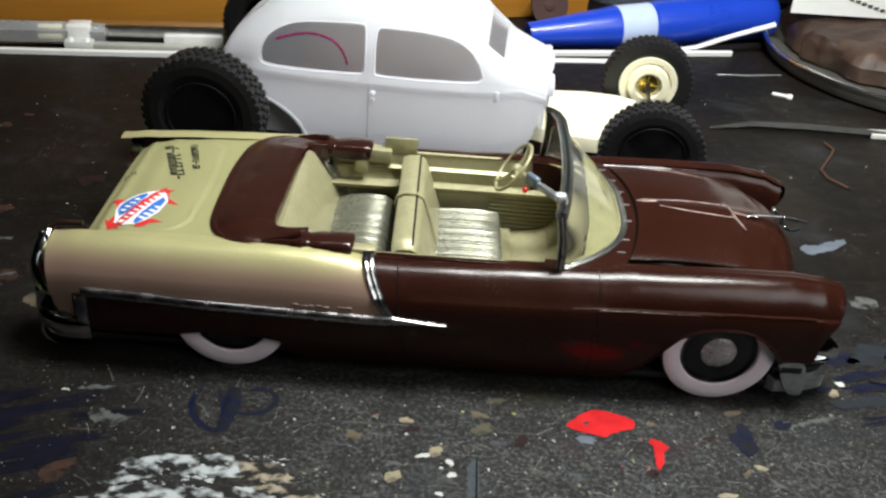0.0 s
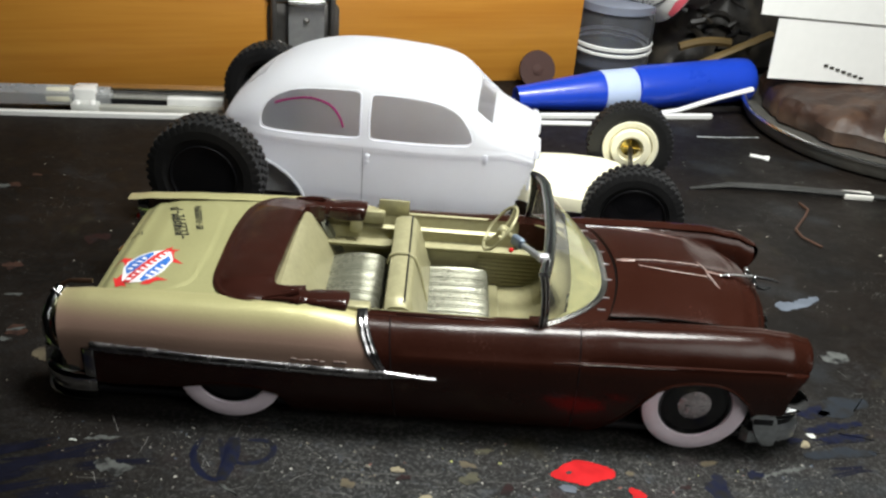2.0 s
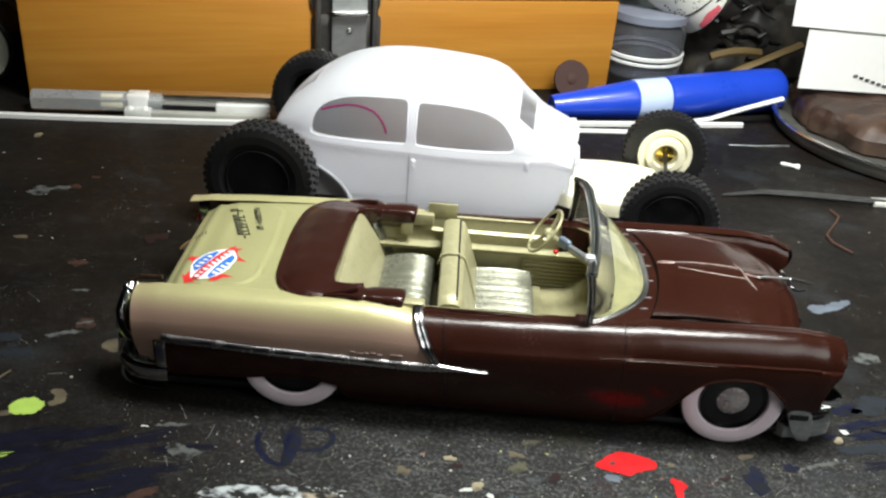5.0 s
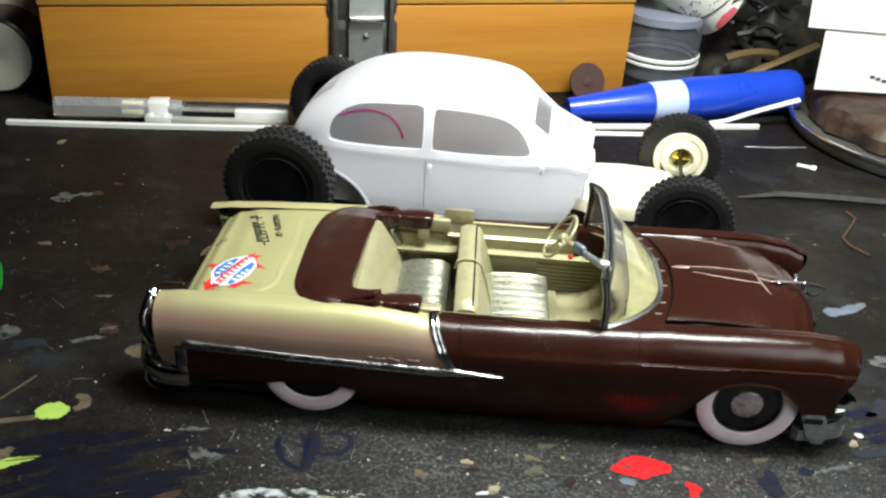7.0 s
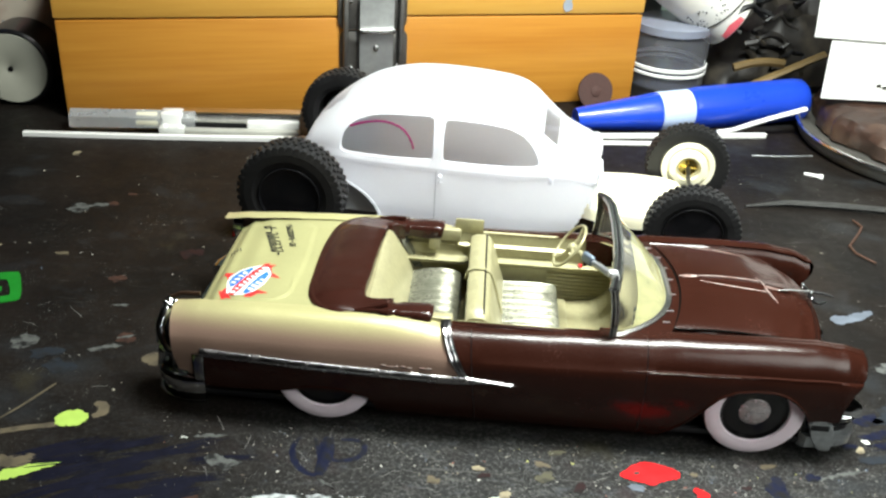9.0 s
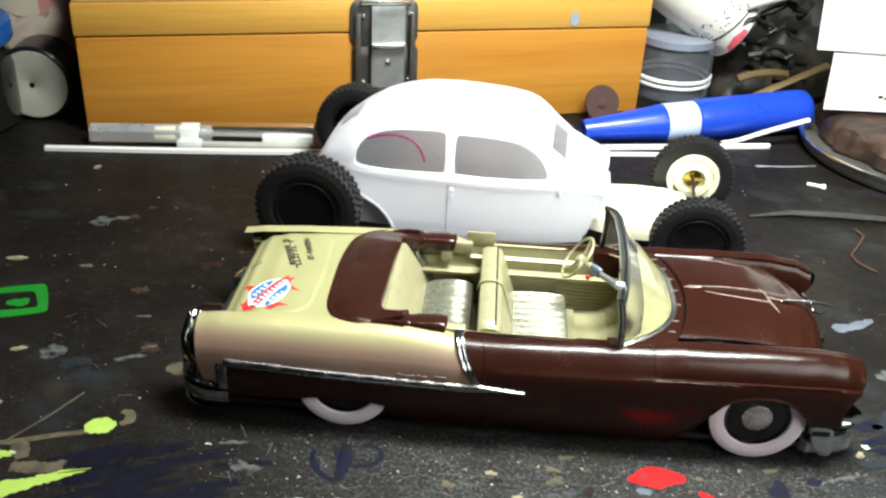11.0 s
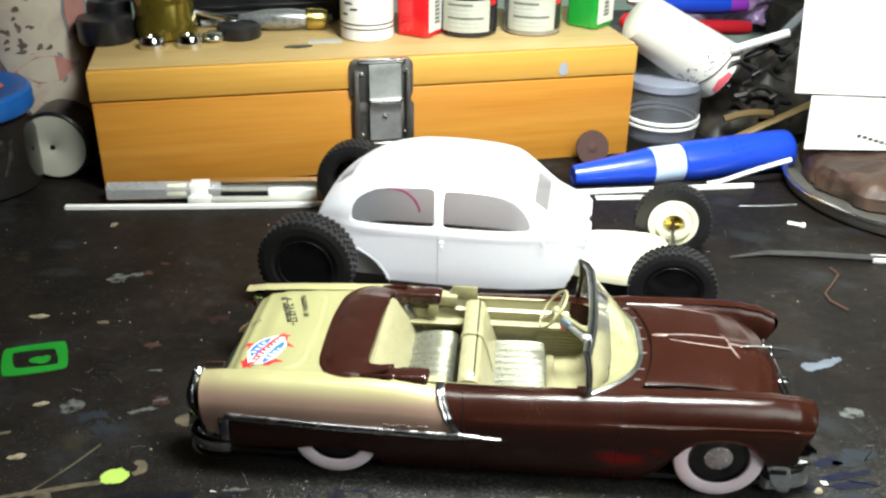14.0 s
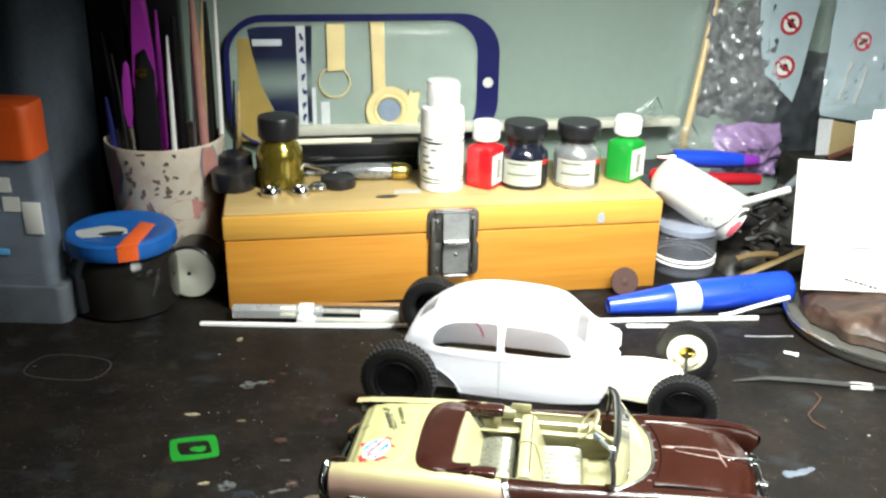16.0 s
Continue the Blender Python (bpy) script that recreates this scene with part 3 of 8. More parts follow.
for pts in (((75.4, -2.0, 33.8), (74.8, -0.2, 34.0), (74.4, 1.6, 34.1), (74.6, 2.4, 34.0)), ((75.6, -2.6, 33.8), (75.2, -4.4, 33.6), (75.6, -6.2, 33.0), (77.2, -6.6, 32.6), (79.4, -5.6, 32.8))):
    bm = bmesh.new()
    tube(bm, pts, [0.4, 0.4, 0.5, 0.35, 0.2][:len(pts)], 8, flat=0.7)
    part("ornament_wing", bm, dark_chrome, orn)
for x, y, z, r in ((66.8, -2.6, 33.7, 0.3), (68.6, -2.9, 34.0, 0.4), (74.5, 1.2, 34.1, 0.5), (73.6, -1.2, 34.1, 0.35), (75.8, -2.6, 34.2, 0.5), (75.4, -5.6, 33.3, 0.55)):
    bm = bmesh.new()
    lathe(bm, [(0.05, -r), (0.8 * r, -0.6 * r), (r, 0), (0.8 * r, 0.6 * r), (0.05, r)], 12, pose(x, y, z))
    part("ornament_boss", bm, dark_chrome, orn)

# chrome side spear, V and nose
for s in (-1, 1):
    bm = bmesh.new()
    rows = []
    for x in np.linspace(-92, -8.2, 40):
        y = body_point(x, (19.2, 36.9), 1)[1]
        zc = spline([(-92, 20.0), (-62, 19.3), (-33, 18.6), (-26, 18.5), (-20, 18.7), (-8, 18.9)], x)
        h = 1.3 if x < -20 else 0.95 * (-8.0 - x) / 12.0 + 0.10
        rows.append([(x, s * (y - 0.3 + 1.4 * math.sin(q)), zc - h * math.cos(q)) for q in np.linspace(0, math.pi, 11)])
    grid(bm, rows, closed=True, caps=True)
    part("side_spear", bm, trim_chrome, car, "chrome side spear")
    bm = bmesh.new()
    rows = []
    for k in np.linspace(0, 1, 16):
        zz = 31.25 + (19.6 - 31.25) * k
        lv = interp([(a, b) for a, b in LEVELS[:18]], zz)
        x = quarter_edge(zz) + 1.0 * math.sin(k * math.pi) * -0.6
        w = 1.25 + 0.3 * math.sin(math.pi * k)
        rows.append([(x + w * u, s * (lv - 0.3 + 1.1 * math.sin(math.pi * (u + 1) / 2) - 0.8 * math.exp(-(u / 0.3) ** 2)), zz + 0.25 * u) for u in np.linspace(-1, 1, 13)])
    grid(bm, rows, closed=True, caps=True)
    part("vee_trim", bm, trim_chrome, car, "chrome dip trim behind the door")
    # feature line along the front flank
    bm = bmesh.new()
    rows = []
    for x in np.linspace(20, 77, 40):
        p = body_point(x, (25.0, 36.0), 1)
        h = 0.05 + 0.26 * min(1, (x - 19.5) / 12)
        rows.append([(p[0], s * (p[1] - 0.5), p[2] - h), (p[0], s * (p[1] + 0.13), p[2] - h * 0.2), (p[0], s * (p[1] + 0.02), p[2] + h), (p[0], s * (p[1] - 0.8), p[2] + h)])
    grid(bm, rows, closed=True, caps=True)
    crease = part("flank_crease", bm, brown, car)
    # thin pale line of uneven width along the crease
    bm = bmesh.new()
    pts = [body_point(x, (25.0, 36.0), 1) for x in np.linspace(26.8, 56, 24)]
    tube(bm, [(p[0], s * (p[1] + 0.06), p[2]) for p in pts], [0.09 * (1 - 0.02 * k) * (1 + 0.5 * noise.noise(Vector((k * 0.8, s, 1)))) for k in range(24)], 5)
    part("worn_edge", bm, pale_edge, crease, "thin pale line along the crease")
    # door shut lines
    for x0, x1 in ((-17.5, -20.3), (26.6, 26.2)):
        bm = bmesh.new()
        pts = []
        for lv in LEVELS[:17]:
            zz = lv[0]
            x = x0 + (x1 - x0) * (zz - 3) / 28
            if zz < 4:
                continue
            pts.append((x, s * (body_point(x, lv, 1)[1] - 0.06), body_point(x, lv, 1)[2] + 0.02))
        tube(bm, pts, 0.16, 5)
        part("door_shut_line", bm, black_plastic, car)
    # wheel arch lip on the front opening
    bm = bmesh.new()
    pts = []
    for x in [*np.arange(30.0, 48, 0.8), *np.arange(48, 72, 1.0)]:
        zz = interp(SILL, x)
        y = interp([(a, b) for a, b in LEVELS[:13]], zz) * smooth_interp(WIDTH, x)
        pts.append((x, s * (y - 0.1), zz))
    tube(bm, pts, 0.45, 6)
    part("arch_lip", bm, brown, car)
    # fender script as plain raised bars
    for x0, x1, h in ((-43.5, -42.1, 1.5), (-41.8, -40.2, 0.8), (-40, -38.8, 1.2), (-38.2, -36.9, 1.5), (-36.6, -35.2, 0.8), (-33.2, -31.6, 1.3), (-31.4, -30.0, 1.3)):
        bm = bmesh.new()
        block(bm, x0, x1, s * 36.75 - 0.25, s * 36.75 + 0.25, 20.9, 20.9 + h * 0.45, 0.1, 1)
        part("fender_script_bar", bm, scuffed, car)
    # raised lip over the rear wheel opening
    bm = bmesh.new()
    tube(bm, [(x, s * (interp([(a, b) for a, b in LEVELS[:13]], zz) * smooth_interp(WIDTH, x) - 0.1), zz) for x, zz in ((-70, 9.4), (-67, 11.0), (-63, 12.0), (-58, 12.2), (-53, 11.8), (-49, 10.8), (-46.4, 9.2))], [0.15, 0.32, 0.36, 0.38, 0.36, 0.32, 0.15], 7)
    part("skirt_lip", bm, brown, car)
    # door top sill
    bm = bmesh.new()
    block(bm, -26, 20, s * 27.2 - 1.1, s * 27.2 + 1.1, 28.8, 30.2, 0.35)
    part("door_top", bm, brown, car)
    bm = bmesh.new()
    block(bm, -19, 9, s * 27.4 - 0.5, s * 27.4 + 0.5, 30.0, 30.7, 0.2)
    part("window_slot_trim", bm, brown, car)

# folded roof boot: a thin flange round the back, rising to a sharp inner edge
OUTER = [(-41.5, -28.2), (-46, -29.0), (-54, -28.9), (-60.5, -27.2), (-64.2, -23.6), (-66.0, -18), (-66.4, -9), (-66.4, 4), (-65.6, 14), (-64.0, 21.5), (-60.0, 27.0), (-54, 29.3), (-47, 29.4), (-42, 29.0)]
INNER = [(-42.0, -21.6), (-45, -21.9), (-47.5, -22.2), (-49.2, -22.0), (-49.8, -20.5), (-49.9, -17), (-49.6, -9), (-49.2, 3), (-48.8, 11), (-48.4, 16), (-48.2, 19.4), (-47.6, 21.2), (-45.5, 22.0), (-43, 22.0)]


def even(line, n):
    """n points along a line, evenly counted by its own corners."""
    xs, ys = [(i, p[0]) for i, p in enumerate(line)], [(i, p[1]) for i, p in enumerate(line)]
    return [(spline(xs, t), spline(ys, t)) for t in np.linspace(0, len(line) - 1, n)]


bm = bmesh.new()
rows = []
for i, ((ox, oy), (ix, iy)) in enumerate(zip(even(OUTER, 90), even(INNER, 90))):
    lift = 1.0 - 0.35 * max(0, abs(oy) - 22) / 7
    row = [(ox, oy, 30.2)]
    for f, z in ((0.0, 31.4), (0.02, 31.75), (0.06, 31.95), (0.10, 31.8), (0.14, 32.1), (0.30, 32.9), (0.50, 33.5), (0.70, 33.9), (0.86, 34.1), (0.95, 34.1), (0.99, 33.8), (1.0, 33.2), (1.0, 28.0)):
        x, y = ox + (ix - ox) * f, oy + (iy - oy) * f
        z = 31.2 + (z - 31.2) * lift if z > 31 else z
        rumple = 0.16 * noise.noise(Vector((x * 0.16, y * 0.16, 3))) + 0.05 * noise.noise(Vector((x * 0.7, y * 0.7, 8)))
        row.append((x, y, z + rumple * min(1, f * 4)))
    rows.append(row)
grid(bm, rows)
boot = part("folded_roof_boot", bm, brown_boot, car, "satin dark brown folded-roof cover")
for s in (-1, 1):
    # short padded arm running forward from the cover, with a puckered joint
    bm = bmesh.new()
    rows = []
    for x, k in ((-45.5, 0.75), (-44.4, 0.95), (-43.0, 1.04), (-42.2, 0.90), (-41.6, 0.80), (-41.0, 0.84), (-39.5, 0.93), (-37, 0.97), (-34.5, 1.0), (-32.6, 0.98), (-31.6, 0.92), (-31.2, 0.80)):
        ring = []
        for q in range(20):
            a = 2 * math.pi * q / 20
            c, sn = math.cos(a), math.sin(a)
            wob = 1 + 0.05 * noise.noise(Vector((x * 0.5, c * 1.5, sn * 1.5 + s)))
            ring.append((x + 0.5 * sn, s * (25.2 + 3.5 * k * wob * math.copysign(abs(c) ** 0.5, c)), 30.6 + 2.5 * k * wob * math.copysign(abs(sn) ** 0.55, sn)))
        rows.append(ring)
    grid(bm, rows, closed=True, caps=True)
    part("boot_arm", bm, brown_boot, boot, "glossy puckered arm of the cover")
    bm = bmesh.new()
    for dy, dz in ((-2.6, 0.9), (0.4, 1.9), (2.4, 0.6)):
        tube(bm, [(-52, s * (27.2 + dy * 0.3), 32.0), (-47, s * (26.4 + dy * 0.6), 32.3 + dz * 0.3), (-43.2, s * (25.2 + dy), 31.5 + dz)], [0.25, 0.6, 0.75], 7)
    part("boot_fold", bm, brown_boot, boot, "folds gathered at the joint")

# cockpit tub
bm = bmesh.new()
tub = [(-50.5, 31.0), (-48.5, 31.2), (-42, 15), (-41, 8.5), (-24, 8.0), (8, 8.0), (18, 9), (27, 18), (28.5, 28)]
grid(bm, [[(x, y, z) for y in np.linspace(-25.4, 25.4, 5)] for x, z in tub])
part("tub_floor", bm, gold_in, car, "gold interior floor")
for s in (-1, 1):
    bm = bmesh.new()
    prof = [(26.6, 30.6), (26.0, 30.4), (25.6, 26.6), (24.4, 26.0), (25.4, 25.3), (25.2, 22.5), (22.2, 21.8), (22.6, 20.8), (25.4, 19), (25.4, 8)]
    grid(bm, [[(x, s * (y - (0.0 if -24 < x else 1.0 * (1 if 18 < z < 24 else 0))), z) for y, z in prof] for x in np.linspace(-50, 27, 32)])
    bmesh.ops.solidify(bm, geom=bm.faces[:], thickness=0.7)
    part("door_panel", bm, gold_in, car, "gold moulded inner door panel with armrest")
    bm = bmesh.new()
    block(bm, -33, -25.5, s * 25.6 - 1.6, s * 25.6 + 1.6, 27.4, 31.4, 0.6)
    block(bm, -35.5, -32, s * 24 - 2, s * 24 + 2, 25, 29.5, 0.6)
    part("roof_bow_mount", bm, gold_in, car)
# light tan tab standing on the far door
bm = bmesh.new()
block(bm, -27.5, -18.5, 25.8, 26.5, 30.0, 34.6, 0.2, m=None)
part("tan_tab", bm, gold_in, car, "small tan plastic tab")


def seat(name, x_top, x_bot, cush0, cush1, z_top, front):
    bm = bmesh.new()
    th = 6.4
    rows = []
    for y in np.linspace(-24.2, 24.2, 33):
        ed = max(0, (abs(y) - 21.5) / 2.7)
        dip = 0.45 * math.exp(-(y / 0.5) ** 2)
        zt = z_top - 1.6 * ed ** 2 - dip
        ring = [(x_bot - th * 0.9, y, 10), (x_top - th * 0.5, y, zt - 3), (x_top - th * 0.5 + 0.3, y, zt - 1.0), (x_top - th * 0.2, y, zt - 0.1), (x_top + th * 0.25, y, zt), (x_top + th * 0.5, y, zt - 0.9),
                (x_top + th * 0.62, y, zt - 2.5), (x_bot - 0.5, y, 15.5), (x_bot - 0.4, y, 10)]
        rows.append(ring)
    grid(bm, rows, closed=True, caps=True)
    sb = part(name, bm, gold_in, car, "gold bench seat backrest")
    bm = bmesh.new()
    tube(bm, [(x_top + th * 0.30, y, z_top + 0.05 - 1.6 * max(0, (abs(y) - 21.5) / 2.7) ** 2) for y in np.linspace(-23.2, 23.2, 30)], 0.28, 6)
    part("piping", bm, black_plastic, sb, "dark seam along the top")
    bm = bmesh.new()
    rows = []
    ys = np.linspace(-23, 23, 42 * 6 + 1)
    for y in ys:
        rib = 0.66 * abs(math.sin(math.pi * (y + 23) / 46 * 40)) ** 0.4 + 0.25 * noise.noise(Vector((y * 0.4, 5, 1)))
        sag = 0.5 * math.cos(y / 23 * 1.5)
        ed = max(0, (abs(y) - 21) / 2)
        ring = [(cush0, y, 9.0)] + [(x, y, 15.2 + rib + sag - 0.9 * ed ** 2 + h) for x, h in ((cush0, 0), (cush0 + (cush1 - cush0) * 0.33, 0.35), (cush0 + (cush1 - cush0) * 0.66, 0.4), (cush1 - 1.6, 0.1), (cush1 - 0.4, -0.6), (cush1, -1.8))] + [(cush1, y, 9.0)]
        rows.append(ring)
    grid(bm, rows, closed=True, caps=True)
    part("cushion", bm, rib_silver, car, "silver ribbed seat cushion")
    return sb


fs = seat("front_backrest", -19.2, -10.5, -11.5, 6.2, 31.8, True)
bm = bmesh.new()
tube(bm, [(-23.0, 0, 28.5), (-22.4, 0, 31.0), (-20.5, 0, 32.0), (-17.5, 0, 32.0), (-15.4, 0, 30.6), (-13.5, 0, 25), (-11.5, -1.5, 18)], 0.55, 7, flat=0.6)
part("centre_strap", bm, gold_in, fs, "pale strap over the seat split")
# rear seat
bm = bmesh.new()
rows = []
for y in np.linspace(-24.5, 24.5, 25):
    ed = max(0, (abs(y) - 21) / 3.5)
    rows.append([(-50.5, y, 28), (-50.0, y, 31.6 - ed), (-48.6, y, 32.0 - ed), (-46.8, y, 30.8 - ed), (-42.0, y, 22.5), (-39.4, y, 16), (-39.2, y, 10), (-50, y, 10)])
grid(bm, rows, closed=True, caps=True)
part("rear_backrest", bm, gold_in, car, "gold rear backrest")
bm = bmesh.new()
rows = []
for y in np.linspace(-23, 23, 42 * 6 + 1):
    rib = 0.66 * abs(math.sin(math.pi * (y + 23) / 46 * 40)) ** 0.4 + 0.25 * noise.noise(Vector((y * 0.4, 2, 7)))
    ed = max(0, (abs(y) - 21) / 2)
    rows.append([(-40.5, y, 9), (-40.2, y, 16.6 + rib - ed), (-36, y, 18.0 + rib - ed), (-31, y, 18.6 + rib - ed), (-26.6, y, 18.2 + rib - ed), (-24.6, y, 17.0 + rib - ed), (-24.0, y, 14), (-24.0, y, 9)])
grid(bm, rows, closed=True, caps=True)
part("rear_cushion", bm, rib_silver, car, "silver ribbed rear cushion")
for s in (-1, 1):
    bm = bmesh.new()
    rows = []
    for z, o in ((17, 0.3), (21, 0.9), (25, 1.0), (28, 0.6), (29.5, 0)):
        rows.append([(-49.5 + (31 - z) * 0.55 + a, s * (25 - b * o), z) for a, b in ((-0.5, 0.2), (1.4, 1.6), (3.2, 2.8), (4.6, 2.2), (5.2, 0.2))])
    grid(bm, rows)
    bmesh.ops.solidify(bm, geom=bm.faces[:], thickness=0.8)
    part("rear_side_bolster", bm, rib_silver, car)
# smooth front floor rising to the toe board
bm = bmesh.new()
grid(bm, [[(x, y, z + 0.5 * math.exp(-((y - 8) / 3.0) ** 2)) for x, z in ((6.5, 8.4), (12, 8.6), (17, 9.2), (20, 10.8), (23, 13.8), (26.2, 17.4))] for y in np.linspace(-24.5, 24.5, 29)])
bmesh.ops.solidify(bm, geom=bm.faces[:], thickness=0.6)
part("floor_pan", bm, gold_in, car, "gold floor pan and toe board")
for s in (-1, 1):
    bm = bmesh.new()
    block(bm, 15.5, 31.0, s * 25.9 - 0.4, s * 25.9 + 0.4, 9, 30.4, 0.2)
    part("kick_panel", bm, gold_in, car, "gold kick panel beside the dashboard")
# ribbed lower door trim ahead of the seat
for s in (-1, 1):
    for k in range(8):
        bm = bmesh.new()
        tube(bm, [(3.0, s * 25.1, 9.6 + 1.35 * k), (26.5, s * 25.1, 9.6 + 1.35 * k)], 0.5, 6)
        part("door_rib", bm, gold_in, car)
bm = bmesh.new()
block(bm, 6.6, 9.5, -23, 23, 8, 10.2, 0.5)
part("floor_step", bm, gold_in, car)
# dashboard
bm = bmesh.new()
rows = []
for y in np.linspace(-25.2, 25.2, 21):
    rows.append([(29.5, y, 30.4), (24.0, y, 30.4), (22.4, y, 29.2), (22.9, y, 25.8), (24.4, y, 23.0), (29.5, y, 22.6)])
grid(bm, rows, closed=True, caps=True)
dash = part("dashboard", bm, gold_in, car, "gold dashboard")
bm = bmesh.new()
for y, r in ((14, 3.2), (-13, 2.6)):
    lathe(bm, [(r, 0), (r, 0.6), (r * 0.85, 0.9), (r * 0.8, 0.4), (0.05, 0.4)], 20, pose(22.5, y, 27.6, 0, -97, 0))
block(bm, 22.2, 22.9, -8, 8, 25.2, 26.0, 0.15)
part("gauge", bm, chrome, dash, "chrome gauge bezels")
# steering wheel
tilt = pose(7.6, 13.5, 34.6, 0, -55, 0)
bm = bmesh.new()
rim = [tilt @ Vector((7.3 * math.cos(a), 7.3 * math.sin(a), 0)) for a in np.linspace(0, 2 * math.pi, 41)]
tube(bm, rim, 0.45, 8, caps=False)
sw = part("steering_wheel", bm, gold_in, car, "thin gold three-spoke steering wheel")
bm = bmesh.new()
for a in (0.3, math.pi - 0.3, -math.pi / 2):
    tube(bm, [tilt @ Vector((0, 0, -1.2)), tilt @ Vector((4 * math.cos(a), 4 * math.sin(a), -0.9)), tilt @ Vector((7.3 * math.cos(a), 7.3 * math.sin(a), 0))], 0.6, 6)
lathe(bm, [(0.05, -2.2), (1.7, -2), (1.7, -0.6), (1.1, 0.1), (0.05, 0.3)], 16, tilt)
part("spokes", bm, gold_in, sw)
bm = bmesh.new()
tube(bm, [(8.8, 13.5, 33.6), (16, 13.5, 28.8), (25, 13.5, 23)], 0.9, 10)
part("steering_column", bm, gold_in, car)
bm = bmesh.new()
tube(bm, [(13, 13, 28.4), (12, 10.5, 29.8), (11, 8.5, 30.6)], 0.25, 6)
lev = part("shift_lever", bm, chrome, car, "chrome column lever")
bm = bmesh.new()
bmesh.ops.create_uvsphere(bm, u_segments=12, v_segments=8, radius=0.75)
bmesh.ops.translate(bm, vec=(10.8, 8.2, 30.8), verts=bm.verts)
part("lever_knob", bm, red_paint, lev, "red knob")

# windscreen


def screen_base(k):
    a = -1 + 2 * k
    y = 29.2 * math.copysign(abs(a) ** 0.92, a)
    return Vector((base_curve(a), y, 31.2 + 1.5 * (1 - abs(a) ** 2)))


HEADER = [(-29.0, 14.9), (-21.4, 16.4), (-12, 17.7), (-4, 18.4), (8.4, 19.0), (21.6, 19.1), (26.5, 18.0), (29.0, 16.4)]


def screen_top(k):
    a = -1 + 2 * k
    y = 29.0 * a
    return Vector((interp(HEADER, y), y, 45.2 + 0.5 * (1 - a * a)))


bm = bmesh.new()
rows = []
for j in range(9):
    f = j / 8
    row = []
    for i in range(41):
        k = i / 40
        p = screen_base(k).lerp(screen_top(k), f)
        p.x += 1.3 * math.sin(math.pi * f)
        row.append(p)
    rows.append(row)
grid(bm, rows)
bmesh.ops.solidify(bm, geom=bm.faces[:], thickness=0.7)
glass = part("windscreen_glass", bm, clear, car, "yellowed clear plastic windscreen")
glass.visible_shadow = False
bm = bmesh.new()
tube(bm, [screen_base(i / 40) + Vector((0.9, 0, 0.0)) for i in range(41)], 0.36, 10)
tube(bm, [screen_base(i / 40) + Vector((-0.3, 0, 0.25)) for i in range(41)], 0.34, 10)
tube(bm, [screen_base(i / 40) + Vector((0.3, 0, -0.15)) for i in range(41)], 0.5, 8)
part("windscreen_base_trim", bm, bright_steel, car, "chrome windscreen base trim")
# core of the chrome pillar coloured black for the dark room it reflects
pillar_reflection = mat("dark_reflection_trim", (0.006, 0.006, 0.008), 0.2, 0, 0.2, 400, 0.05)
for s, kk in ((-1, 0.0), (1, 1.0)):
    bm = bmesh.new()
    a, b = screen_base(kk), screen_top(kk)
    pts = [a.lerp(b, f) + Vector((0.5 * math.sin(math.pi * f) - 0.3 + 0.9 * f, 0, 0)) for f in np.linspace(-0.05, 1, 9)]
    tube(bm, pts, 0.8, 10, flat=0.8)
    pil = part("windscreen_pillar", bm, pillar_reflection, car, "chrome windscreen pillar, black for its dark reflection, with chrome edges")
    bm = bmesh.new()
    for dx in (-0.75, 0.1, 0.85):
        tube(bm, [p + Vector((dx, s * (0.75 if dx == 0.1 else 0.2), 0.05)) for p in pts], 0.28, 8)
    part("pillar_edge", bm, bright_steel, pil, "thin chrome edges")
bm = bmesh.new()
tube(bm, [screen_top(i / 48) for i in range(49)], 0.8, 8, flat=1.1)
tube(bm, [screen_top(i / 48) + Vector((1.4, 0, -0.3)) for i in range(49)], 0.8, 8, flat=1.1)
hd = part("windscreen_header", bm, bright_steel, car, "chrome windscreen header")
bm = bmesh.new()
tube(bm, [screen_top(i / 48) + Vector((0.6, -0.05, 0.55)) for i in range(49)], 0.3, 6)
part("header_seal", bm, black_plastic, hd, "black rubber seal")
bm = bmesh.new()
tube(bm, [(15.6, -21.6, 45.2), (14.2, -18.5, 44.8), (12.6, -15.2, 44.4), (11.2, -12.6, 44.0)], [0.9, 0.9, 0.8, 0.7], 8)
silver_trim = mat("bright_silver_trim", (0.75, 0.76, 0.78), 0.3, 0.5, 0.1, 300, 0.05)
mir = part("mirror_arm", bm, dull_chrome, car, "dull chrome rear-view mirror arm")
bm = bmesh.new()
block(bm, 14.4, 17.2, -23.0, -20.6, 44.9, 46.9, 0.7)
part("mirror_bracket", bm, silver_trim, mir, "bright chrome bracket on the windscreen frame")
bm = bmesh.new()
block(bm, -0.9, 0.9, -2.2, 2.2, -1.5, 1.5, 0.8, 3, pose(10.2, -11.4, 44.2, 0, 10, 35))
part("rear_view_mirror", bm, mat("mirror_shell_grey", (0.16, 0.20, 0.25), 0.25, 0.3), mir, "blue-grey rear-view mirror shell")

# wheels


hub_chrome = mat("worn_hub_chrome", (0.62, 0.56, 0.57), 0.26, 0.6, 0.3, 900, 0.5, second=(0.20, 0.15, 0.15), mix=0.7, patch=420)


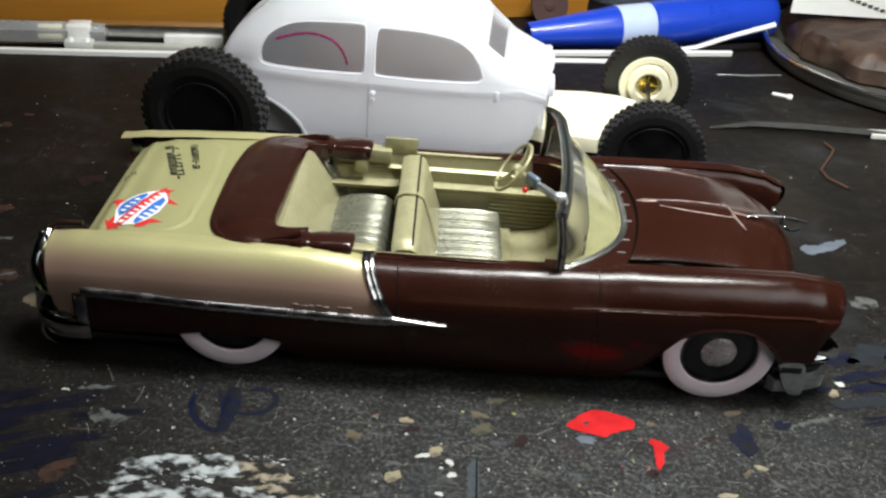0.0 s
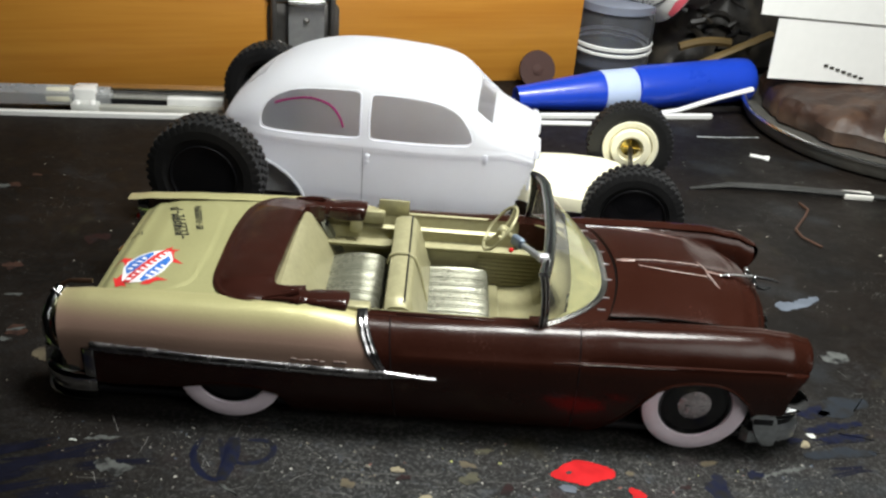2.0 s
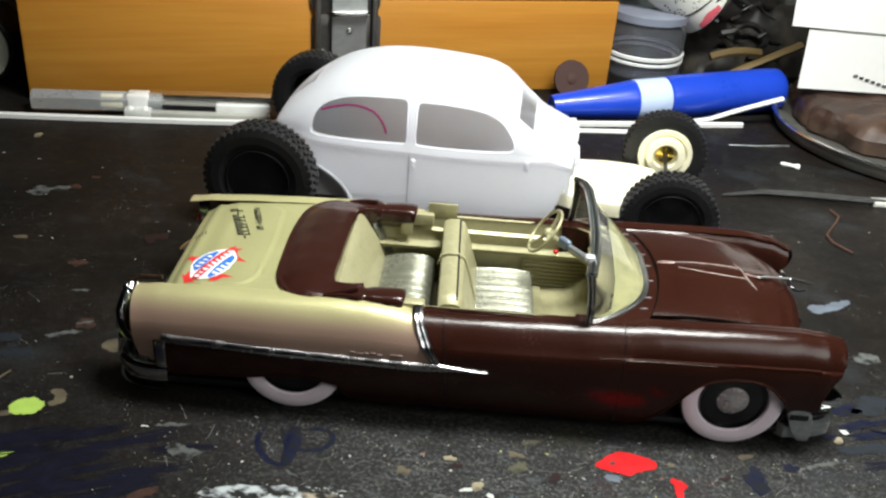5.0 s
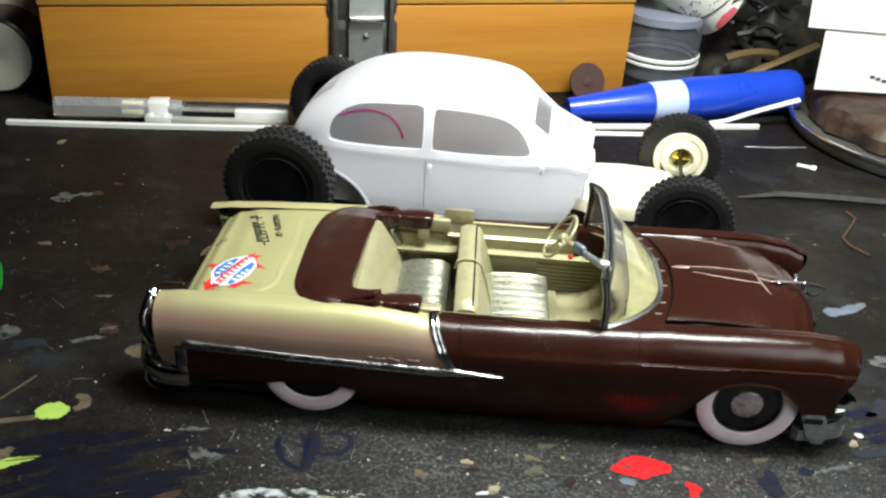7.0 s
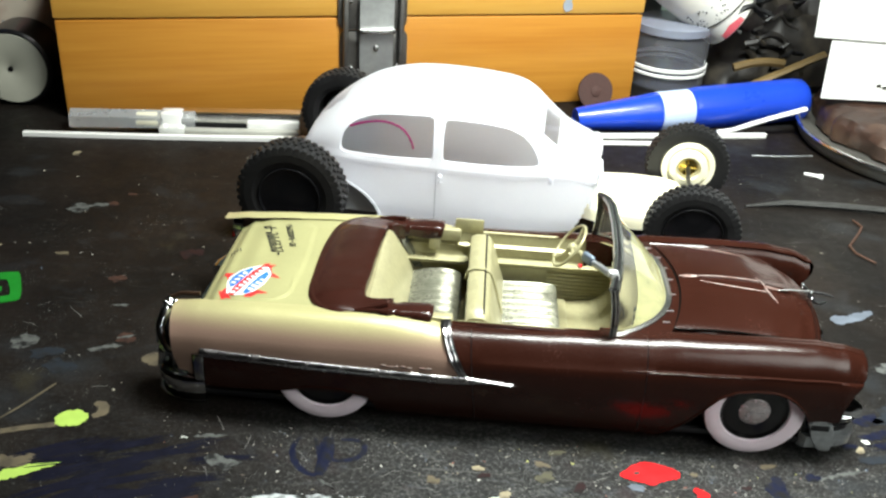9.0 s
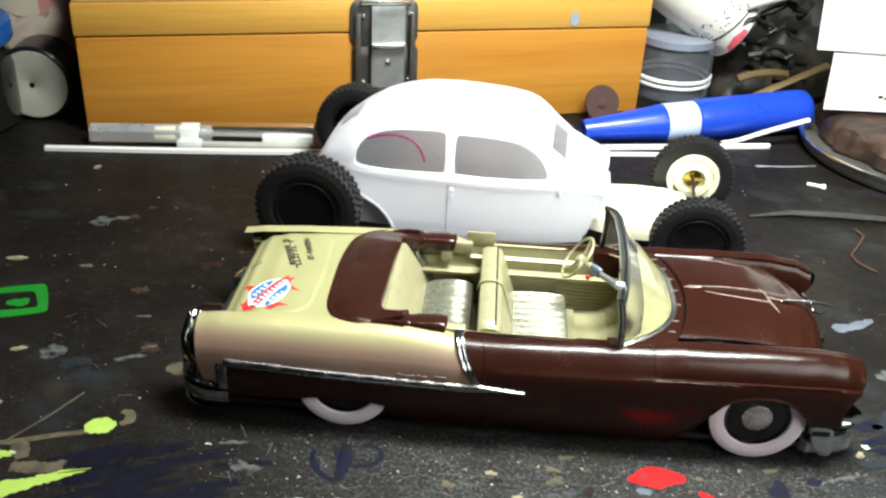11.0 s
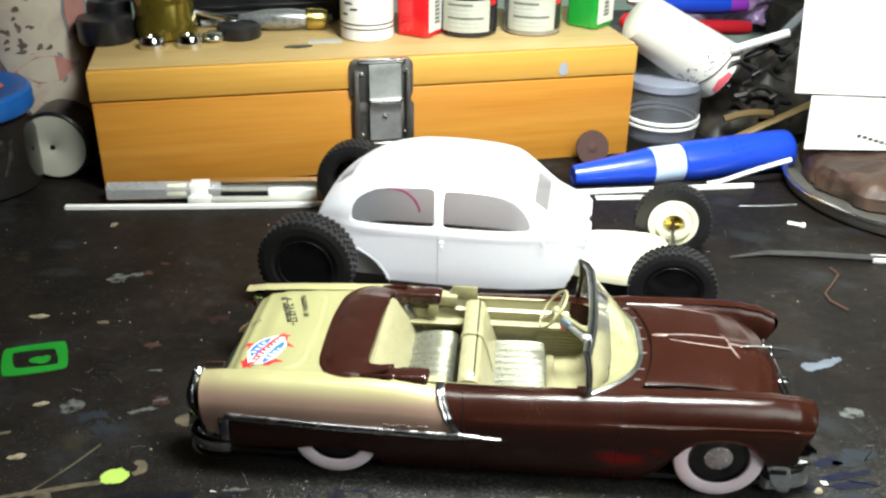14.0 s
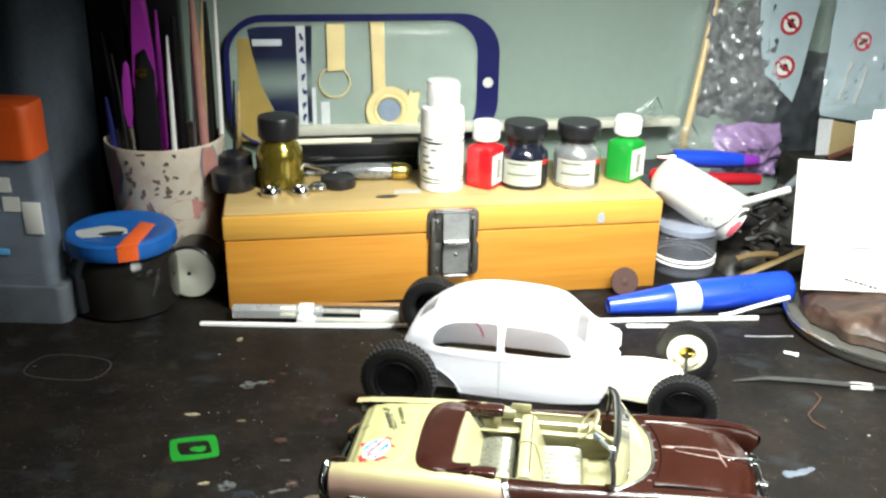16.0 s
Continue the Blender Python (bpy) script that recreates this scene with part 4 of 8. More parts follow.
def road_wheel(x, s):
    w = new("wheel")
    w.parent = car
    w.matrix_local = pose(x * MM, s * 30.1 * MM, 13.5 * MM, 90 if s < 0 else -90, 0, 0)
    w["label"] = "low wheel with a pink-tinted wide whitewall tyre"
    bm = bmesh.new()
    lathe(bm, [(8.6, -4.2), (12.4, -4.4), (13.7, -3.2), (13.8, 0), (13.75, 2.9), (13.5, 3.7), (13.3, 4.0), (8.6, 3.5), (8.6, -4.2)], 56, caps=False)
    t = part("tyre", bm, rubber, w, "black rubber tyre")
    bm = bmesh.new()
    lathe(bm, [(9.1, 3.55), (9.4, 4.05), (11, 4.35), (12.9, 4.2), (13.35, 3.9), (12.9, 3.6)], 56, caps=False)
    part("whitewall", bm, whitewall, t, "pinkish white sidewall band")
    bm = bmesh.new()
    lathe(bm, [(8.9, 3.4), (8.6, 3.9), (8.3, 3.9), (8.0, 3.0), (7.7, 3.5), (7.4, 2.8), (7.1, 3.2), (6.8, 2.6), (6.5, 2.9), (6.2, 2.0), (5.6, 1.7), (4.8, 1.4), (0.05, 1.4)], 48, caps=True)
    rim = part("rim", bm, mat("gloss_black_steel", (0.004, 0.0035, 0.0045), 0.14, 0.0, 0.2, 300, 0.03, spec=0.7) if not bpy.data.materials.get("gloss_black_steel") else bpy.data.materials["gloss_black_steel"], w, "glossy black steel rim")
    bm = bmesh.new()
    lathe(bm, [(5.5, 2.2), (5.2, 2.8), (4.0, 3.5), (2.7, 3.95), (1.3, 4.2), (0.05, 4.25)], 40)
    hc = part("hubcap", bm, hub_chrome, w, "small worn chrome hubcap")
    bm = bmesh.new()
    lathe(bm, [(5.9, 1.2), (6.15, 2.6), (6.0, 3.2), (5.6, 3.2), (5.3, 2.6)], 40, caps=False)
    part("hubcap_rim", bm, chrome, hc, "bright rim of the hubcap")
    bm = bmesh.new()
    for k, (h, wd) in enumerate(((1.5, 1.9), (0.3, 2.6), (-0.9, 2.5), (-2.0, 1.6))):
        block(bm, -wd, wd, h - 0.2, h + 0.2, 3.0, 4.3 - 0.22 * abs(h), 0.18, 2)
    part("hubcap_bar", bm, chrome, hc)
    return w


for x in (57.0, -58.8):
    for s in (-1, 1):
        road_wheel(x, s)

# bumpers and ends
def nose_curve(k, out=0.0):
    return 86.4 + out - 14.4 * abs(k) ** 20, (34.4 + out) * k


KS = [math.copysign(1 - (1 - abs(q)) ** 2, q) for q in np.linspace(-1, 1, 61)]
bm = bmesh.new()
rows = []
for k in KS:
    (x, y), (xi, yi) = nose_curve(k), nose_curve(k, -1.6)
    rows.append([(xi, yi, 3.4), (x, y, 3.6), (x, y, 5.0), (x, y, 7.2), (xi, yi, 7.8)])
grid(bm, rows, closed=True, caps=True)
fb = part("front_bumper", bm, dull_chrome, car, "dull chrome front bumper blade")
bm = bmesh.new()
grid(bm, [[(*nose_curve(k, -1.2), 7.4), (*nose_curve(k, -1.2), 12.6)] for k in KS])
bmesh.ops.solidify(bm, geom=bm.faces[:], thickness=0.6)
part("bumper_groove", bm, black_plastic, fb)
bm = bmesh.new()
tube(bm, [(*nose_curve(k), 12.6) for k in KS], 0.55, 8, flat=0.8)
tube(bm, [(*nose_curve(k, -0.7), 10.2) for k in KS], 0.3, 6)
part("bumper_lip", bm, chrome, fb, "bright chrome bumper lip")
for s in (-1, 1):
    bm = bmesh.new()
    prism(bm, rounded([(70.6, 13.4), (77.4, 13.1), (78.6, 9.2), (78.8, 4.4), (78.0, 3.6), (75.0, 3.8), (73.0, 7.6)], 1), -0.9, 0.9, pose(0, s * 34.6, 0, 90, 0, 0), 0.35)
    part("bumper_end", bm, dull_chrome, fb, "pale worn chrome bumper end")
    bm = bmesh.new()
    block(bm, 71.9, 76.9, s * 35.4 - 0.3, s * 35.4 + 0.3, 10.4, 12.2, 0.2)
    part("bumper_slot", bm, black_plastic, fb)
    bm = bmesh.new()
    lathe(bm, [(2.4, 0), (2.3, 3), (1.6, 5.5), (0.05, 6.6)], 16, pose(84.0, s * 15, 9.4, 0, 90, 0))
    part("bumper_guard", bm, chrome, car)
    bm = bmesh.new()
    rows = []
    for y, k in ((25.0, 0.4), (26.5, 0.9), (28.5, 1.0), (30.5, 0.9), (31.8, 0.5)):
        rows.append([(81 + 6.5 * k * f, s * y, z * k + 12.4 * (1 - k)) for f, z in ((0, 17.4), (0.5, 16.8), (0.9, 15.0), (1.0, 12.6), (0.6, 11.8), (0, 12.0))])
    grid(bm, rows, closed=True, caps=True)
    part("bumper_wing", bm, chrome, fb, "chrome wing under the headlight")
    # rounded fender nose with the headlight in its front
    bm = bmesh.new()
    lathe(bm, [(0.05, -6.0), (2.6, -5.2), (4.2, -3.0), (4.8, 0.0), (4.2, 3.0), (2.6, 5.2), (0.05, 6.0)], 20, pose(77.6, s * 27.6, 25.4, 0, 12, 0))
    part("fender_nose", bm, brown, car)
    m = pose(80.6, s * 28.4, 23.8, 0, 100, 0) @ Matrix.Scale(0.78, 4)
    bm = bmesh.new()
    lathe(bm, [(4.2, -1.6), (4.3, 0.6), (3.9, 1.0), (3.5, 0.4)], 24, m, caps=False)
    hl = part("headlight", bm, chrome, car, "round headlight with chrome bezel")
    bm = bmesh.new()
    lathe(bm, [(3.75, 0.5), (2.6, 1.2), (0.05, 1.5)], 20, m)
    part("lens", bm, dull_chrome, hl)
    # tail light tower
    bm = bmesh.new()
    rows = []
    for z, x, h in ((15, -98.2, 1.8), (19, -98.6, 2.2), (23, -99.0, 2.2), (26.4, -99.2, 1.8), (27.4, -99.0, 1.0)):
        rows.append([(x + 3, s * 29 - h * 0.6, z), (x, s * 29 - h * 0.5, z), (x - 0.6, s * 29, z), (x, s * 29 + h * 0.5, z), (x + 3, s * 29 + h * 0.6, z)])
    grid(bm, rows, closed=True, caps=True)
    tl = part("tail_light", bm, chrome, car, "chrome tail-light housing")
    bm = bmesh.new()
    lathe(bm, [(1.1, 0), (0.9, 0.4), (0.05, 0.6)], 16, pose(-99.5, s * 29, 21.6, 0, -88, 0))
    part("lens", bm, red_paint, tl)
bm = bmesh.new()
for z in (14.5, 17, 19.5, 22):
    tube(bm, [(78.6 - 2.6 * abs(y / 22) ** 2, y, z) for y in np.linspace(-22, 22, 13)], 0.5, 6)
for y in np.linspace(-20, 20, 11):
    tube(bm, [(78.0 - 2.4 * abs(y / 22) ** 2, y, 13.5), (78.0 - 2.4 * abs(y / 22) ** 2, y, 23)], 0.4, 6)
part("grille", bm, chrome, car, "chrome egg-crate grille")
bm = bmesh.new()
grid(bm, [[(76.4 - 2.4 * (y / 25) ** 2, y, z) for y in np.linspace(-25, 25, 11)] for z in (8, 14, 20, 25)])
bmesh.ops.solidify(bm, geom=bm.faces[:], thickness=0.8)
part("grille_backing", bm, black_plastic, car)

bm = bmesh.new()
rows = []
for k in np.linspace(-1, 1, 41):
    y = 33.5 * k
    x = -105.2 + 9.0 * abs(k) ** 5
    rows.append([(x + 1.4, y, 3.2), (x - 0.2, y, 3.4), (x - 1.0, y, 5.0), (x - 0.5, y, 6.5), (x - 1.0, y, 7.6), (x - 0.2, y, 9.0), (x + 1.4, y, 9.2)])
grid(bm, rows, closed=True, caps=True)
rb = part("rear_bumper", bm, chrome, car, "chrome rear bumper")
for s in (-1, 1):
    bm = bmesh.new()
    rows = []
    for x, y, nx, ny in ((-91.4, 36.0, 0.2, 1.0), (-93.0, 36.4, 0.0, 1.0), (-96.5, 36.4, -0.1, 1.0), (-99.6, 35.8, -0.35, 0.9), (-102.4, 34.4, -0.6, 0.8), (-104.6, 32.0, -0.85, 0.5), (-105.8, 28.6, -0.97, 0.2), (-106.0, 25.0, -1.0, 0.0)):
        rows.append([(x + nx * d, s * (y + ny * d), z) for z, d in ((2.6, -3.0), (2.8, -0.8), (3.6, 0.0), (4.8, 0.5), (5.8, 0.1), (6.4, -0.5), (7.6, -0.3), (9.2, 0.3), (10.6, 0.2), (11.3, -0.5), (11.5, -1.6), (11.4, -3.2))])
    grid(bm, rows, closed=True, caps=True)
    part("bumper_corner", bm, chrome, rb, "chrome bumper corner wrapped round the tail")
    bm = bmesh.new()
    block(bm, -94.0, -91.2, s * 35.7 - 0.8, s * 35.7 + 0.8, 11.2, 19.6, 0.6)
    part("quarter_end_trim", bm, dark_chrome, car)
    if s > 0:
        continue
    # upright guard with bronze bars towards the trunk
    bm = bmesh.new()
    tube(bm, [(-104.2, s * 20.5, 26), (-104.8, s * 24, 24.6), (-105.4, s * 27, 21.6), (-105.0, s * 28.6, 18), (-103.6, s * 29.4, 15.2), (-101.0, s * 29.6, 14.2)], [1.4, 1.5, 1.5, 1.4, 1.2, 0.9], 10)
    tube(bm, [(-104.4, s * 29.0, 15.4), (-105.2, s * 28.4, 9.5), (-104.6, s * 28, 6)], 1.6, 8)
    part("bumper_hoop", bm, dark_chrome, rb, "dark chrome hoop of the rear guard")
    # black sheet added to darken the open gap between hoop and fin
    bm = bmesh.new()
    prism(bm, [(19.5, 25.6), (24, 23.6), (27, 21), (28.2, 17.6), (28.6, 9), (20, 9)], -0.8, 0.8, pose(-103.4, 0, 0, 90, 0, 90) if s > 0 else pose(-103.4, 0, 0, 90, 0, 90) @ Matrix.Scale(-1, 4, (1, 0, 0)))
    part("guard_gap_fill", bm, black_plastic, rb, "black sheet filling the dark gap in the rear guard")
    bm = bmesh.new()
    for bx, by, bz, br in ((-104.2, 20.4, 26.6, 1.0), (-105.2, 22.0, 26.0, 0.95), (-102.6, 21.4, 26.4, 0.8), (-103.4, 23.2, 25.8, 0.9)):
        bmesh.ops.create_uvsphere(bm, u_segments=10, v_segments=8, radius=br, matrix=pose(bx, s * by, bz))
    part("bumper_upright", bm, dark_chrome, rb, "chrome bumper upright")
    bm = bmesh.new()
    for dz in (0, -2.4):
        tube(bm, [(-96.0, s * 20, 28.6 + dz), (-101.5, s * 20.2, 28.4 + dz), (-104, s * 20.6, 27 + dz)], 0.6, 8)
    part("bumper_bar", bm, mat("dark_bronze", (0.10, 0.055, 0.035), 0.3, 0.8, 0.3, 400, 0.1), rb, "dull bronze bar between trunk and bumper guard")

# decals on the trunk lid


def on_deck(bm, outline, lift, size=1.0):
    pts = [(-84.6 + (x + 84.6) * size, -13.6 + (y + 13.6) * size) for x, y in outline]
    b2 = bmesh.new()
    vs = [b2.verts.new((x, y, 0)) for x, y in pts]
    f = b2.faces.new(vs)
    bmesh.ops.triangulate(b2, faces=[f])
    for _ in range(2):
        bmesh.ops.subdivide_edges(b2, edges=b2.edges[:], cuts=1, use_grid_fill=True)
    for v in b2.verts:
        v.co.z = deck_height(v.co.x, v.co.y * 1.0) + lift
    me = bpy.data.meshes.new("tmp")
    b2.to_mesh(me)
    b2.free()
    bm.from_mesh(me)
    bpy.data.meshes.remove(me)


def deck_bars(bm, x0, y0, n, step, height, width, lift, seed):
    """A row of short upright strokes along the decal's slope, standing for lettering."""
    rnd = random.Random(seed)
    ux, uy = 0.435, 0.90
    for k in range(n):
        cx, cy = x0 + ux * step * k, y0 + uy * step * k
        h, w = height * rnd.uniform(0.75, 1.1), width * rnd.uniform(0.7, 1.2)
        on_deck(bm, [(cx - ux * w / 2 + uy * h / 2, cy - uy * w / 2 - ux * h / 2), (cx + ux * w / 2 + uy * h / 2, cy + uy * w / 2 - ux * h / 2),
                     (cx + ux * w / 2 - uy * h / 2, cy + uy * w / 2 + ux * h / 2), (cx - ux * w / 2 - uy * h / 2, cy - uy * w / 2 + ux * h / 2)], lift)


dec = None
for pts in ([(-94.2, -10.4), (-91.8, -8.4), (-89.2, -8.8), (-90.4, -12.6), (-91.2, -10.6), (-92.4, -9.6)], [(-81.6, -4.4), (-79.6, -3.2), (-80, -4.6), (-77.4, -4.8), (-78.8, -6.0), (-78.0, -9.2), (-74.6, -12.6), (-78.2, -11.4), (-80, -7)],
            [(-81.6, -19.6), (-79.6, -19.0), (-76.6, -20.6), (-79.6, -20.8), (-81.0, -22.4), (-83.4, -22.6)], [(-89.6, -23.0), (-91.6, -18.6), (-90.6, -19.0), (-89.4, -15.8), (-88.0, -21.0), (-86.6, -23.4), (-88.2, -22.6)]):
    bm = bmesh.new()
    on_deck(bm, pts, 0.08, 0.96)
    ob = part("decal_flame" if dec else "trunk_decal", bm, decal_red, dec or car, "red flame shape of a decal")
    dec = dec or ob
bm = bmesh.new()
on_deck(bm, [(-89.3, -21.0), (-91.0, -14), (-90.8, -10.4), (-88.2, -7.0), (-83.6, -5.0), (-81, -4.0), (-79, -5.4), (-77.8, -8), (-77.0, -10.4), (-78.2, -16.4), (-80.6, -20.6), (-83.4, -22.6), (-86.4, -23.0), (-88.4, -22)], 0.14, 0.86)
part("decal_ground", bm, decal_white, dec, "white shield of a decal")
bm = bmesh.new()
on_deck(bm, [(-88.7, -17.4), (-90.1, -14), (-89.9, -11.2), (-87.8, -8.2), (-84.2, -6.2), (-83.7, -7.2), (-85.4, -12), (-87.0, -16.2)], 0.20, 0.90)
part("decal_field", bm, decal_blue, dec, "blue field of a decal")
bm = bmesh.new()
on_deck(bm, [(-83.9, -21.2), (-83.1, -17), (-81.2, -11.6), (-79.2, -8.2), (-78.1, -10.2), (-79.1, -15.8), (-81.1, -19.8), (-82.9, -21.8)], 0.20, 0.90)
part("decal_field", bm, decal_blue, dec, "blue field of a decal")
bm = bmesh.new()
on_deck(bm, [(-88.4, -21.4), (-87.8, -18.4), (-85.3, -12.6), (-83.0, -7.0), (-81.3, -4.8), (-80.0, -5.8), (-80.6, -8.4), (-83.0, -14), (-85.2, -20), (-86.4, -22.4)], 0.26, 0.92)
part("decal_band", bm, decal_red, dec, "red band of a decal")
bm = bmesh.new()
deck_bars(bm, -86.8, -20.0, 9, 1.75, 1.5, 0.9, 0.32, 2)
deck_bars(bm, -88.0, -14.6, 4, 1.7, 2.0, 0.8, 0.28, 3)
deck_bars(bm, -82.2, -18.6, 4, 1.8, 1.9, 0.8, 0.28, 5)
part("decal_mark", bm, decal_white, dec, "white strokes of a decal")["kind"] = "stuff"
bm = bmesh.new()
rnd = random.Random(4)


def scrawl(y0, y1, edge, slope, tall, step, weight):
    """A line of unreadable lettering across the lid, as short strokes."""
    y = y0
    while y < y1:
        xr = edge - slope * y
        w = step * rnd.uniform(0.7, 1.0)
        if rnd.random() < 0.14:
            on_deck(bm, [(xr - tall * 0.55, y), (xr - tall * 0.4, y), (xr - tall * 0.4 - slope * w, y + w), (xr - tall * 0.55 - slope * w, y + w)], 0.10)
        else:
            on_deck(bm, [(xr - tall, y), (xr, y), (xr - slope * weight, y + weight), (xr - tall - slope * weight, y + weight)], 0.10)
            for f in rnd.sample((0.04, 0.42, 0.86), 2):
                on_deck(bm, [(xr - tall * f - 0.4, y + weight), (xr - tall * f, y + weight), (xr - tall * f - slope * w, y + w), (xr - tall * f - 0.4 - slope * w, y + w)], 0.11)
            if rnd.random() < 0.6:
                on_deck(bm, [(xr - tall - slope * w, y + w - weight), (xr - tall * 0.45 - slope * w, y + w - weight), (xr - tall * 0.45 - slope * w, y + w), (xr - tall - slope * w, y + w)], 0.12)
        y += w + step * 0.22


scrawl(1.0, 20.4, -76.4, 0.36, 3.7, 2.0, 0.72)
scrawl(6.4, 20.2, -72.5, 0.29, 1.9, 1.2, 0.36)
for k in range(4):
    on_deck(bm, [(-93.6 + k * 0.9, 3.4 + k * 0.3), (-93.3 + k * 0.9, 3.4 + k * 0.3), (-93.9 + k * 0.9, 6.4), (-94.2 + k * 0.9, 6.4)], 0.10)
part("deck_marking", bm, ink, car, "two rows of small black lettering strokes")["kind"] = "stuff"

# ---------------------------------------------------------------- the white sedan shell on its fat wheels
vw = thing("model_sedan", -92, 113, 0, -4.6, "unpainted white plastic sedan body on a chassis with fat black tyres", "model car")
ROOF = [(-1, 12), (1, 22), (5, 31), (9.5, 37.0), (14, 41.2), (19, 45.0), (28, 50.2), (40, 53.8), (52, 55.0), (66, 54.8), (80, 53.6), (87, 51.6), (92, 48.0), (97, 43.0), (103, 37.6), (108, 34.6), (113, 32.8), (117, 31.2)]
HALF = [(-1, 12), (5, 18.5), (10, 22.5), (20, 27.5), (35, 29.4), (60, 29.8), (84, 29.0), (97, 27.0), (107, 24.2), (117, 21.0)]


def inside(pts, x, z):
    hit = False
    for (x0, z0), (x1, z1) in zip(pts, pts[1:] + pts[:1]):
        if (z0 > z) != (z1 > z) and x < (x1 - x0) * (z - z0) / (z1 - z0) + x0:
            hit = not hit
    return hit


QW = rounded([(21.0, 33.0), (21.8, 37.0), (24.5, 40.6), (29, 43.2), (35, 44.9), (43, 45.7), (53.6, 46.2), (55.4, 45.9), (55.8, 44.0), (56.0, 33.2), (55.6, 31.4), (53.6, 31.0), (36, 30.4), (23.6, 30.4), (21.6, 31.0)])
DW = rounded([(59.6, 33.2), (59.5, 43.4), (60.0, 45.3), (61.8, 45.7), (72, 45.6), (82, 44.6), (87, 43.0), (91, 40.0), (93.8, 35.8), (94.6, 33.2), (93.8, 31.8), (91.6, 31.4), (76, 31.0), (61.6, 31.0), (60.0, 31.4)])
ARCH = [(10 + 27 * math.cos(a), 3 + 17.5 * math.sin(a)) for a in np.linspace(-0.1, math.pi + 0.1, 40)]


def shell_half(x, thick):
    """Half a section from sill to roof, with even fine steps, set in by thick."""
    roof, w = spline(ROOF, x) - thick, spline(HALF, x) - thick
    zb = min(28.6, roof - 6)
    pts = [(w * (0.985 + 0.015 * min(1, (z - 5) / 5)) + (0.55 if z > zb - 1.6 else 0), z) for z in np.linspace(5, zb, 25)]
    for k in range(1, 41):
        a = math.pi / 2 * k / 40
        pts.append((w * max(0.0, math.cos(a)) ** (2 / 2.7), zb + (roof - zb) * math.sin(a) ** (2 / 2.7)))
    return pts


bm = bmesh.new()
fine_x = [-1, 0, 1, 2, 3, 4, *np.arange(5, 117.01, 0.7)]
for thick in (0.0, 1.2):
    for s in (-1, 1):
        grid(bm, [[(x, s * y, z) for y, z in shell_half(x, thick)] for x in fine_x])
bmesh.ops.remove_doubles(bm, verts=bm.verts, dist=0.01)
kill = []
for f in bm.faces:
    c = f.calc_center_median()
    if inside(QW, c.x, c.z) or inside(DW, c.x, c.z) or (c.y < 0 and inside(ARCH, c.x, c.z)) or c.x > interp([(5, 110), (12, 113), (18, 115), (26, 116.4)], c.z):
        kill.append(f)
    elif 95.0 < c.x < 101.0 and abs(c.y) < 19.6 - 0.25 * max(0, c.x - 97) and c.z > 35:
        kill.append(f)
    elif 9 < c.x < 18 and abs(c.y) < 10 and c.z > 34:
        kill.append(f)
bmesh.ops.delete(bm, geom=kill, context="FACES")
# draw the cut edges of the windows onto their clean outlines
def onto(pts, x, z):
    best = (9e9, x, z)
    for (x0, z0), (x1, z1) in zip(pts, pts[1:] + pts[:1]):
        dx, dz = x1 - x0, z1 - z0
        k = max(0.0, min(1.0, ((x - x0) * dx + (z - z0) * dz) / (dx * dx + dz * dz + 1e-9)))
        d = math.hypot(x - x0 - k * dx, z - z0 - k * dz)
        if d < best[0]:
            best = (d, x0 + k * dx, z0 + k * dz)
    return best


for v in bm.verts:
    if v.is_boundary:
        for outline in (QW, DW, ARCH):
            d, x, z = onto(outline, v.co.x, v.co.z)
            if d < 1.3:
                v.co.x, v.co.z = x, z
                break
shell = part("body_shell", bm, white_plastic, vw, "glossy unpainted white plastic body with open windows")
bm = bmesh.new()
prism(bm, [(y, z) for y, z in shell_half(116, 0.2) if z > 14] + [(-y, z) for y, z in reversed(shell_half(116, 0.2)) if z > 14], 0, 1.2, pose(115.2, 0, 0, 90, 0, 90))
part("firewall", bm, white_plastic, vw)
for s in (-1, 1):
    bm = bmesh.new()
    pts = []
    for x, z in ARCH if s < 0 else ():
        if 4.5 < z and x > 14:
            roof, w = spline(ROOF, x), spline(HALF, x)
            pts.append((x, s * (w - 0.4), z))
    if s < 0:
        tube(bm, pts, 0.8, 8)
        part("wheel_arch_lip", bm, white_plastic, vw)
    bm = bmesh.new()
    pts = []
    for x in (94, 95, 97, 99, 101, 102):
        yy, w, roof = 20.5 - 0.25 * max(0, x - 97), spline(HALF, x), spline(ROOF, x)
        zb = min(28.6, roof - 6)
        pts.append((x, s * yy, zb + (roof - zb) * (1 - (yy / w) ** 2.7) ** (1 / 2.7) - 0.5))
    tube(bm, pts, 0.55, 8)
    part("screen_pillar", bm, white_plastic, vw)
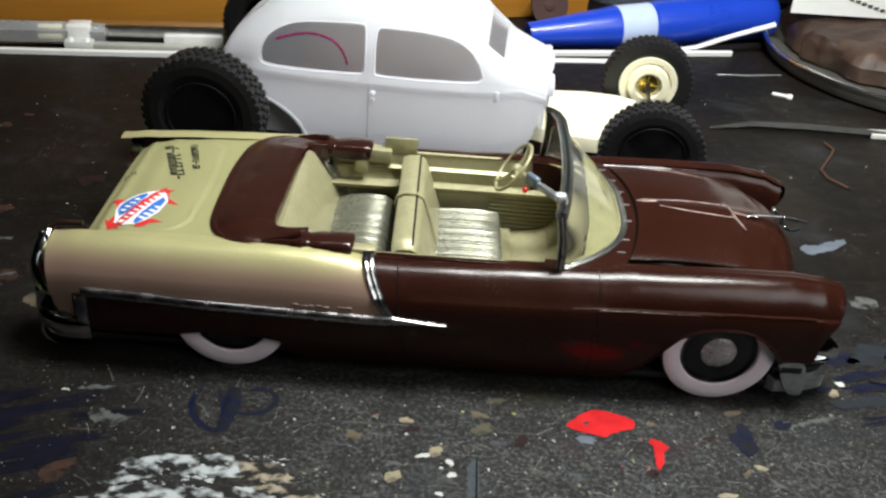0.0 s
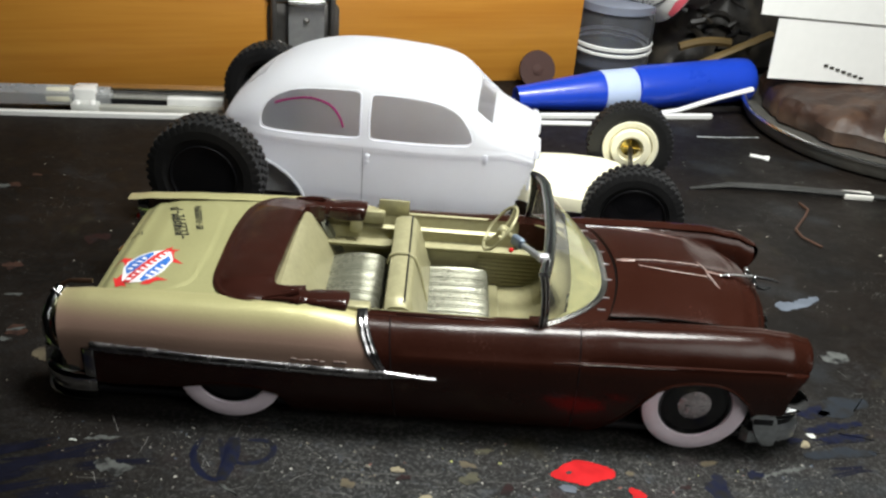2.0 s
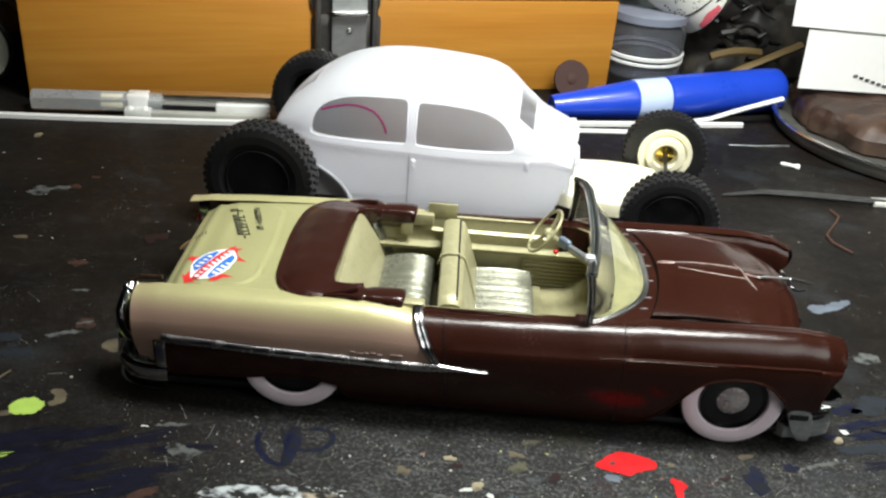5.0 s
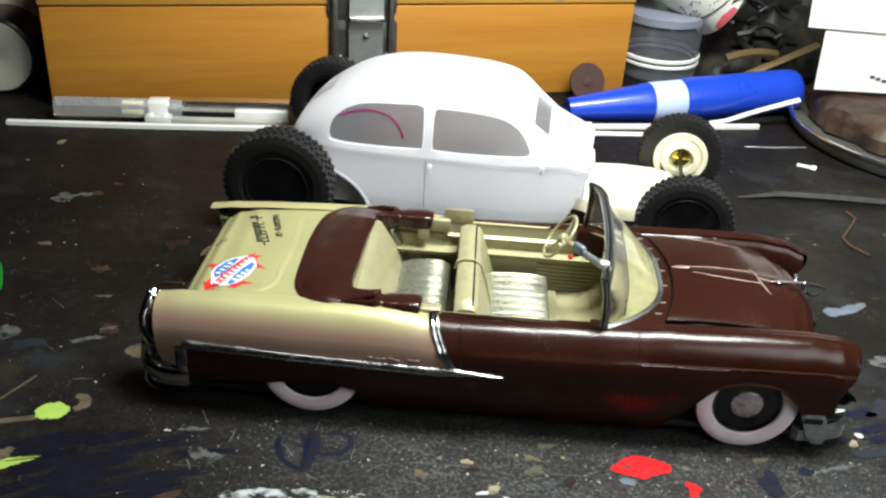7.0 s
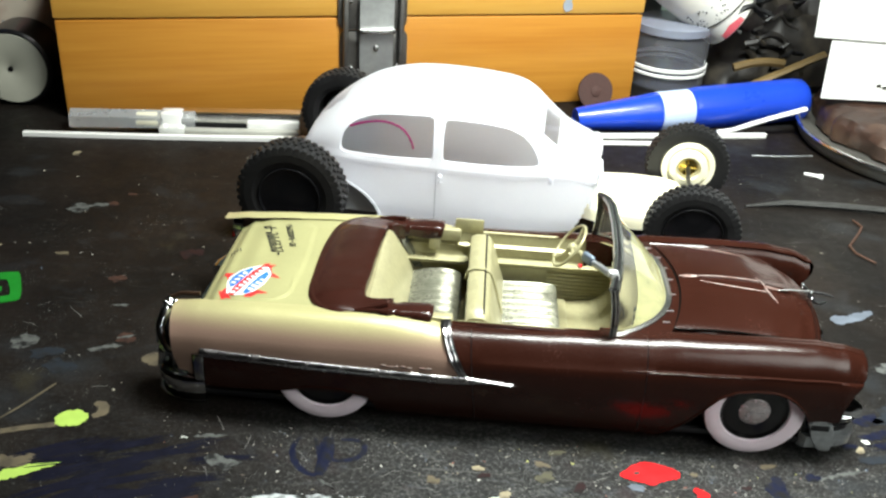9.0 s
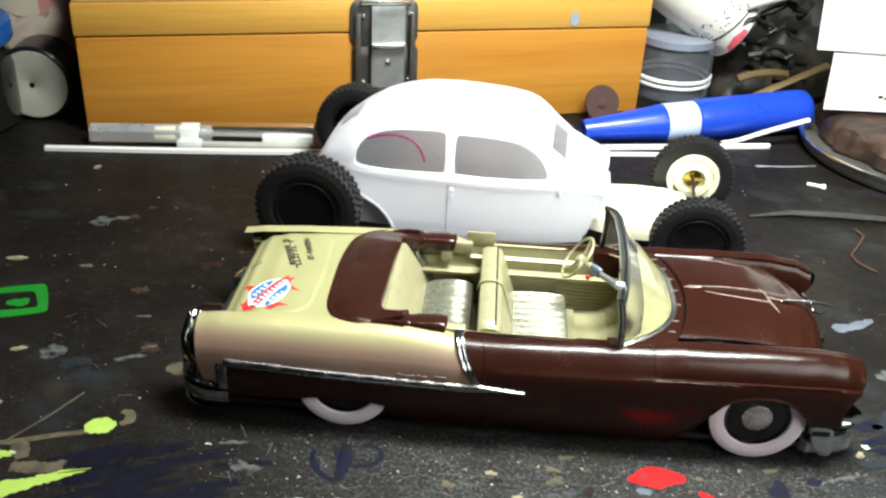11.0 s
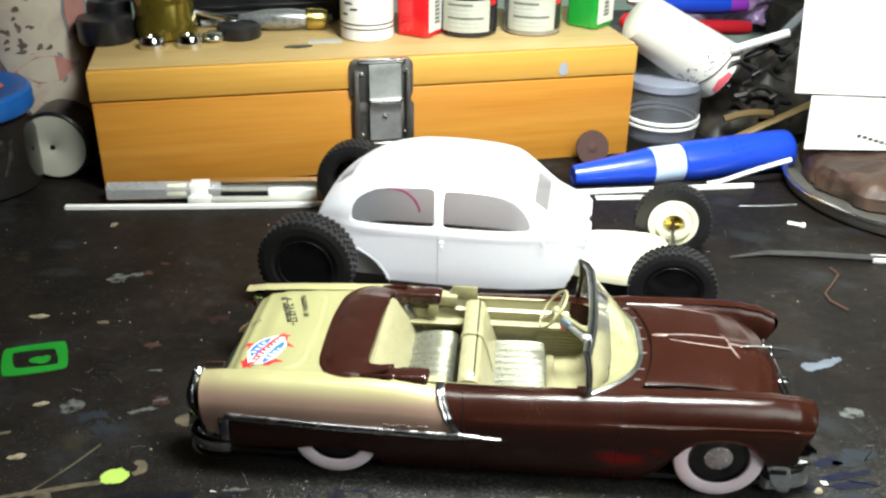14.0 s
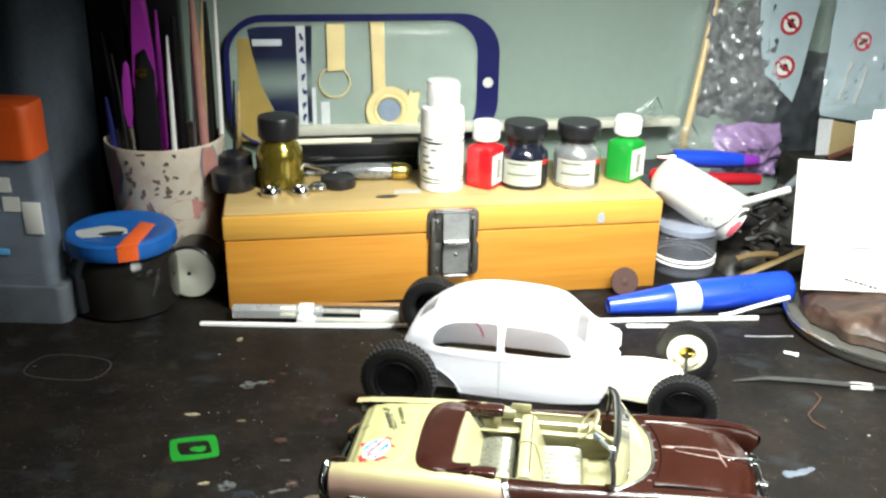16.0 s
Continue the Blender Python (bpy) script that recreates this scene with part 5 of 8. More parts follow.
# window surrounds
for s in (-1, 1):
    for outline in (QW, DW):
        bm = bmesh.new()
        pts = []
        cx = sum(p[0] for p in outline) / len(outline)
        cz = sum(p[1] for p in outline) / len(outline)
        for x, z in outline + outline[:1]:
            x, z = cx + (x - cx) * 1.02, cz + (z - cz) * 1.04
            roof, w = spline(ROOF, x), spline(HALF, x)
            t = max(0, min(1, (z - 28.6) / (roof - 28.6)))
            y = w * (1 - t ** 2.7) ** (1 / 2.7)
            pts.append((x, s * (y + 0.05), z))
        tube(bm, pts, 0.32, 8, caps=False, flat=0.7)
        part("window_surround", bm, white_plastic, vw)
    # door outline, handle and hinges
    bm = bmesh.new()
    w = spline(HALF, 55.5)
    tube(bm, [(57.6, s * (w + 0.0), 6), (57.6, s * (w + 0.02), 20), (57.6, s * (w + 0.35), 28)], 0.12, 5)
    part("door_shut_line", bm, dull_chrome, vw)
    bm = bmesh.new()
    lathe(bm, [(0.05, 0), (0.9, 0.1), (0.9, 1.0), (0.5, 1.4), (0.05, 1.5)], 12, pose(59.2, s * (w + 0.0), 25.0, -90 if s > 0 else 90, 0, 0))
    lathe(bm, [(0.05, 0), (0.7, 0.1), (0.7, 0.8), (0.05, 1.0)], 12, pose(59.2, s * (w + 0.0), 22.6, -90 if s > 0 else 90, 0, 0))
    part("door_handle", bm, white_plastic, vw)
    bm = bmesh.new()
    w2 = spline(HALF, 99.5)
    block(bm, 99.0, 100.6, s * (w2 + 0.3) - 0.7, s * (w2 + 0.3) + 0.7, 25.0, 28.6, 0.4)
    part("door_hinge", bm, white_plastic, vw)
    # inner wheel tub and the tunnel of the arch
    if s > 0:
        continue
    bm = bmesh.new()
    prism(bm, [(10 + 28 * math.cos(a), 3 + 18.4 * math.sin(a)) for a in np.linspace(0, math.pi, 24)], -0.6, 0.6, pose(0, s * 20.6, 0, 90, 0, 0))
    part("inner_wheel_tub", bm, shaded_white, vw)
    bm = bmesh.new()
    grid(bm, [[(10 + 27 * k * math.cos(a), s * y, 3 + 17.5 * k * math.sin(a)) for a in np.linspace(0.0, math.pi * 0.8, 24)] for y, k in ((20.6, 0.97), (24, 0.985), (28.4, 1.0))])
    part("arch_tunnel", bm, shaded_white, vw)
# nose blocks on the firewall
bm = bmesh.new()
block(bm, 115, 117.6, -17, 15, 20, 32.0, 1.0)
part("firewall_block", bm, white_plastic, vw)
bm = bmesh.new()
block(bm, 117, 118.8, -18, -6, 25, 29.0, 0.6)
block(bm, 117, 118.8, 6, 17, 25, 29.0, 0.6)
part("firewall_lug", bm, white_plastic, vw)
# magenta ink arc on the inside of the far flank
bm = bmesh.new()
ARC = [(13, 20.2), (16.5, 21.0), (20.1, 21.6), (23.7, 22.0), (27.3, 21.9), (30.5, 21.2), (33.7, 20.0), (35.9, 18.2), (37.7, 15.9), (39, 13.2), (39.8, 10.5)]
pts = [(x, spline(HALF, x) - 1.8, z) for x, z in ARC]
tube(bm, pts, 0.45, 6)
part("ink_arc", bm, magenta, vw, "magenta felt-pen arc inside the far flank")
# chassis
bm = bmesh.new()
prism(bm, rounded([(108, -13), (126, -21), (150, -20), (154, -8), (154, 8), (150, 20), (126, 21), (108, 13)], 1), 7.5, 13.0, None, 0.8)
block(bm, 20, 112, -14, 14, 6, 9, 0.8)
ch = part("chassis", bm, cream, vw, "cream plastic chassis plate")
bm = bmesh.new()
for px in (132, 138, 144):
    for py in (-14, -10, 9, 13):
        lathe(bm, [(1.0, 12.9), (1.0, 13.5), (0.6, 13.7), (0.05, 13.7)], 10, pose(px, py, 0))
part("chassis_stud", bm, cream, ch)
bm = bmesh.new()
tube(bm, [(151.5, -33, 17.0), (155.3, 23, 17.0)], 0.9, 10)
part("front_axle", bm, black_plastic, vw)
bm = bmesh.new()
tube(bm, [(7.7, -42, 19.0), (6.5, 38, 19.0)], 2.2, 10)
part("rear_axle", bm, black_plastic, vw)
rim_black = mat("glossy_black_rim", (0.006, 0.006, 0.007), 0.18, 0, 0.2, 400, 0.05, coat=0.5)
brass = mat("brass", (0.55, 0.42, 0.12), 0.25, 1.0, 0.1, 600, 0.05)


silver_paint = mat("silver_nut_paint", (0.66, 0.66, 0.66), 0.35, 0.2, 0.2, 300, 0.05)


def fat_wheel(x, y, z, r, width, rim_r, s, inner_face):
    w = new("wheel")
    w.parent = vw
    w.matrix_local = pose(x * MM, y * MM, z * MM, 90 if s < 0 else -90, 0, 0)
    w["label"] = "fat black off-road wheel"
    h = width / 2
    bm = bmesh.new()
    n, rows = 44, []
    side = [(rim_r, -0.8), (r * 0.70, -0.98), (r * 0.84, -1.0)]
    tread = [-0.93, -0.9, -0.46, -0.43, -0.37, -0.34, -0.02, 0.02, 0.34, 0.37, 0.43, 0.46, 0.9, 0.93]
    for q in range(n * 6):
        an = 2 * math.pi * q / (n * 6)
        ring = [(rr * math.cos(an), rr * math.sin(an), zz * h) for rr, zz in side]
        for zz in tread:
            band_no = 0 if zz < -0.44 else 1 if zz < -0.01 else 2 if zz < 0.41 else 3
            lug = (q + 3 * (band_no % 2)) % 6 < 4
            if any(abs(abs(zz) - g) < 0.02 for g in (0.43, 0.37)) or abs(zz) > 0.92:
                lug = False if abs(zz) < 0.9 else lug
            rr = r * (1.0 if abs(zz) < 0.5 else 0.985) * (1 if lug else 0.962)
            ring.append((rr * math.cos(an), rr * math.sin(an), zz * h))
        ring += [(rr * math.cos(an), rr * math.sin(an), -zz * h) for rr, zz in reversed(side)]
        rows.append(ring)
    rows.append(rows[0])
    grid(bm, rows, closed=True)
    t = part("tyre", bm, rubber, w, "knobbly black rubber tyre", smooth=False)
    bm = bmesh.new()
    lathe(bm, [(rim_r + 0.3, h * 0.86), (rim_r, h * 0.98), (rim_r - 0.5, h * 0.92), (rim_r - 0.9, h * 0.5), (rim_r - 1.5, h * 0.55), (rim_r - 2.1, h * 0.25), (rim_r * 0.62, h * 0.18), (rim_r * 0.56, h * 0.36), (rim_r * 0.3, h * 0.36), (rim_r * 0.24, h * 0.6), (0.05, h * 0.62)], 40)
    rim = part("rim", bm, rim_black, w, "glossy black rim")
    for k in range(5):
        b2 = bmesh.new()
        a = 2 * math.pi * k / 5
        bmesh.ops.create_uvsphere(b2, u_segments=8, v_segments=6, radius=0.55, matrix=pose(rim_r * 0.42 * math.cos(a), rim_r * 0.42 * math.sin(a), h * 0.44))
        part("wheel_nut", b2, silver_paint, rim, "shiny wheel nut")
    if inner_face:
        bm = bmesh.new()
        lathe(bm, [(rim_r * 1.08, -h * 0.82), (rim_r * 1.05, -h * 1.0), (rim_r * 0.86, -h * 0.98), (rim_r * 0.80, -h * 0.5), (rim_r * 0.74, -h * 1.25), (rim_r * 0.5, -h * 1.3), (rim_r * 0.46, -h * 0.5), (0.05, -h * 0.5)], 36)
        part("brake_drum", bm, cream, w, "cream plastic drum")
        bm = bmesh.new()
        lathe(bm, [(rim_r * 0.4, -h * 0.5), (rim_r * 0.36, -h * 0.9), (0.05, -h * 1.0)], 20)
        for k in range(4):
            tube(bm, [(0, 0, -h * 1.1), (rim_r * 0.42 * math.cos(k * 1.57), rim_r * 0.42 * math.sin(k * 1.57), -h * 1.15)], 0.35, 6)
        part("hub", bm, brass, w, "brass hub")
    return w


fat_wheel(151.5, -36.5, 17.1, 17.1, 9, 10.6, -1, False)
fat_wheel(155.3, 27, 17.0, 17.0, 9, 10.2, 1, True)
fat_wheel(7.7, -45.5, 19.7, 19.7, 11, 11.2, -1, False)
fat_wheel(6.5, 42, 19.0, 19.0, 11, 11.2, 1, False)

# ---------------------------------------------------------------- wooden tool box
x, y, z = at_box(0, 0)
box = thing("wooden_box", x, y, 0, BOX_TURN, "amber pine box with a steel latch, crowded with paint bottles", "box")
bm = bmesh.new()
block(bm, 0, 286, -0.4, 95, 0, 46.4, 0.8)
part("box_body", bm, pine_body, box, "amber varnished pine body")
bm = bmesh.new()
block(bm, -0.6, 286.4, -0.6, 95.4, 47.2, 62.4, 0.8)
lid = part("box_lid", bm, pine_lid, box, "lighter amber pine lid")
bm = bmesh.new()
block(bm, 0.4, 285.6, 1.6, 95, 62.5, 63.6, 0.4)
part("lid_board", bm, pine_top, lid, "pale plywood lid board")
bm = bmesh.new()
block(bm, 3, 283, 3, 92, 46.2, 47.4, 0.0)
part("lid_gap", bm, black_plastic, box)
steel = mat("worn_steel", (0.20, 0.195, 0.185), 0.42, 0.9, 0.25, 300, 0.12, second=(0.12, 0.11, 0.10), mix=0.5, patch=90)
bm = bmesh.new()
prism(bm, round_rect(127.6, 161, 41, 63.0, 4.0), 0, 1.6, pose(0, -0.6, 0, 90, 0, 0), 0.5)
prism(bm, round_rect(128.4, 161.6, 17, 40.2, 3.0), 0, 1.6, pose(0, -0.1, 0, 90, 0, 0), 0.5)
latch = part("latch_plate", bm, steel, box, "worn steel latch")
for x0 in (129.6, 156.8):
    bm = bmesh.new()
    block(bm, x0, x0 + 2.6, -5.0, -1.6, 18, 57, 0.8)
    part("latch_rail", bm, steel, latch)
bm = bmesh.new()
grid(bm, [[(x, y, z) for x in (137.5, 140, 147, 154)] for y, z in ((-2.2, 61.5), (-4.4, 60.8), (-5.4, 57.5), (-5.6, 44), (-6.8, 41.5), (-5.0, 40), (-4.8, 27), (-5.2, 24.5), (-5.2, 20), (-2.2, 18.5))])
bmesh.ops.solidify(bm, geom=bm.faces[:], thickness=1.0)
part("latch_tongue", bm, mat("grey_latch_tongue", (0.34, 0.35, 0.345), 0.38, 0.8, 0.2, 300, 0.12), latch, "paler tongue of the latch")
# up-facing ledges in brighter steel, the light on them put into the colour
for x0, x1, y0, y1, z0, z1 in ((137, 154.5, -8.4, -5.2, 40.4, 42.6), (138, 154, -7.4, -4.6, 17.0, 19.0), (132, 157, -4.6, -1.4, 60.4, 63.2)):
    bm = bmesh.new()
    block(bm, x0, x1, y0, y1, z0, z1, 0.6)
    part("latch_lip", bm, bright_steel, latch, "folded latch lip in brighter steel for the light on it")
for ux, uz in ((133.5, 55), (157, 56), (133.5, 22), (145.6, 33), (157, 23)):
    bm = bmesh.new()
    lathe(bm, [(1.5, 0), (1.3, 0.7), (0.05, 1.1)], 12, pose(ux, -2.2 if uz != 33 else -5.2, uz, 90, 0, 0))
    part("rivet", bm, bright_steel, latch)
blue_grey = mat("blue_grey_paint", (0.32, 0.36, 0.42), 0.5)
bm = bmesh.new()
prism(bm, [(p[0] + 244, p[1] + 52) for p in blob(3, 14, 2.2, 4.2, 0.2)], 0, 0.25, pose(0, -0.75, 0, 90, 0, 0))
part("paint_dab", bm, blue_grey, lid, "grey-blue paint dab")

# ---------------------------------------------------------------- bottles and litter on the box


def glossy(name, col, rough=0.12, **k):
    return mat(name, col, rough, 0, 0.06, 300, 0.02, coat=0.4, **k)


red_glass = glossy("red_paint_in_glass", (0.62, 0.015, 0.02))
green_glass = glossy("green_paint_in_glass", (0.015, 0.27, 0.035))
black_glass = glossy("black_paint_in_glass", (0.012, 0.014, 0.025))
silver_glass = mat("silver_paint_in_glass", (0.40, 0.41, 0.42), 0.22, 0.6, 0.1, 300, 0.02, coat=0.5)
gold_glass = mat("gold_paint_in_glass", (0.26, 0.20, 0.03), 0.18, 0.75, 0.2, 200, 0.02, coat=0.6)
white_gloss = glossy("white_gloss", (0.82, 0.82, 0.80), 0.25)
label_white = mat("paper_label", (0.74, 0.73, 0.68), 0.6, 0, 0.05, 500, 0.03)
label_drab = mat("drab_label", (0.50, 0.52, 0.45), 0.55, 0, 0.1, 400, 0.05)
print_dark = mat("dark_print", (0.16, 0.17, 0.15), 0.6, 0, 0.3, 500, 0)
label_grey = mat("grey_print", (0.42, 0.43, 0.42), 0.6, 0, 0.2, 500, 0)
black_cap = mat("black_cap", (0.014, 0.014, 0.016), 0.30, 0, 0.2, 500, 0.05)
TOP = 63.6


def square_bottle(u, v, turn, glass_mat, label):
    x, y, z = at_box(u, v, TOP)
    t = thing("paint_bottle", x, y, z, BOX_TURN + turn, label, "bottle", "small square paint bottles")
    a = 10.2
    rows = []
    for hh, k in ((0, 0.90), (0.8, 1), (25, 1), (27.5, 0.93), (29.5, 0.72), (30.6, 0.60), (34, 0.60)):
        r = 3.0 * k if k > 0.9 else 5.0 * k
        rows.append([(p[0], p[1], hh) for p in round_rect(-a * k, a * k, -a * k, a * k, min(r if hh < 28 else a * k * 0.98, a * k * 0.98), 4)])
    bm = bmesh.new()
    grid(bm, rows, closed=True, caps=True)
    part("bottle_glass", bm, glass_mat, t)
    bm = bmesh.new()
    prof = [(0.05, 32.4), (8.6, 32.4), (9.0, 33.2), (9.0, 43.6), (8.5, 44.6), (6.6, 44.8), (6.2, 44.3), (0.05, 44.2)]
    lathe(bm, prof, 40)
    for k in range(30):
        a2 = 12 * k
        block(bm, 8.8, 9.3, -0.35, 0.35, 33.5, 43.2, 0, 1, pose(0, 0, 0, 0, 0, a2))
    part("screw_cap", bm, white_gloss, t, "white ribbed screw cap")
    bm = bmesh.new()
    block(bm, 10.15, 10.45, -8.4, 8.4, 3, 23.5, 0.05, 1)
    lb = part("label", bm, label_white, t, "white paper label")
    for k in range(6):
        bm = bmesh.new()
        block(bm, 10.4, 10.6, -2.6, 2.6, 7 + k * 2.2, 8.5 + k * 2.2, 0, 1)
        part("print_bar", bm, print_dark, lb)
    return t


square_bottle(174, 43, -42, red_glass, "small square bottle of red enamel with a white cap")
square_bottle(275, 46, -52, green_glass, "small square bottle of green enamel with a white cap")


def round_bottle(u, v, glass_mat, label, tag_col, turn=0):
    x, y, z = at_box(u, v, TOP)
    t = thing("paint_bottle", x, y, z, BOX_TURN + turn, label, "bottle", "round paint bottles with black caps")
    bm = bmesh.new()
    lathe(bm, [(0.05, 0), (15.2, 0), (16.2, 1.2), (16.2, 21), (15.4, 24.4), (13.0, 27), (12.0, 28.2), (12.0, 34)], 44)
    part("bottle_glass", bm, glass_mat, t)
    bm = bmesh.new()
    lathe(bm, [(0.05, 31), (12.6, 31), (12.6, 34.4), (14.6, 34.8), (14.9, 35.6), (14.9, 42.6), (14.2, 43.8), (0.05, 44.0)], 44)
    part("screw_cap", bm, black_cap, t, "black screw cap")
    bm = bmesh.new()
    grid(bm, [[(16.32 * math.sin(a), -16.32 * math.cos(a), zz) for a in np.linspace(-1.25, 0.55, 20)] for zz in (3.2, 20.5)])
    bmesh.ops.solidify(bm, geom=bm.faces[:], thickness=0.12)
    lb = part("label", bm, label_drab, t, "pale printed label")
    for k in range(6):
        bm = bmesh.new()
        zz = 5.4 + 2.4 * k
        a1 = (0.25, 0.05, 0.3, -0.2, 0.2, -0.1)[k]
        grid(bm, [[(16.42 * math.sin(a), -16.42 * math.cos(a), h) for a in np.linspace(-1.0, a1, 14)] for h in (zz, zz + (1.3 if k in (2, 5) else 0.7))])
        bmesh.ops.solidify(bm, geom=bm.faces[:], thickness=0.05)
        part("print_bar", bm, print_dark if k in (2, 5) else label_grey, lb)
    bm = bmesh.new()
    grid(bm, [[(16.34 * math.sin(a), -16.34 * math.cos(a), zz) for a in np.linspace(0.58, 0.95, 6)] for zz in (3.2, 17.0)])
    bmesh.ops.solidify(bm, geom=bm.faces[:], thickness=0.12)
    part("label_panel", bm, tag_col, t, "dark label panel")
    bm = bmesh.new()
    grid(bm, [[(16.34 * math.sin(a), -16.34 * math.cos(a), zz) for a in np.linspace(0.58, 0.95, 6)] for zz in (17.2, 20.5)])
    bmesh.ops.solidify(bm, geom=bm.faces[:], thickness=0.12)
    part("label_stripe", bm, red_paint, t, "red label stripe")
    return t


round_bottle(201, 42, black_glass, "round bottle of black paint with a black cap and pale label", black_cap)
round_bottle(237.5, 39, silver_glass, "round bottle of silver paint with a black cap and pale label", black_cap)

x, y, z = at_box(143.6, 41, TOP)
wb = thing("white_bottle", x, y, z, BOX_TURN, "tall white plastic dropper bottle with thin dark lines", "bottle")
bm = bmesh.new()
lathe(bm, [(0.05, 0), (13.8, 0), (14.6, 1), (14.6, 52), (14.0, 55.4), (12.4, 56.6), (10.4, 57)], 44)
part("bottle_body", bm, white_gloss, wb)
bm = bmesh.new()
lathe(bm, [(10.4, 56.6), (10.8, 57.2), (10.7, 71.5), (10.2, 73.0), (0.05, 73.4)], 40)
for k in range(28):
    block(bm, 10.5, 11.0, -0.3, 0.3, 58.0, 71, 0, 1, pose(0, 0, 0, 0, 0, 360 / 28 * k))
part("screw_cap", bm, white_gloss, wb, "white ribbed cap")
bm = bmesh.new()
for zz in (6.5, 9.0, 34.0):
    lathe(bm, [(14.6, zz), (14.75, zz + 0.1), (14.75, zz + 0.7), (14.6, zz + 0.8)], 44, None, caps=False)
for k, (a0, a1, zz) in enumerate(((-1.2, -0.6, 36), (-1.0, -0.2, 33.4), (-1.2, -0.9, 30), (-0.7, -0.4, 29), (-1.2, -0.8, 24), (-1.1, -0.7, 20), (-0.8, -0.5, 17), (-1.2, -0.9, 14), (0.7, 1.1, 38))):
    grid(bm, [[(14.75 * math.sin(a), -14.75 * math.cos(a), h) for a in np.linspace(a0, a1, 8)] for h in (zz, zz + 1.0)])
part("print_line", bm, ink, wb)

x, y, z = at_box(36, 60, TOP)
gb = thing("gold_bottle", x, y, z, BOX_TURN, "rounded glass bottle of gold paint with a black cap", "bottle")
bm = bmesh.new()
lathe(bm, [(0.05, 0), (14.4, 0), (16.4, 1.4), (16.6, 9), (15.4, 14), (16.0, 19), (15.2, 25), (12.6, 29), (11.5, 31), (11.5, 35)], 40)
part("bottle_glass", bm, gold_glass, gb)
bm = bmesh.new()
lathe(bm, [(0.05, 33), (12.8, 33), (13.6, 34), (13.6, 46), (12.8, 47.4), (0.05, 47.6)], 40)
part("screw_cap", bm, black_cap, gb, "black screw cap")

# chrome nuts, black caps, a marble and litter
for u, v in ((29.5, 36), (48.5, 36)):
    bm = bmesh.new()
    lathe(bm, [(2.6, 0), (6.6, 0), (6.9, 1.0), (6.4, 5.2), (5.4, 6.2), (3.2, 6.2), (2.6, 5.4), (2.6, 0)], 12, None, caps=False)
    x, y, z = at_box(u, v, TOP)
    solo("chrome_cup", bm, chrome, x, y, z, BOX_TURN + u, "small chrome ring cup on the box lid", "cup", "chrome rings")
bm = bmesh.new()
lathe(bm, [(0.05, 0), (11.6, 0), (12, 0.6), (12, 6.0), (11.2, 6.8), (10, 6.9), (9.6, 6.2), (0.05, 6.0)], 36)
x, y, z = at_box(74.5, 52, TOP)
solo("flat_black_tin", bm, black_cap, x, y, z, 0, "flat black round tin on the box", "tin")
bm = bmesh.new()
lathe(bm, [(0.05, 0), (14, 0), (14.6, 0.8), (14.6, 12), (13.6, 13), (0.05, 13)], 36)
x, y, z = at_box(5, 56, TOP)
solo("black_tin", bm, black_cap, x, y, z, 0, "wide black round tin at the box's end", "tin", "black tins")
bm = bmesh.new()
lathe(bm, [(0.05, 0), (11, 0), (11.6, 0.8), (11.6, 17), (10.8, 18), (0.05, 18)], 36)
x, y, z = at_box(6, 76, TOP)
solo("black_tin", bm, black_cap, x, y, z, 0, "tall black round tin at the box's end", "tin", "black tins")
bm = bmesh.new()
prism(bm, blob(8, 18, 6.6, 3.0, 0.12), 0, 0.5)
x, y, z = at_box(104.5, 25, TOP)
solo("black_disc", bm, black_plastic, x, y, z, BOX_TURN, "thin black disc lying on the box lid", "disc")
bm = bmesh.new()
prism(bm, [(-9, -2.4), (9, -3), (9.4, 2.6), (-8.4, 3)], 0, 0.6)
x, y, z = at_box(119, 33, TOP)
solo("grey_scrap", bm, label_grey, x, y, z, BOX_TURN, "grey card scrap beside the white bottle", "scrap")
# airbrush-like tool lying behind
x, y, z = at_box(88, 64, TOP + 6)
tool = thing("hand_tool", x, y, z, BOX_TURN - 6, "dark metal hand tool with a brass end lying on the box", "tool")
bm = bmesh.new()
lathe(bm, [(0.05, -14), (3, -13), (4.2, -6), (5.6, 2), (5.8, 16), (4.6, 24)], 24, pose(0, 0, 0, 0, 90, 0))
part("tool_body", bm, dull_chrome, tool)
bm = bmesh.new()
lathe(bm, [(4.8, 24), (6.0, 25), (6.0, 33), (4.6, 36), (0.05, 36.5)], 24, pose(0, 0, 0, 0, 90, 0))
part("tool_end", bm, brass, tool, "brass knurled end")
bm = bmesh.new()
tube(bm, [(-14, 0, 0), (-24, 3, 1), (-34, 5, 3), (-40, 4, 4)], 1.6, 8)
part("tool_nozzle", bm, bright_steel, tool)
bm = bmesh.new()
lathe(bm, [(0.05, 0), (4, 0.2), (6.5, 2.5), (6.0, 4), (4, 5), (0.05, 5.2)], 16)
x, y, z = at_box(61, 44, TOP)
solo("foil_ball", bm, bright_steel, x, y, z, 20, "crumpled bright foil pellet beside the chrome rings", "foil")
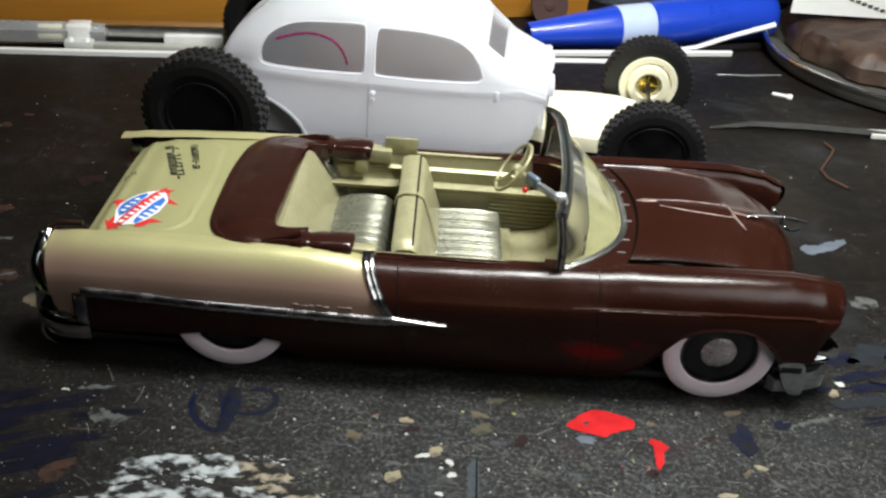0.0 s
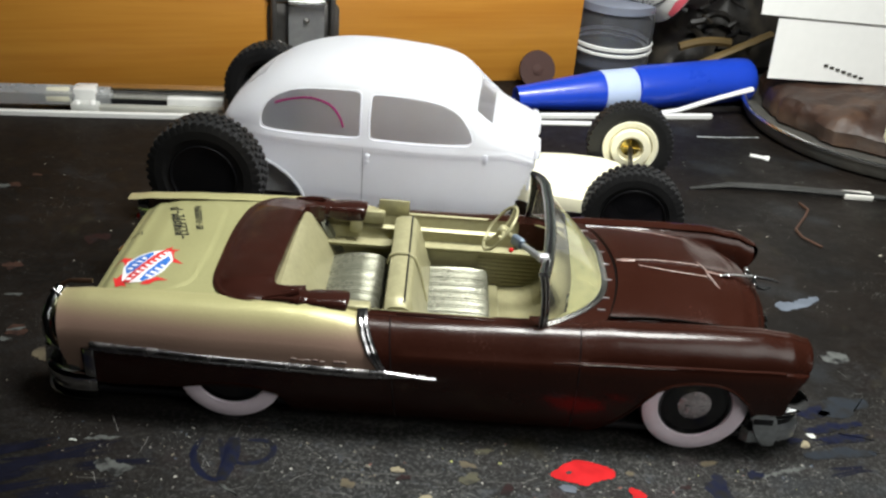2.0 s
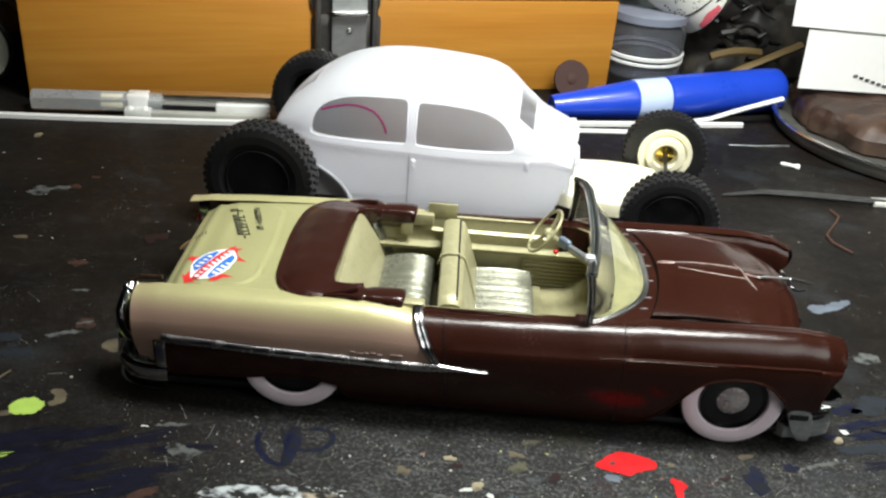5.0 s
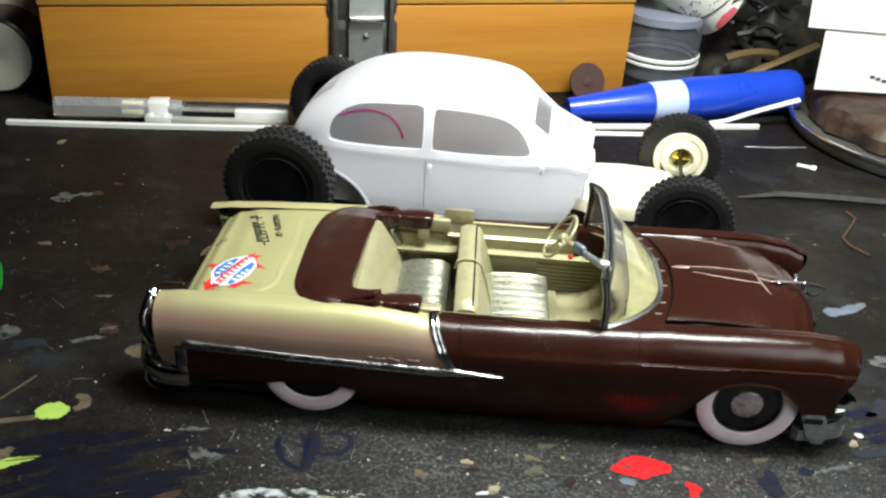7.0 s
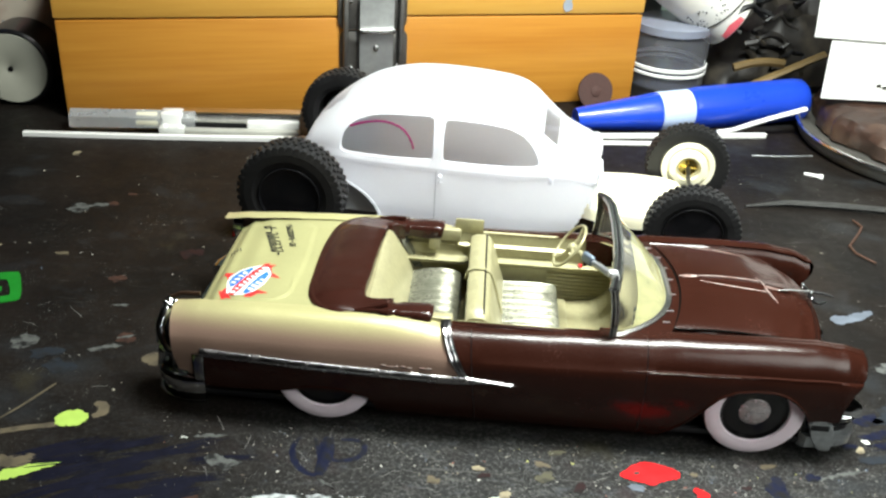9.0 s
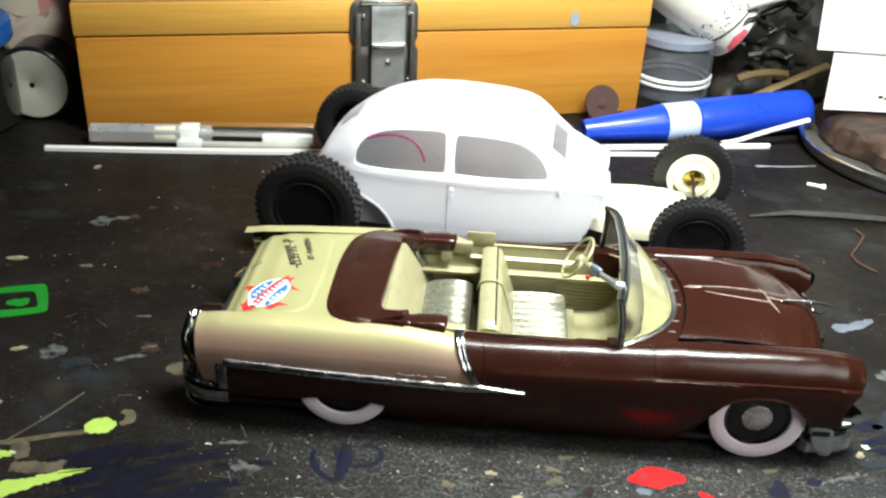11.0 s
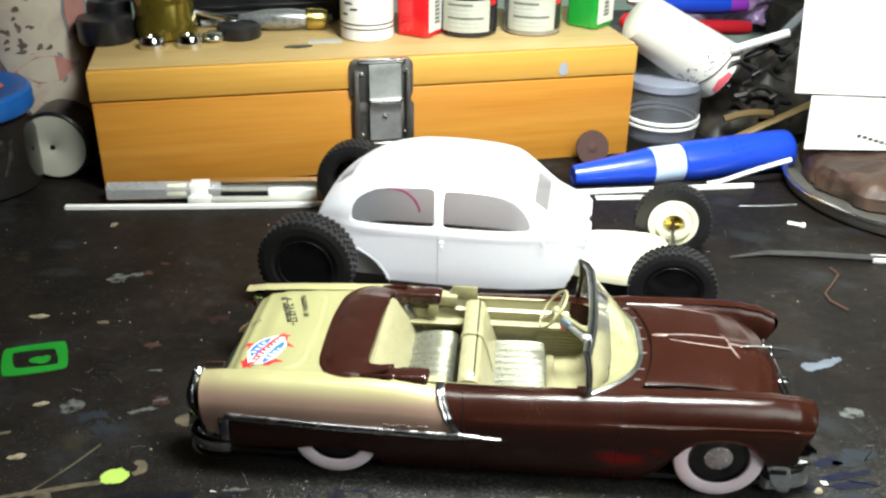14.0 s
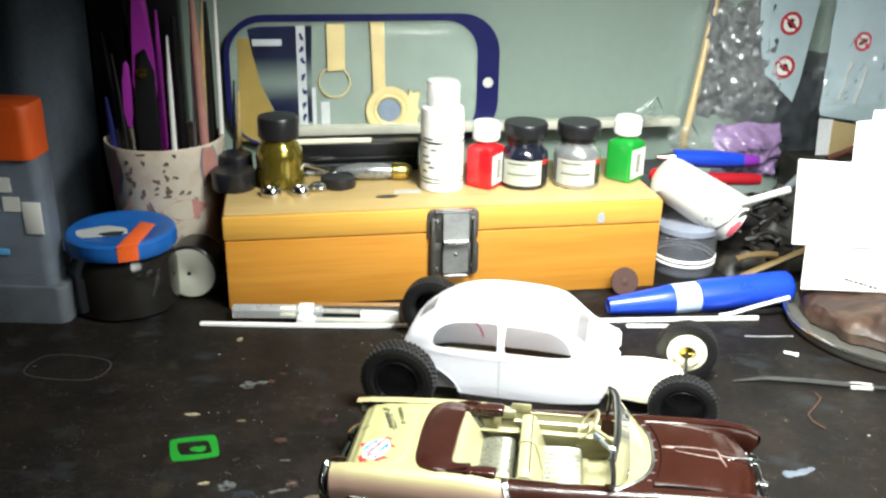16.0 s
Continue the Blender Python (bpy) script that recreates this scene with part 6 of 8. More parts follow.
# black block added for the dark gap, and rods across the box's back
bm = bmesh.new()
block(bm, 0, 112, 0, 13, 0, 21, 1.2)
block(bm, 4, 108, -1.2, 0.2, 8, 11, 0.3)
solo("black_gap_block", bm, black_plastic, *at_box(22, 81, TOP), BOX_TURN, "black plastic tray lying along the back of the box", "tray")
for u0, u1, v, zz, r, mm, lab in ((46, 100, 84, TOP + 22.2, 2.0, cream, "cream plastic strip lying along the back"), (54, 128, 76, TOP + 2.4, 2.4, dull_chrome, "dull metal rod lying along the back"),
                                  (50, 118, 77, TOP + 6.6, 1.8, black_plastic, "black plastic rod lying along the back")):
    bm = bmesh.new()
    tube(bm, [(0, 0, 0), ((u1 - u0) * 0.5, 0, 0.2), (u1 - u0, 0, 0)], r, 8)
    solo("modelling_rod", bm, mm, *at_box(u0, v, zz), BOX_TURN, lab, "rod", "rods behind the bottles")
# pale shelf lip on the wall behind the box
bm = bmesh.new()
block(bm, 0, 320, 0, 13, 0, 6, 0.8)
x, y, z = at_box(30, 127.5, 78)
solo("trim", bm, mat("pale_trim", (0.62, 0.62, 0.52), 0.5, 0, 0.08, 200, 0.05), x, y, z, BOX_TURN, "pale trim strip along the wall", "trim", kind="structure")

# ---------------------------------------------------------------- in front of the box
white_rod = mat("white_rod", (0.80, 0.80, 0.78), 0.35, 0, 0.04, 300, 0.03)
bm = bmesh.new()
way = [(-226 + 346.5 * q, spline([(-226, 144.6), (-165, 152.2), (-105, 161.4), (-40, 175.0), (25, 190.4), (120.5, 210)], -226 + 346.5 * q)) for q in np.linspace(0, 1, 40)]
grid(bm, [[(x + 226, y - 144.6 + o, z) for o, z in ((-1.3, 0.2), (-1.3, 2.0), (-0.9, 2.3), (0.9, 2.3), (1.3, 2.0), (1.3, 0.2), (0.9, 0.0), (-0.9, 0.0))] for x, y in way], closed=True, caps=True)
solo("styrene_strip", bm, white_rod, -226, 144.6, 0, 0, "long thin white plastic strip on the bench", "strip")
bm = bmesh.new()
block(bm, 0, 30, -2.0, 2.0, 0, 0.8, 0.2)
solo("styrene_offcut", bm, white_rod, 36, 186, 0.0, 9, "short flat white plastic offcut", "strip")
bm = bmesh.new()
tube(bm, [(0, 0, 1.3), (8, 1.6, 2.4), (18, 2.2, 6.5), (26, 2.6, 9.6), (43, 6.0, 14.5)], [1.4, 1.5, 1.6, 1.6, 1.7], 8, flat=0.7)
solo("bent_strip", bm, white_rod, 96, 209.5, 0, 0, "bent white plastic strip leaning on the marker", "strip")
# craft knife with its cap
kn = thing("craft_knife", -209, 157, 0, 8.5, "silver craft knife in a clear cap in front of the box", "knife")
frosted = mat("frosted_clear", (0.74, 0.76, 0.78), 0.25, 0, 0.08, 300, 0.05, trans=0.72, ior=1.15)
bm = bmesh.new()
lathe(bm, [(0.05, -0.5), (4.8, 0), (5.0, 1), (4.9, 40), (4.6, 44), (4.5, 56)], 6, pose(0, 0, 5.0, 0, 90, 0))
part("knife_cap", bm, frosted, kn, "frosted clear cap")
bm = bmesh.new()
lathe(bm, [(0.05, 6), (0.4, 8), (0.9, 20), (2.6, 24), (3.0, 28), (3.0, 42)], 20, pose(0, 0, 5.0, 0, 90, 0))
part("knife_blade", bm, dull_chrome, kn, "dull steel blade and chuck inside the cap")
bm = bmesh.new()
lathe(bm, [(4.0, 29), (4.4, 30), (4.4, 39), (3.9, 40), (0.05, 40)], 24, pose(0, 0, 5.0, 0, 90, 0))
part("collar", bm, mat("cream_collar", (0.62, 0.60, 0.48), 0.4, 0, 0.08, 300, 0.05), kn, "cream collar under the cap")
bm = bmesh.new()
block(bm, 40.5, 50.5, -4.2, 4.6, 0.6, 9.6, 1.2)
part("end_block", bm, white_gloss, kn, "white end block of the handle")
bm = bmesh.new()
grid(bm, [[(x, y0 - 1.0, z0), (x, y0 - 1.0, 8.4), (x, y0 + 0.4, 9.4), (x, 4.4, 9.6), (x, 5.2, 8.8), (x, 5.2, z0)] for x, y0, z0 in ((50.4, 0.0, 4.0), (53, -0.4, 4.0), (80, -0.8, 3.6), (104, -1.4, 3.2))], closed=True, caps=True)
part("knife_handle", bm, bright_steel, kn, "bright aluminium handle")
bm = bmesh.new()
block(bm, 51, 80, -2.4, 4.0, 0.6, 4.6, 0.4)
part("handle_slot", bm, black_plastic, kn, "dark slot under the handle")
bm = bmesh.new()
block(bm, 79.5, 103.5, -4.6, 3.6, 0.4, 6.4, 0.9)
part("handle_foot", bm, white_gloss, kn, "white foot under the handle")
kn2 = thing("plastic_rule", -168.5, 157.6, 0, 7.2, "flat pale grey plastic rule lying before the knife", "rule")
bm = bmesh.new()
block(bm, 11.4, 64, -2.2, 2.0, 0, 3.4, 0.6)
part("rule_bar", bm, mat("pale_grey_plastic", (0.42, 0.42, 0.38), 0.35, 0, 0.1, 250, 0.06), kn2)
bm = bmesh.new()
block(bm, 0, 11.6, -2.6, 2.4, 0, 4.4, 0.8)
end = part("rule_end", bm, mat("worn_white_plastic", (0.62, 0.63, 0.60), 0.35, 0, 0.15, 300, 0.1), kn2, "white end piece")
for xx in (2.8, 9.0):
    bm = bmesh.new()
    lathe(bm, [(1.5, 0), (1.4, 0.7), (0.9, 1.1), (0.05, 1.2)], 14, pose(xx, -1.2, 4.2, 35, 0, 0))
    part("nub", bm, white_gloss, end, "small round nub")
# brown grinding disc
dk = thing("grinding_disc", *at_box(260.5, -15, 0), BOX_TURN, "small brown abrasive disc leaning on the wooden box", "disc")
tan = mat("reddish_abrasive", (0.060, 0.028, 0.023), 0.75, 0, 0.25, 900, 0.4)
bm = bmesh.new()
lathe(bm, [(1.6, -0.8), (9.4, -0.8), (9.6, 0), (9.4, 0.8), (1.6, 0.8), (1.6, -0.8)], 36, pose(0, 4.0, 9.5, 70, 0, 0), caps=False)
part("disc", bm, tan, dk)
bm = bmesh.new()
lathe(bm, [(0.05, 0.6), (2.2, 0.7), (2.6, 1.3), (1.2, 1.6), (0.05, 1.7)], 16, pose(0, 4.0, 9.5, 70, 0, 0))
part("disc_hub", bm, tan, dk)
# blue marker
mk = thing("blue_marker", 24.6, 202.5, 0, 17.4, "fat blue marker pen with a pale band lying on the bench", "marker")
blue = mat("marker_blue", (0.012, 0.055, 0.50), 0.30, 0, 0.06, 300, 0.03, coat=0.2)
band = mat("marker_band", (0.48, 0.58, 0.80), 0.40, 0, 0.05, 300, 0.03)
ax = pose(0, 0, 5.4, 0, 87.2, 0)
bm = bmesh.new()
lathe(bm, [(0.05, 0.6), (3.4, 0.6), (3.6, 0), (5.2, 0), (5.5, 1.2), (9.2, 37), (9.8, 41), (9.8, 43)], 32, ax)
part("marker_cap", bm, blue, mk, "blue tapered cap")
bm = bmesh.new()
lathe(bm, [(9.4, 42.8), (10.0, 43.2), (10.1, 60), (9.4, 60.6)], 32, ax, caps=False)
part("marker_band", bm, band, mk, "pale blue band")
bm = bmesh.new()
lathe(bm, [(9.6, 60.4), (10.4, 61.2), (10.9, 66), (11.0, 120), (10.6, 123.5), (9.6, 124.6), (0.05, 124.8)], 32, ax)
part("marker_barrel", bm, blue, mk, "blue barrel")
# file
fl = thing("needle_file", 92, 125.5, 0, 0, "thin grey steel needle file lying on the bench", "file")
bm = bmesh.new()
tube(bm, [(0, 0, 0.6), (18, 4.6, 1.4), (40, 4.4, 1.8), (66, 3.4, 1.8), (80, 3.0, 1.6), (140, 3.2, 1.6)], [0.5, 1.6, 1.8, 1.7, 1.2, 1.2], 8, flat=0.8)
part("file_blade", bm, mat("file_steel", (0.06, 0.06, 0.058), 0.5, 0.6, 0.3, 300, 0.15), fl)
bm = bmesh.new()
block(bm, 64, 76, 1.6, 6.4, 0, 2.4, 0.4)
part("file_tag", bm, label_white, fl)

# ---------------------------------------------------------------- right-hand side of the bench
dish = thing("metal_dish", 206, 211, 0, 0, "round brushed-metal dish holding a dark brown slab", "dish")
dish_metal = mat("brushed_dish", (0.45, 0.44, 0.40), 0.35, 0.85, 0.12, 200, 0.08)
bm = bmesh.new()
lathe(bm, [(0.05, 0.2), (64, 0.2), (67, 1.2), (68.6, 4.0), (69.4, 7.6), (68.6, 8.2), (67.4, 7.4), (66, 4.0), (63, 2.6), (0.05, 2.4)], 96)
part("dish_plate", bm, dish_metal, dish)
bm = bmesh.new()
tube(bm, [(69.2 * math.cos(a), 69.2 * math.sin(a), 7.6) for a in np.linspace(0, 2 * math.pi, 97)], 0.9, 8, caps=False)
part("dish_rim", bm, bright_steel, dish, "rolled bright rim")
slab_brown = mat("dark_brown_slab", (0.034, 0.016, 0.010), 0.5, 0, 0.5, 220, 0.9, second=(0.075, 0.038, 0.020), mix=0.7, patch=80)
bm = bmesh.new()
rows = []
outline = []
for k in range(160):
    a = 2 * math.pi * k / 160
    c, sn = math.cos(a), math.sin(a)
    chip = math.floor(6 * (0.5 + 0.5 * noise.noise(Vector((c * 5, sn * 5, 8))))) / 6
    r = 55 + 5.0 * chip + 2.5 * noise.noise(Vector((c * 3, sn * 3, 4))) + 1.6 * noise.noise(Vector((c * 16, sn * 16, 1)))
    outline.append((r, a))
for z, k in ((2.4, 0.95), (4, 0.99), (8, 1.0), (11, 1.005), (13.5, 0.985), (15.4, 0.95), (16.6, 0.88), (17.4, 0.75), (17.8, 0.55), (18.0, 0.3), (18.2, 0.02)):
    row = []
    for r, a in outline:
        px, py = r * k * math.cos(a), r * k * math.sin(a)
        dz = (2.4 * noise.noise(Vector((px * 0.07, py * 0.07, 0))) + 1.6 * noise.noise(Vector((px * 0.22, py * 0.22, 3)))) * min(1, max(0, (z - 8) / 6))
        dr = 1 + 0.02 * noise.noise(Vector((px * 0.12, py * 0.12, z * 0.3)))
        row.append((px * dr, py * dr, z + dz))
    rows.append(row)
grid(bm, rows, closed=True, caps=True)
solo("brown_slab", bm, slab_brown, 206, 222, 0, 0, "rough dark brown slab lying in the metal dish", "slab")
bm = bmesh.new()
block(bm, -6, 6, -4, 4, 0, 16, 1.0)
solo("cream_block", bm, cream, 192, 168, 10, 12, "small cream block standing against the brown slab", "block")

paper = mat("white_paper", (0.84, 0.84, 0.82), 0.7, 0, 0.03, 200, 0.04)
TURN_P = math.degrees(math.atan2(0.12, 1.0))


def sheet(name, pts, dy, label, group=""):
    """Upright sheet facing the bench: (along, up) outline."""
    bm = bmesh.new()
    prism(bm, pts, -0.2, 0.2, pose(0, 0, 0, 90, 0, 0))
    return solo(name, bm, paper, 145, 216 + dy, 20.2, TURN_P, label, "paper", "white papers", rx=-6)


sheet("paper_sheet", [(0, 0), (66, -1.5), (66, 29), (0, 28.6)], 1.0, "white paper sheet standing on the brown slab", "p")
sheet("paper_sheet", [(-9.4, 30), (70, 27), (70, 80), (22, 82.4), (-11.4, 84.0)], 0.0, "larger white paper sheet standing in front of the clutter", "p")
sheet("paper_sheet", [(22, 80), (70, 78), (70, 116), (31, 114), (30.6, 108), (21.4, 107)], 2.0, "upper white paper sheet with a stepped corner", "p")
bm = bmesh.new()
for k in range(7):
    block(bm, 27 + k * 3.2, 29.2 + k * 3.2, -0.45, -0.25, 6.8 - k * 0.9, 7.8 - k * 0.9, 0, 1)
solo("print_line", bm, ink, 145, 216.6, 20.2, TURN_P, "faint line of unreadable print on the paper", "print", rx=-6)

# glass jar and the toppled pot on it
x, y, z = at_box(318, 26)
jar = thing("glass_jar", x, y, 0, BOX_TURN, "clear jar with white rings and dark contents beside the box", "jar")
jar_glass = mat("jar_clear", (0.80, 0.82, 0.88), 0.05, 0, 0.05, 60, 0.03, trans=0.96, ior=1.32)
bm = bmesh.new()
lathe(bm, [(0.05, 0), (20, 0), (21.6, 1.2), (21.6, 28), (20.4, 31), (19.4, 31), (20.4, 27.5), (20.4, 2), (0.05, 1.6)], 44)
g = part("jar_wall", bm, jar_glass, jar)
g.visible_shadow = False
for zz, hh in ((9.0, 1.7), (12.0, 2.2)):
    bm = bmesh.new()
    lathe(bm, [(21.5, zz), (22.3, zz + 0.3), (22.3, zz + hh - 0.3), (21.5, zz + hh)], 44, None, caps=False)
    part("jar_ring", bm, white_gloss, jar, "white ring round the jar")
bm = bmesh.new()
lathe(bm, [(0.05, 1.8), (20.0, 1.8), (20.0, 7.4), (12, 8.0), (0.05, 8.2)], 36)
part("jar_contents", bm, black_glass, jar, "dark contents")
bm = bmesh.new()
lathe(bm, [(0.05, 31), (19.5, 31), (21.8, 31.6), (21.8, 35.5), (19.5, 36.4), (0.05, 36.6)], 40)
part("jar_lid", bm, mat("pale_lilac_lid", (0.50, 0.54, 0.66), 0.22, 0, 0.1, 120, 0.03, trans=0.6), jar, "pale lilac translucent lid")

pot = thing("paint_pot", *at_box(324, 24, 54.5), BOX_TURN, "white paint pot with a dotted label lying on the jar", "pot")
ax = pose(0, 0, 0, 0, 121, -8)
bm = bmesh.new()
lathe(bm, [(0.05, -34), (10.5, -34), (14, -32), (15.4, -26), (16.2, -10), (17.2, 10), (18.1, 28), (17.5, 29), (16.4, 14)], 44, ax)
part("pot_body", bm, mat("pot_cream", (0.78, 0.75, 0.67), 0.35, 0, 0.06, 200, 0.03, coat=0.3), pot, "glossy cream pot body")


def pot_strip(a0, a1, h0, h1, lift, n=16):
    """Piece of the pot's skin between two angles; h0 and h1 slope with the angle."""
    rows = []
    for k in range(n + 1):
        a = a0 + (a1 - a0) * k / n
        lo, hi = h0(a), h1(a)
        rows.append([ax @ Vector(((16.7 + 0.05 * h + lift) * math.cos(a), (16.7 + 0.05 * h + lift) * math.sin(a), h)) for h in np.linspace(lo, hi, 5)])
    return rows


seam = lambda a: 13.5 + 12.0 * (-a - 0.2) / 2.6
bm = bmesh.new()
grid(bm, pot_strip(-2.9, -0.1, lambda a: seam(a) - 13, lambda a: 28.4, 0.06))
lb = part("pot_label", bm, label_white, pot, "white label")
rnd = random.Random(5)
bm = bmesh.new()
for k in range(40):
    a = rnd.uniform(-2.3, -0.6)
    h = seam(a) - rnd.uniform(1.5, 12)
    p = ax @ Vector(((16.8 + 0.05 * h) * math.cos(a), (16.8 + 0.05 * h) * math.sin(a), h))
    r = rnd.uniform(0.3, 0.6)
    lathe(bm, [(0.05, -0.15), (r, -0.1), (r, 0.25), (0.05, 0.3)], 6, Matrix.Translation(p) @ pose(0, 0, 0, 90, 0, 0))
part("label_dots", bm, ink, lb, "black dots")["kind"] = "stuff"
bm = bmesh.new()
tube(bm, [ax @ Vector(((16.95 + 0.05 * seam(a)) * math.cos(a), (16.95 + 0.05 * seam(a)) * math.sin(a), seam(a))) for a in np.linspace(-2.8, -0.2, 14)], 0.45, 6)
part("label_line", bm, ink, lb, "thin black line")
bm = bmesh.new()
grid(bm, pot_strip(-1.75, -0.95, lambda a: 23.5 + 5 * abs(a + 1.35), lambda a: 28.2, 0.16, 10))
part("label_patch", bm, mat("rose_red", (0.72, 0.12, 0.15), 0.5), pot, "rose red patch")
bm = bmesh.new()
grid(bm, pot_strip(-0.7, -0.35, lambda a: 17, lambda a: 21, 0.16, 6))
part("label_patch", bm, red_paint, pot, "red patch")
bm = bmesh.new()
lathe(bm, [(0.05, 28.2), (17.2, 28.3), (17.2, 28.6), (0.05, 28.8)], 36, ax)
part("pot_mouth", bm, mat("pot_mouth_white", (0.70, 0.70, 0.70), 0.5), pot)

# pens, stick, wrapper and frame behind the bottles
pen = thing("ball_pen", *at_box(321, 70, 70), BOX_TURN, "blue ball pen lying on a pile behind the bottles", "pen")
ax2 = pose(0, 0, 0, 0, 94, 0)
bm = bmesh.new()
lathe(bm, [(0.05, -14), (1.6, -13), (4.0, -2), (4.8, 0.5)], 20, ax2)
part("pen_tip", bm, bright_steel, pen, "silver tip")
bm = bmesh.new()
lathe(bm, [(4.8, 0), (6.2, 1), (6.6, 30), (5.8, 50), (5.0, 55), (0.05, 55.6)], 20, ax2)
part("pen_barrel", bm, blue, pen, "blue barrel")
bm = bmesh.new()
lathe(bm, [(4.6, 55), (4.8, 56), (4.4, 64), (3.4, 68), (0.05, 68.4)], 20, ax2)
part("pen_end", bm, mat("violet_plastic", (0.20, 0.03, 0.34), 0.2, coat=0.4), pen, "violet end")
pen2 = thing("red_pen", *at_box(306, 62, 57.5), BOX_TURN, "red pen lying under the blue one", "pen")
bm = bmesh.new()
lathe(bm, [(0.05, -4), (4.2, 0), (4.6, 3), (4.6, 74), (4.0, 82), (0.05, 82.6)], 20, pose(0, 0, 0, 0, 93, 0))
part("pen_barrel", bm, mat("dark_red_plastic", (0.36, 0.012, 0.02), 0.3), pen2)
bm = bmesh.new()
bmesh.ops.create_uvsphere(bm, u_segments=14, v_segments=10, radius=5.6)
solo("red_ball", bm, red_glass, *at_box(303, 54, 62), 0, "round red bead beside the green bottle", "bead")
# pile of dark stuff that carries them
pile_dark = mat("dark_scrap", (0.016, 0.014, 0.012), 0.55, 0, 0.5, 120, 0.5, second=(0.055, 0.045, 0.03), mix=0.5, patch=60)
bm = bmesh.new()
rows = []
for j, v in enumerate(np.linspace(0, 1, 24)):
    row = []
    for i, u in enumerate(np.linspace(0, 1, 40)):
        h = (math.sin(math.pi * min(1, u * 1.02)) ** 0.5) * (math.sin(math.pi * min(1, 0.06 + v * 0.94)) ** 0.6) if 0 < u < 1 and 0 < v < 1 else 0
        h = max(0, h) * (46 + 16 * noise.noise(Vector((u * 5, v * 4, 2))) + 12 * noise.noise(Vector((u * 16, v * 13, 5))))
        row.append((u * 150, v * 90, max(h, 0)))
    rows.append(row)
grid(bm, rows)
solo("scrap_heap", bm, pile_dark, *at_box(344, 8, 0), BOX_TURN + 4, "dark heap of bags and scraps behind the dish", "heap", kind="stuff")


def leaning(name, a, b, r, material, label, category, bow=0.0, group="", flat=1.0):
    """Rod from a to b, both given along, behind and above the box's corner."""
    pa, pb = Vector(at_box(*a)), Vector(at_box(*b))
    bm = bmesh.new()
    tube(bm, [(pb - pa) * t + Vector((0, 0, bow * math.sin(math.pi * t))) for t in np.linspace(0, 1, 9)], r, 8, flat=flat)
    return solo(name, bm, material, *pa, 0, label, category, group)


leaning("wooden_stick", (350, 0, 3), (396, -6, 25), 3.0, mat("tan_wood", (0.22, 0.15, 0.06), 0.6), "tan wooden stick leaning in the heap", "stick", flat=0.6)
leaning("wooden_stick", (346, 2, 16), (374, -2, 19), 2.4, mat("tan_scrap", (0.13, 0.085, 0.03), 0.6), "short dark tan stick in the heap", "stick", 2)
leaning("plastic_tube", (346, 6, 56), (379, 4, 65), 2.4, white_rod, "white plastic tube sticking out of the heap", "tube")
leaning("plastic_tube", (377, 6, 64), (392, 6, 79), 2.8, mat("smoky_tube", (0.12, 0.13, 0.14), 0.2), "smoky grey tube end sticking out of the heap", "tube")
for k in range(5):
    rnd = random.Random(40 + k)
    bm = bmesh.new()
    u0, z0 = rnd.uniform(350, 400), rnd.uniform(8, 44)
    pts = [(math.cos(a) * rnd.uniform(8, 15), 2 * math.sin(a * 2), math.sin(a) * rnd.uniform(5, 9)) for a in np.linspace(0, 4.4, 12)]
    tube(bm, pts, rnd.uniform(1.0, 2.4), 6)
    solo("cable", bm, (rubber, pile_dark, rubber)[k % 3], *at_box(u0, 4 + rnd.uniform(0, 8), z0 + 8), BOX_TURN + rnd.uniform(-20, 20), "tangled dark cable in the heap", "cable", "tangled cables")

film = mat("clear_film", (0.96, 0.97, 0.98), 0.07, 0, 0.03, 60, 0.1, trans=0.97, ior=1.03, coat=0.8)


def crumpled(name, u, v, z, w, h, d, seed, label, material, amp=7.0, freq=5.0, smooth=False):
    bm = bmesh.new()
    rows = []
    for j in range(29):
        row = []
        for i in range(29):
            a, b = i / 28, j / 28
            o = amp * noise.noise(Vector((a * freq + seed, b * freq * 1.2, seed))) + amp * 0.7 * abs(noise.noise(Vector((a * freq * 2.2, b * freq * 2 + seed, 3))))
            edge = 1 + 0.10 * noise.noise(Vector((b * 6, seed, a * 2)))
            row.append((w / 2 + (a - 0.5) * w * edge, -d * math.sin(math.pi * a) * math.sin(math.pi * b) + o, b * h + 4 * noise.noise(Vector((a * 5, b, seed)))))
        rows.append(row)
    grid(bm, rows)
    bmesh.ops.triangulate(bm, faces=bm.faces[:])
    ob = solo(name, bm, material, *at_box(u, v, z), BOX_TURN, label, "bag", "plastic bags", smooth=smooth)
    if material.name != "dark_film":
        ob.visible_shadow = False
    return ob


crumpled("plastic_bag", 346, 112, 72, 62, 112, 14, 3.1, "crumpled clear plastic bag hanging on the wall", film, 5, 4, True)
crumpled("plastic_bag", 452, 112, 96, 84, 104, 8, 6.3, "clear plastic bag with bright creases over the wall cards", film, 7, 10)
crumpled("plastic_bag", 372, 106, 70, 46, 70, 12, 8.8, "crumpled clear wrapper below the dark bag", film, 8, 9)
crumpled("plastic_bag", 326, 90, 64, 40, 26, 8, 1.7, "small crumpled clear wrapper behind the pens", film, 8, 4)
crumpled("plastic_bag", 362, 90, 46, 54, 42, 14, 5.2, "violet translucent wrapper behind the pens", mat("violet_film", (0.50, 0.33, 0.62), 0.10, 0, 0.25, 60, 0.1, trans=0.55, ior=1.2, coat=0.4), 8, 3, True)
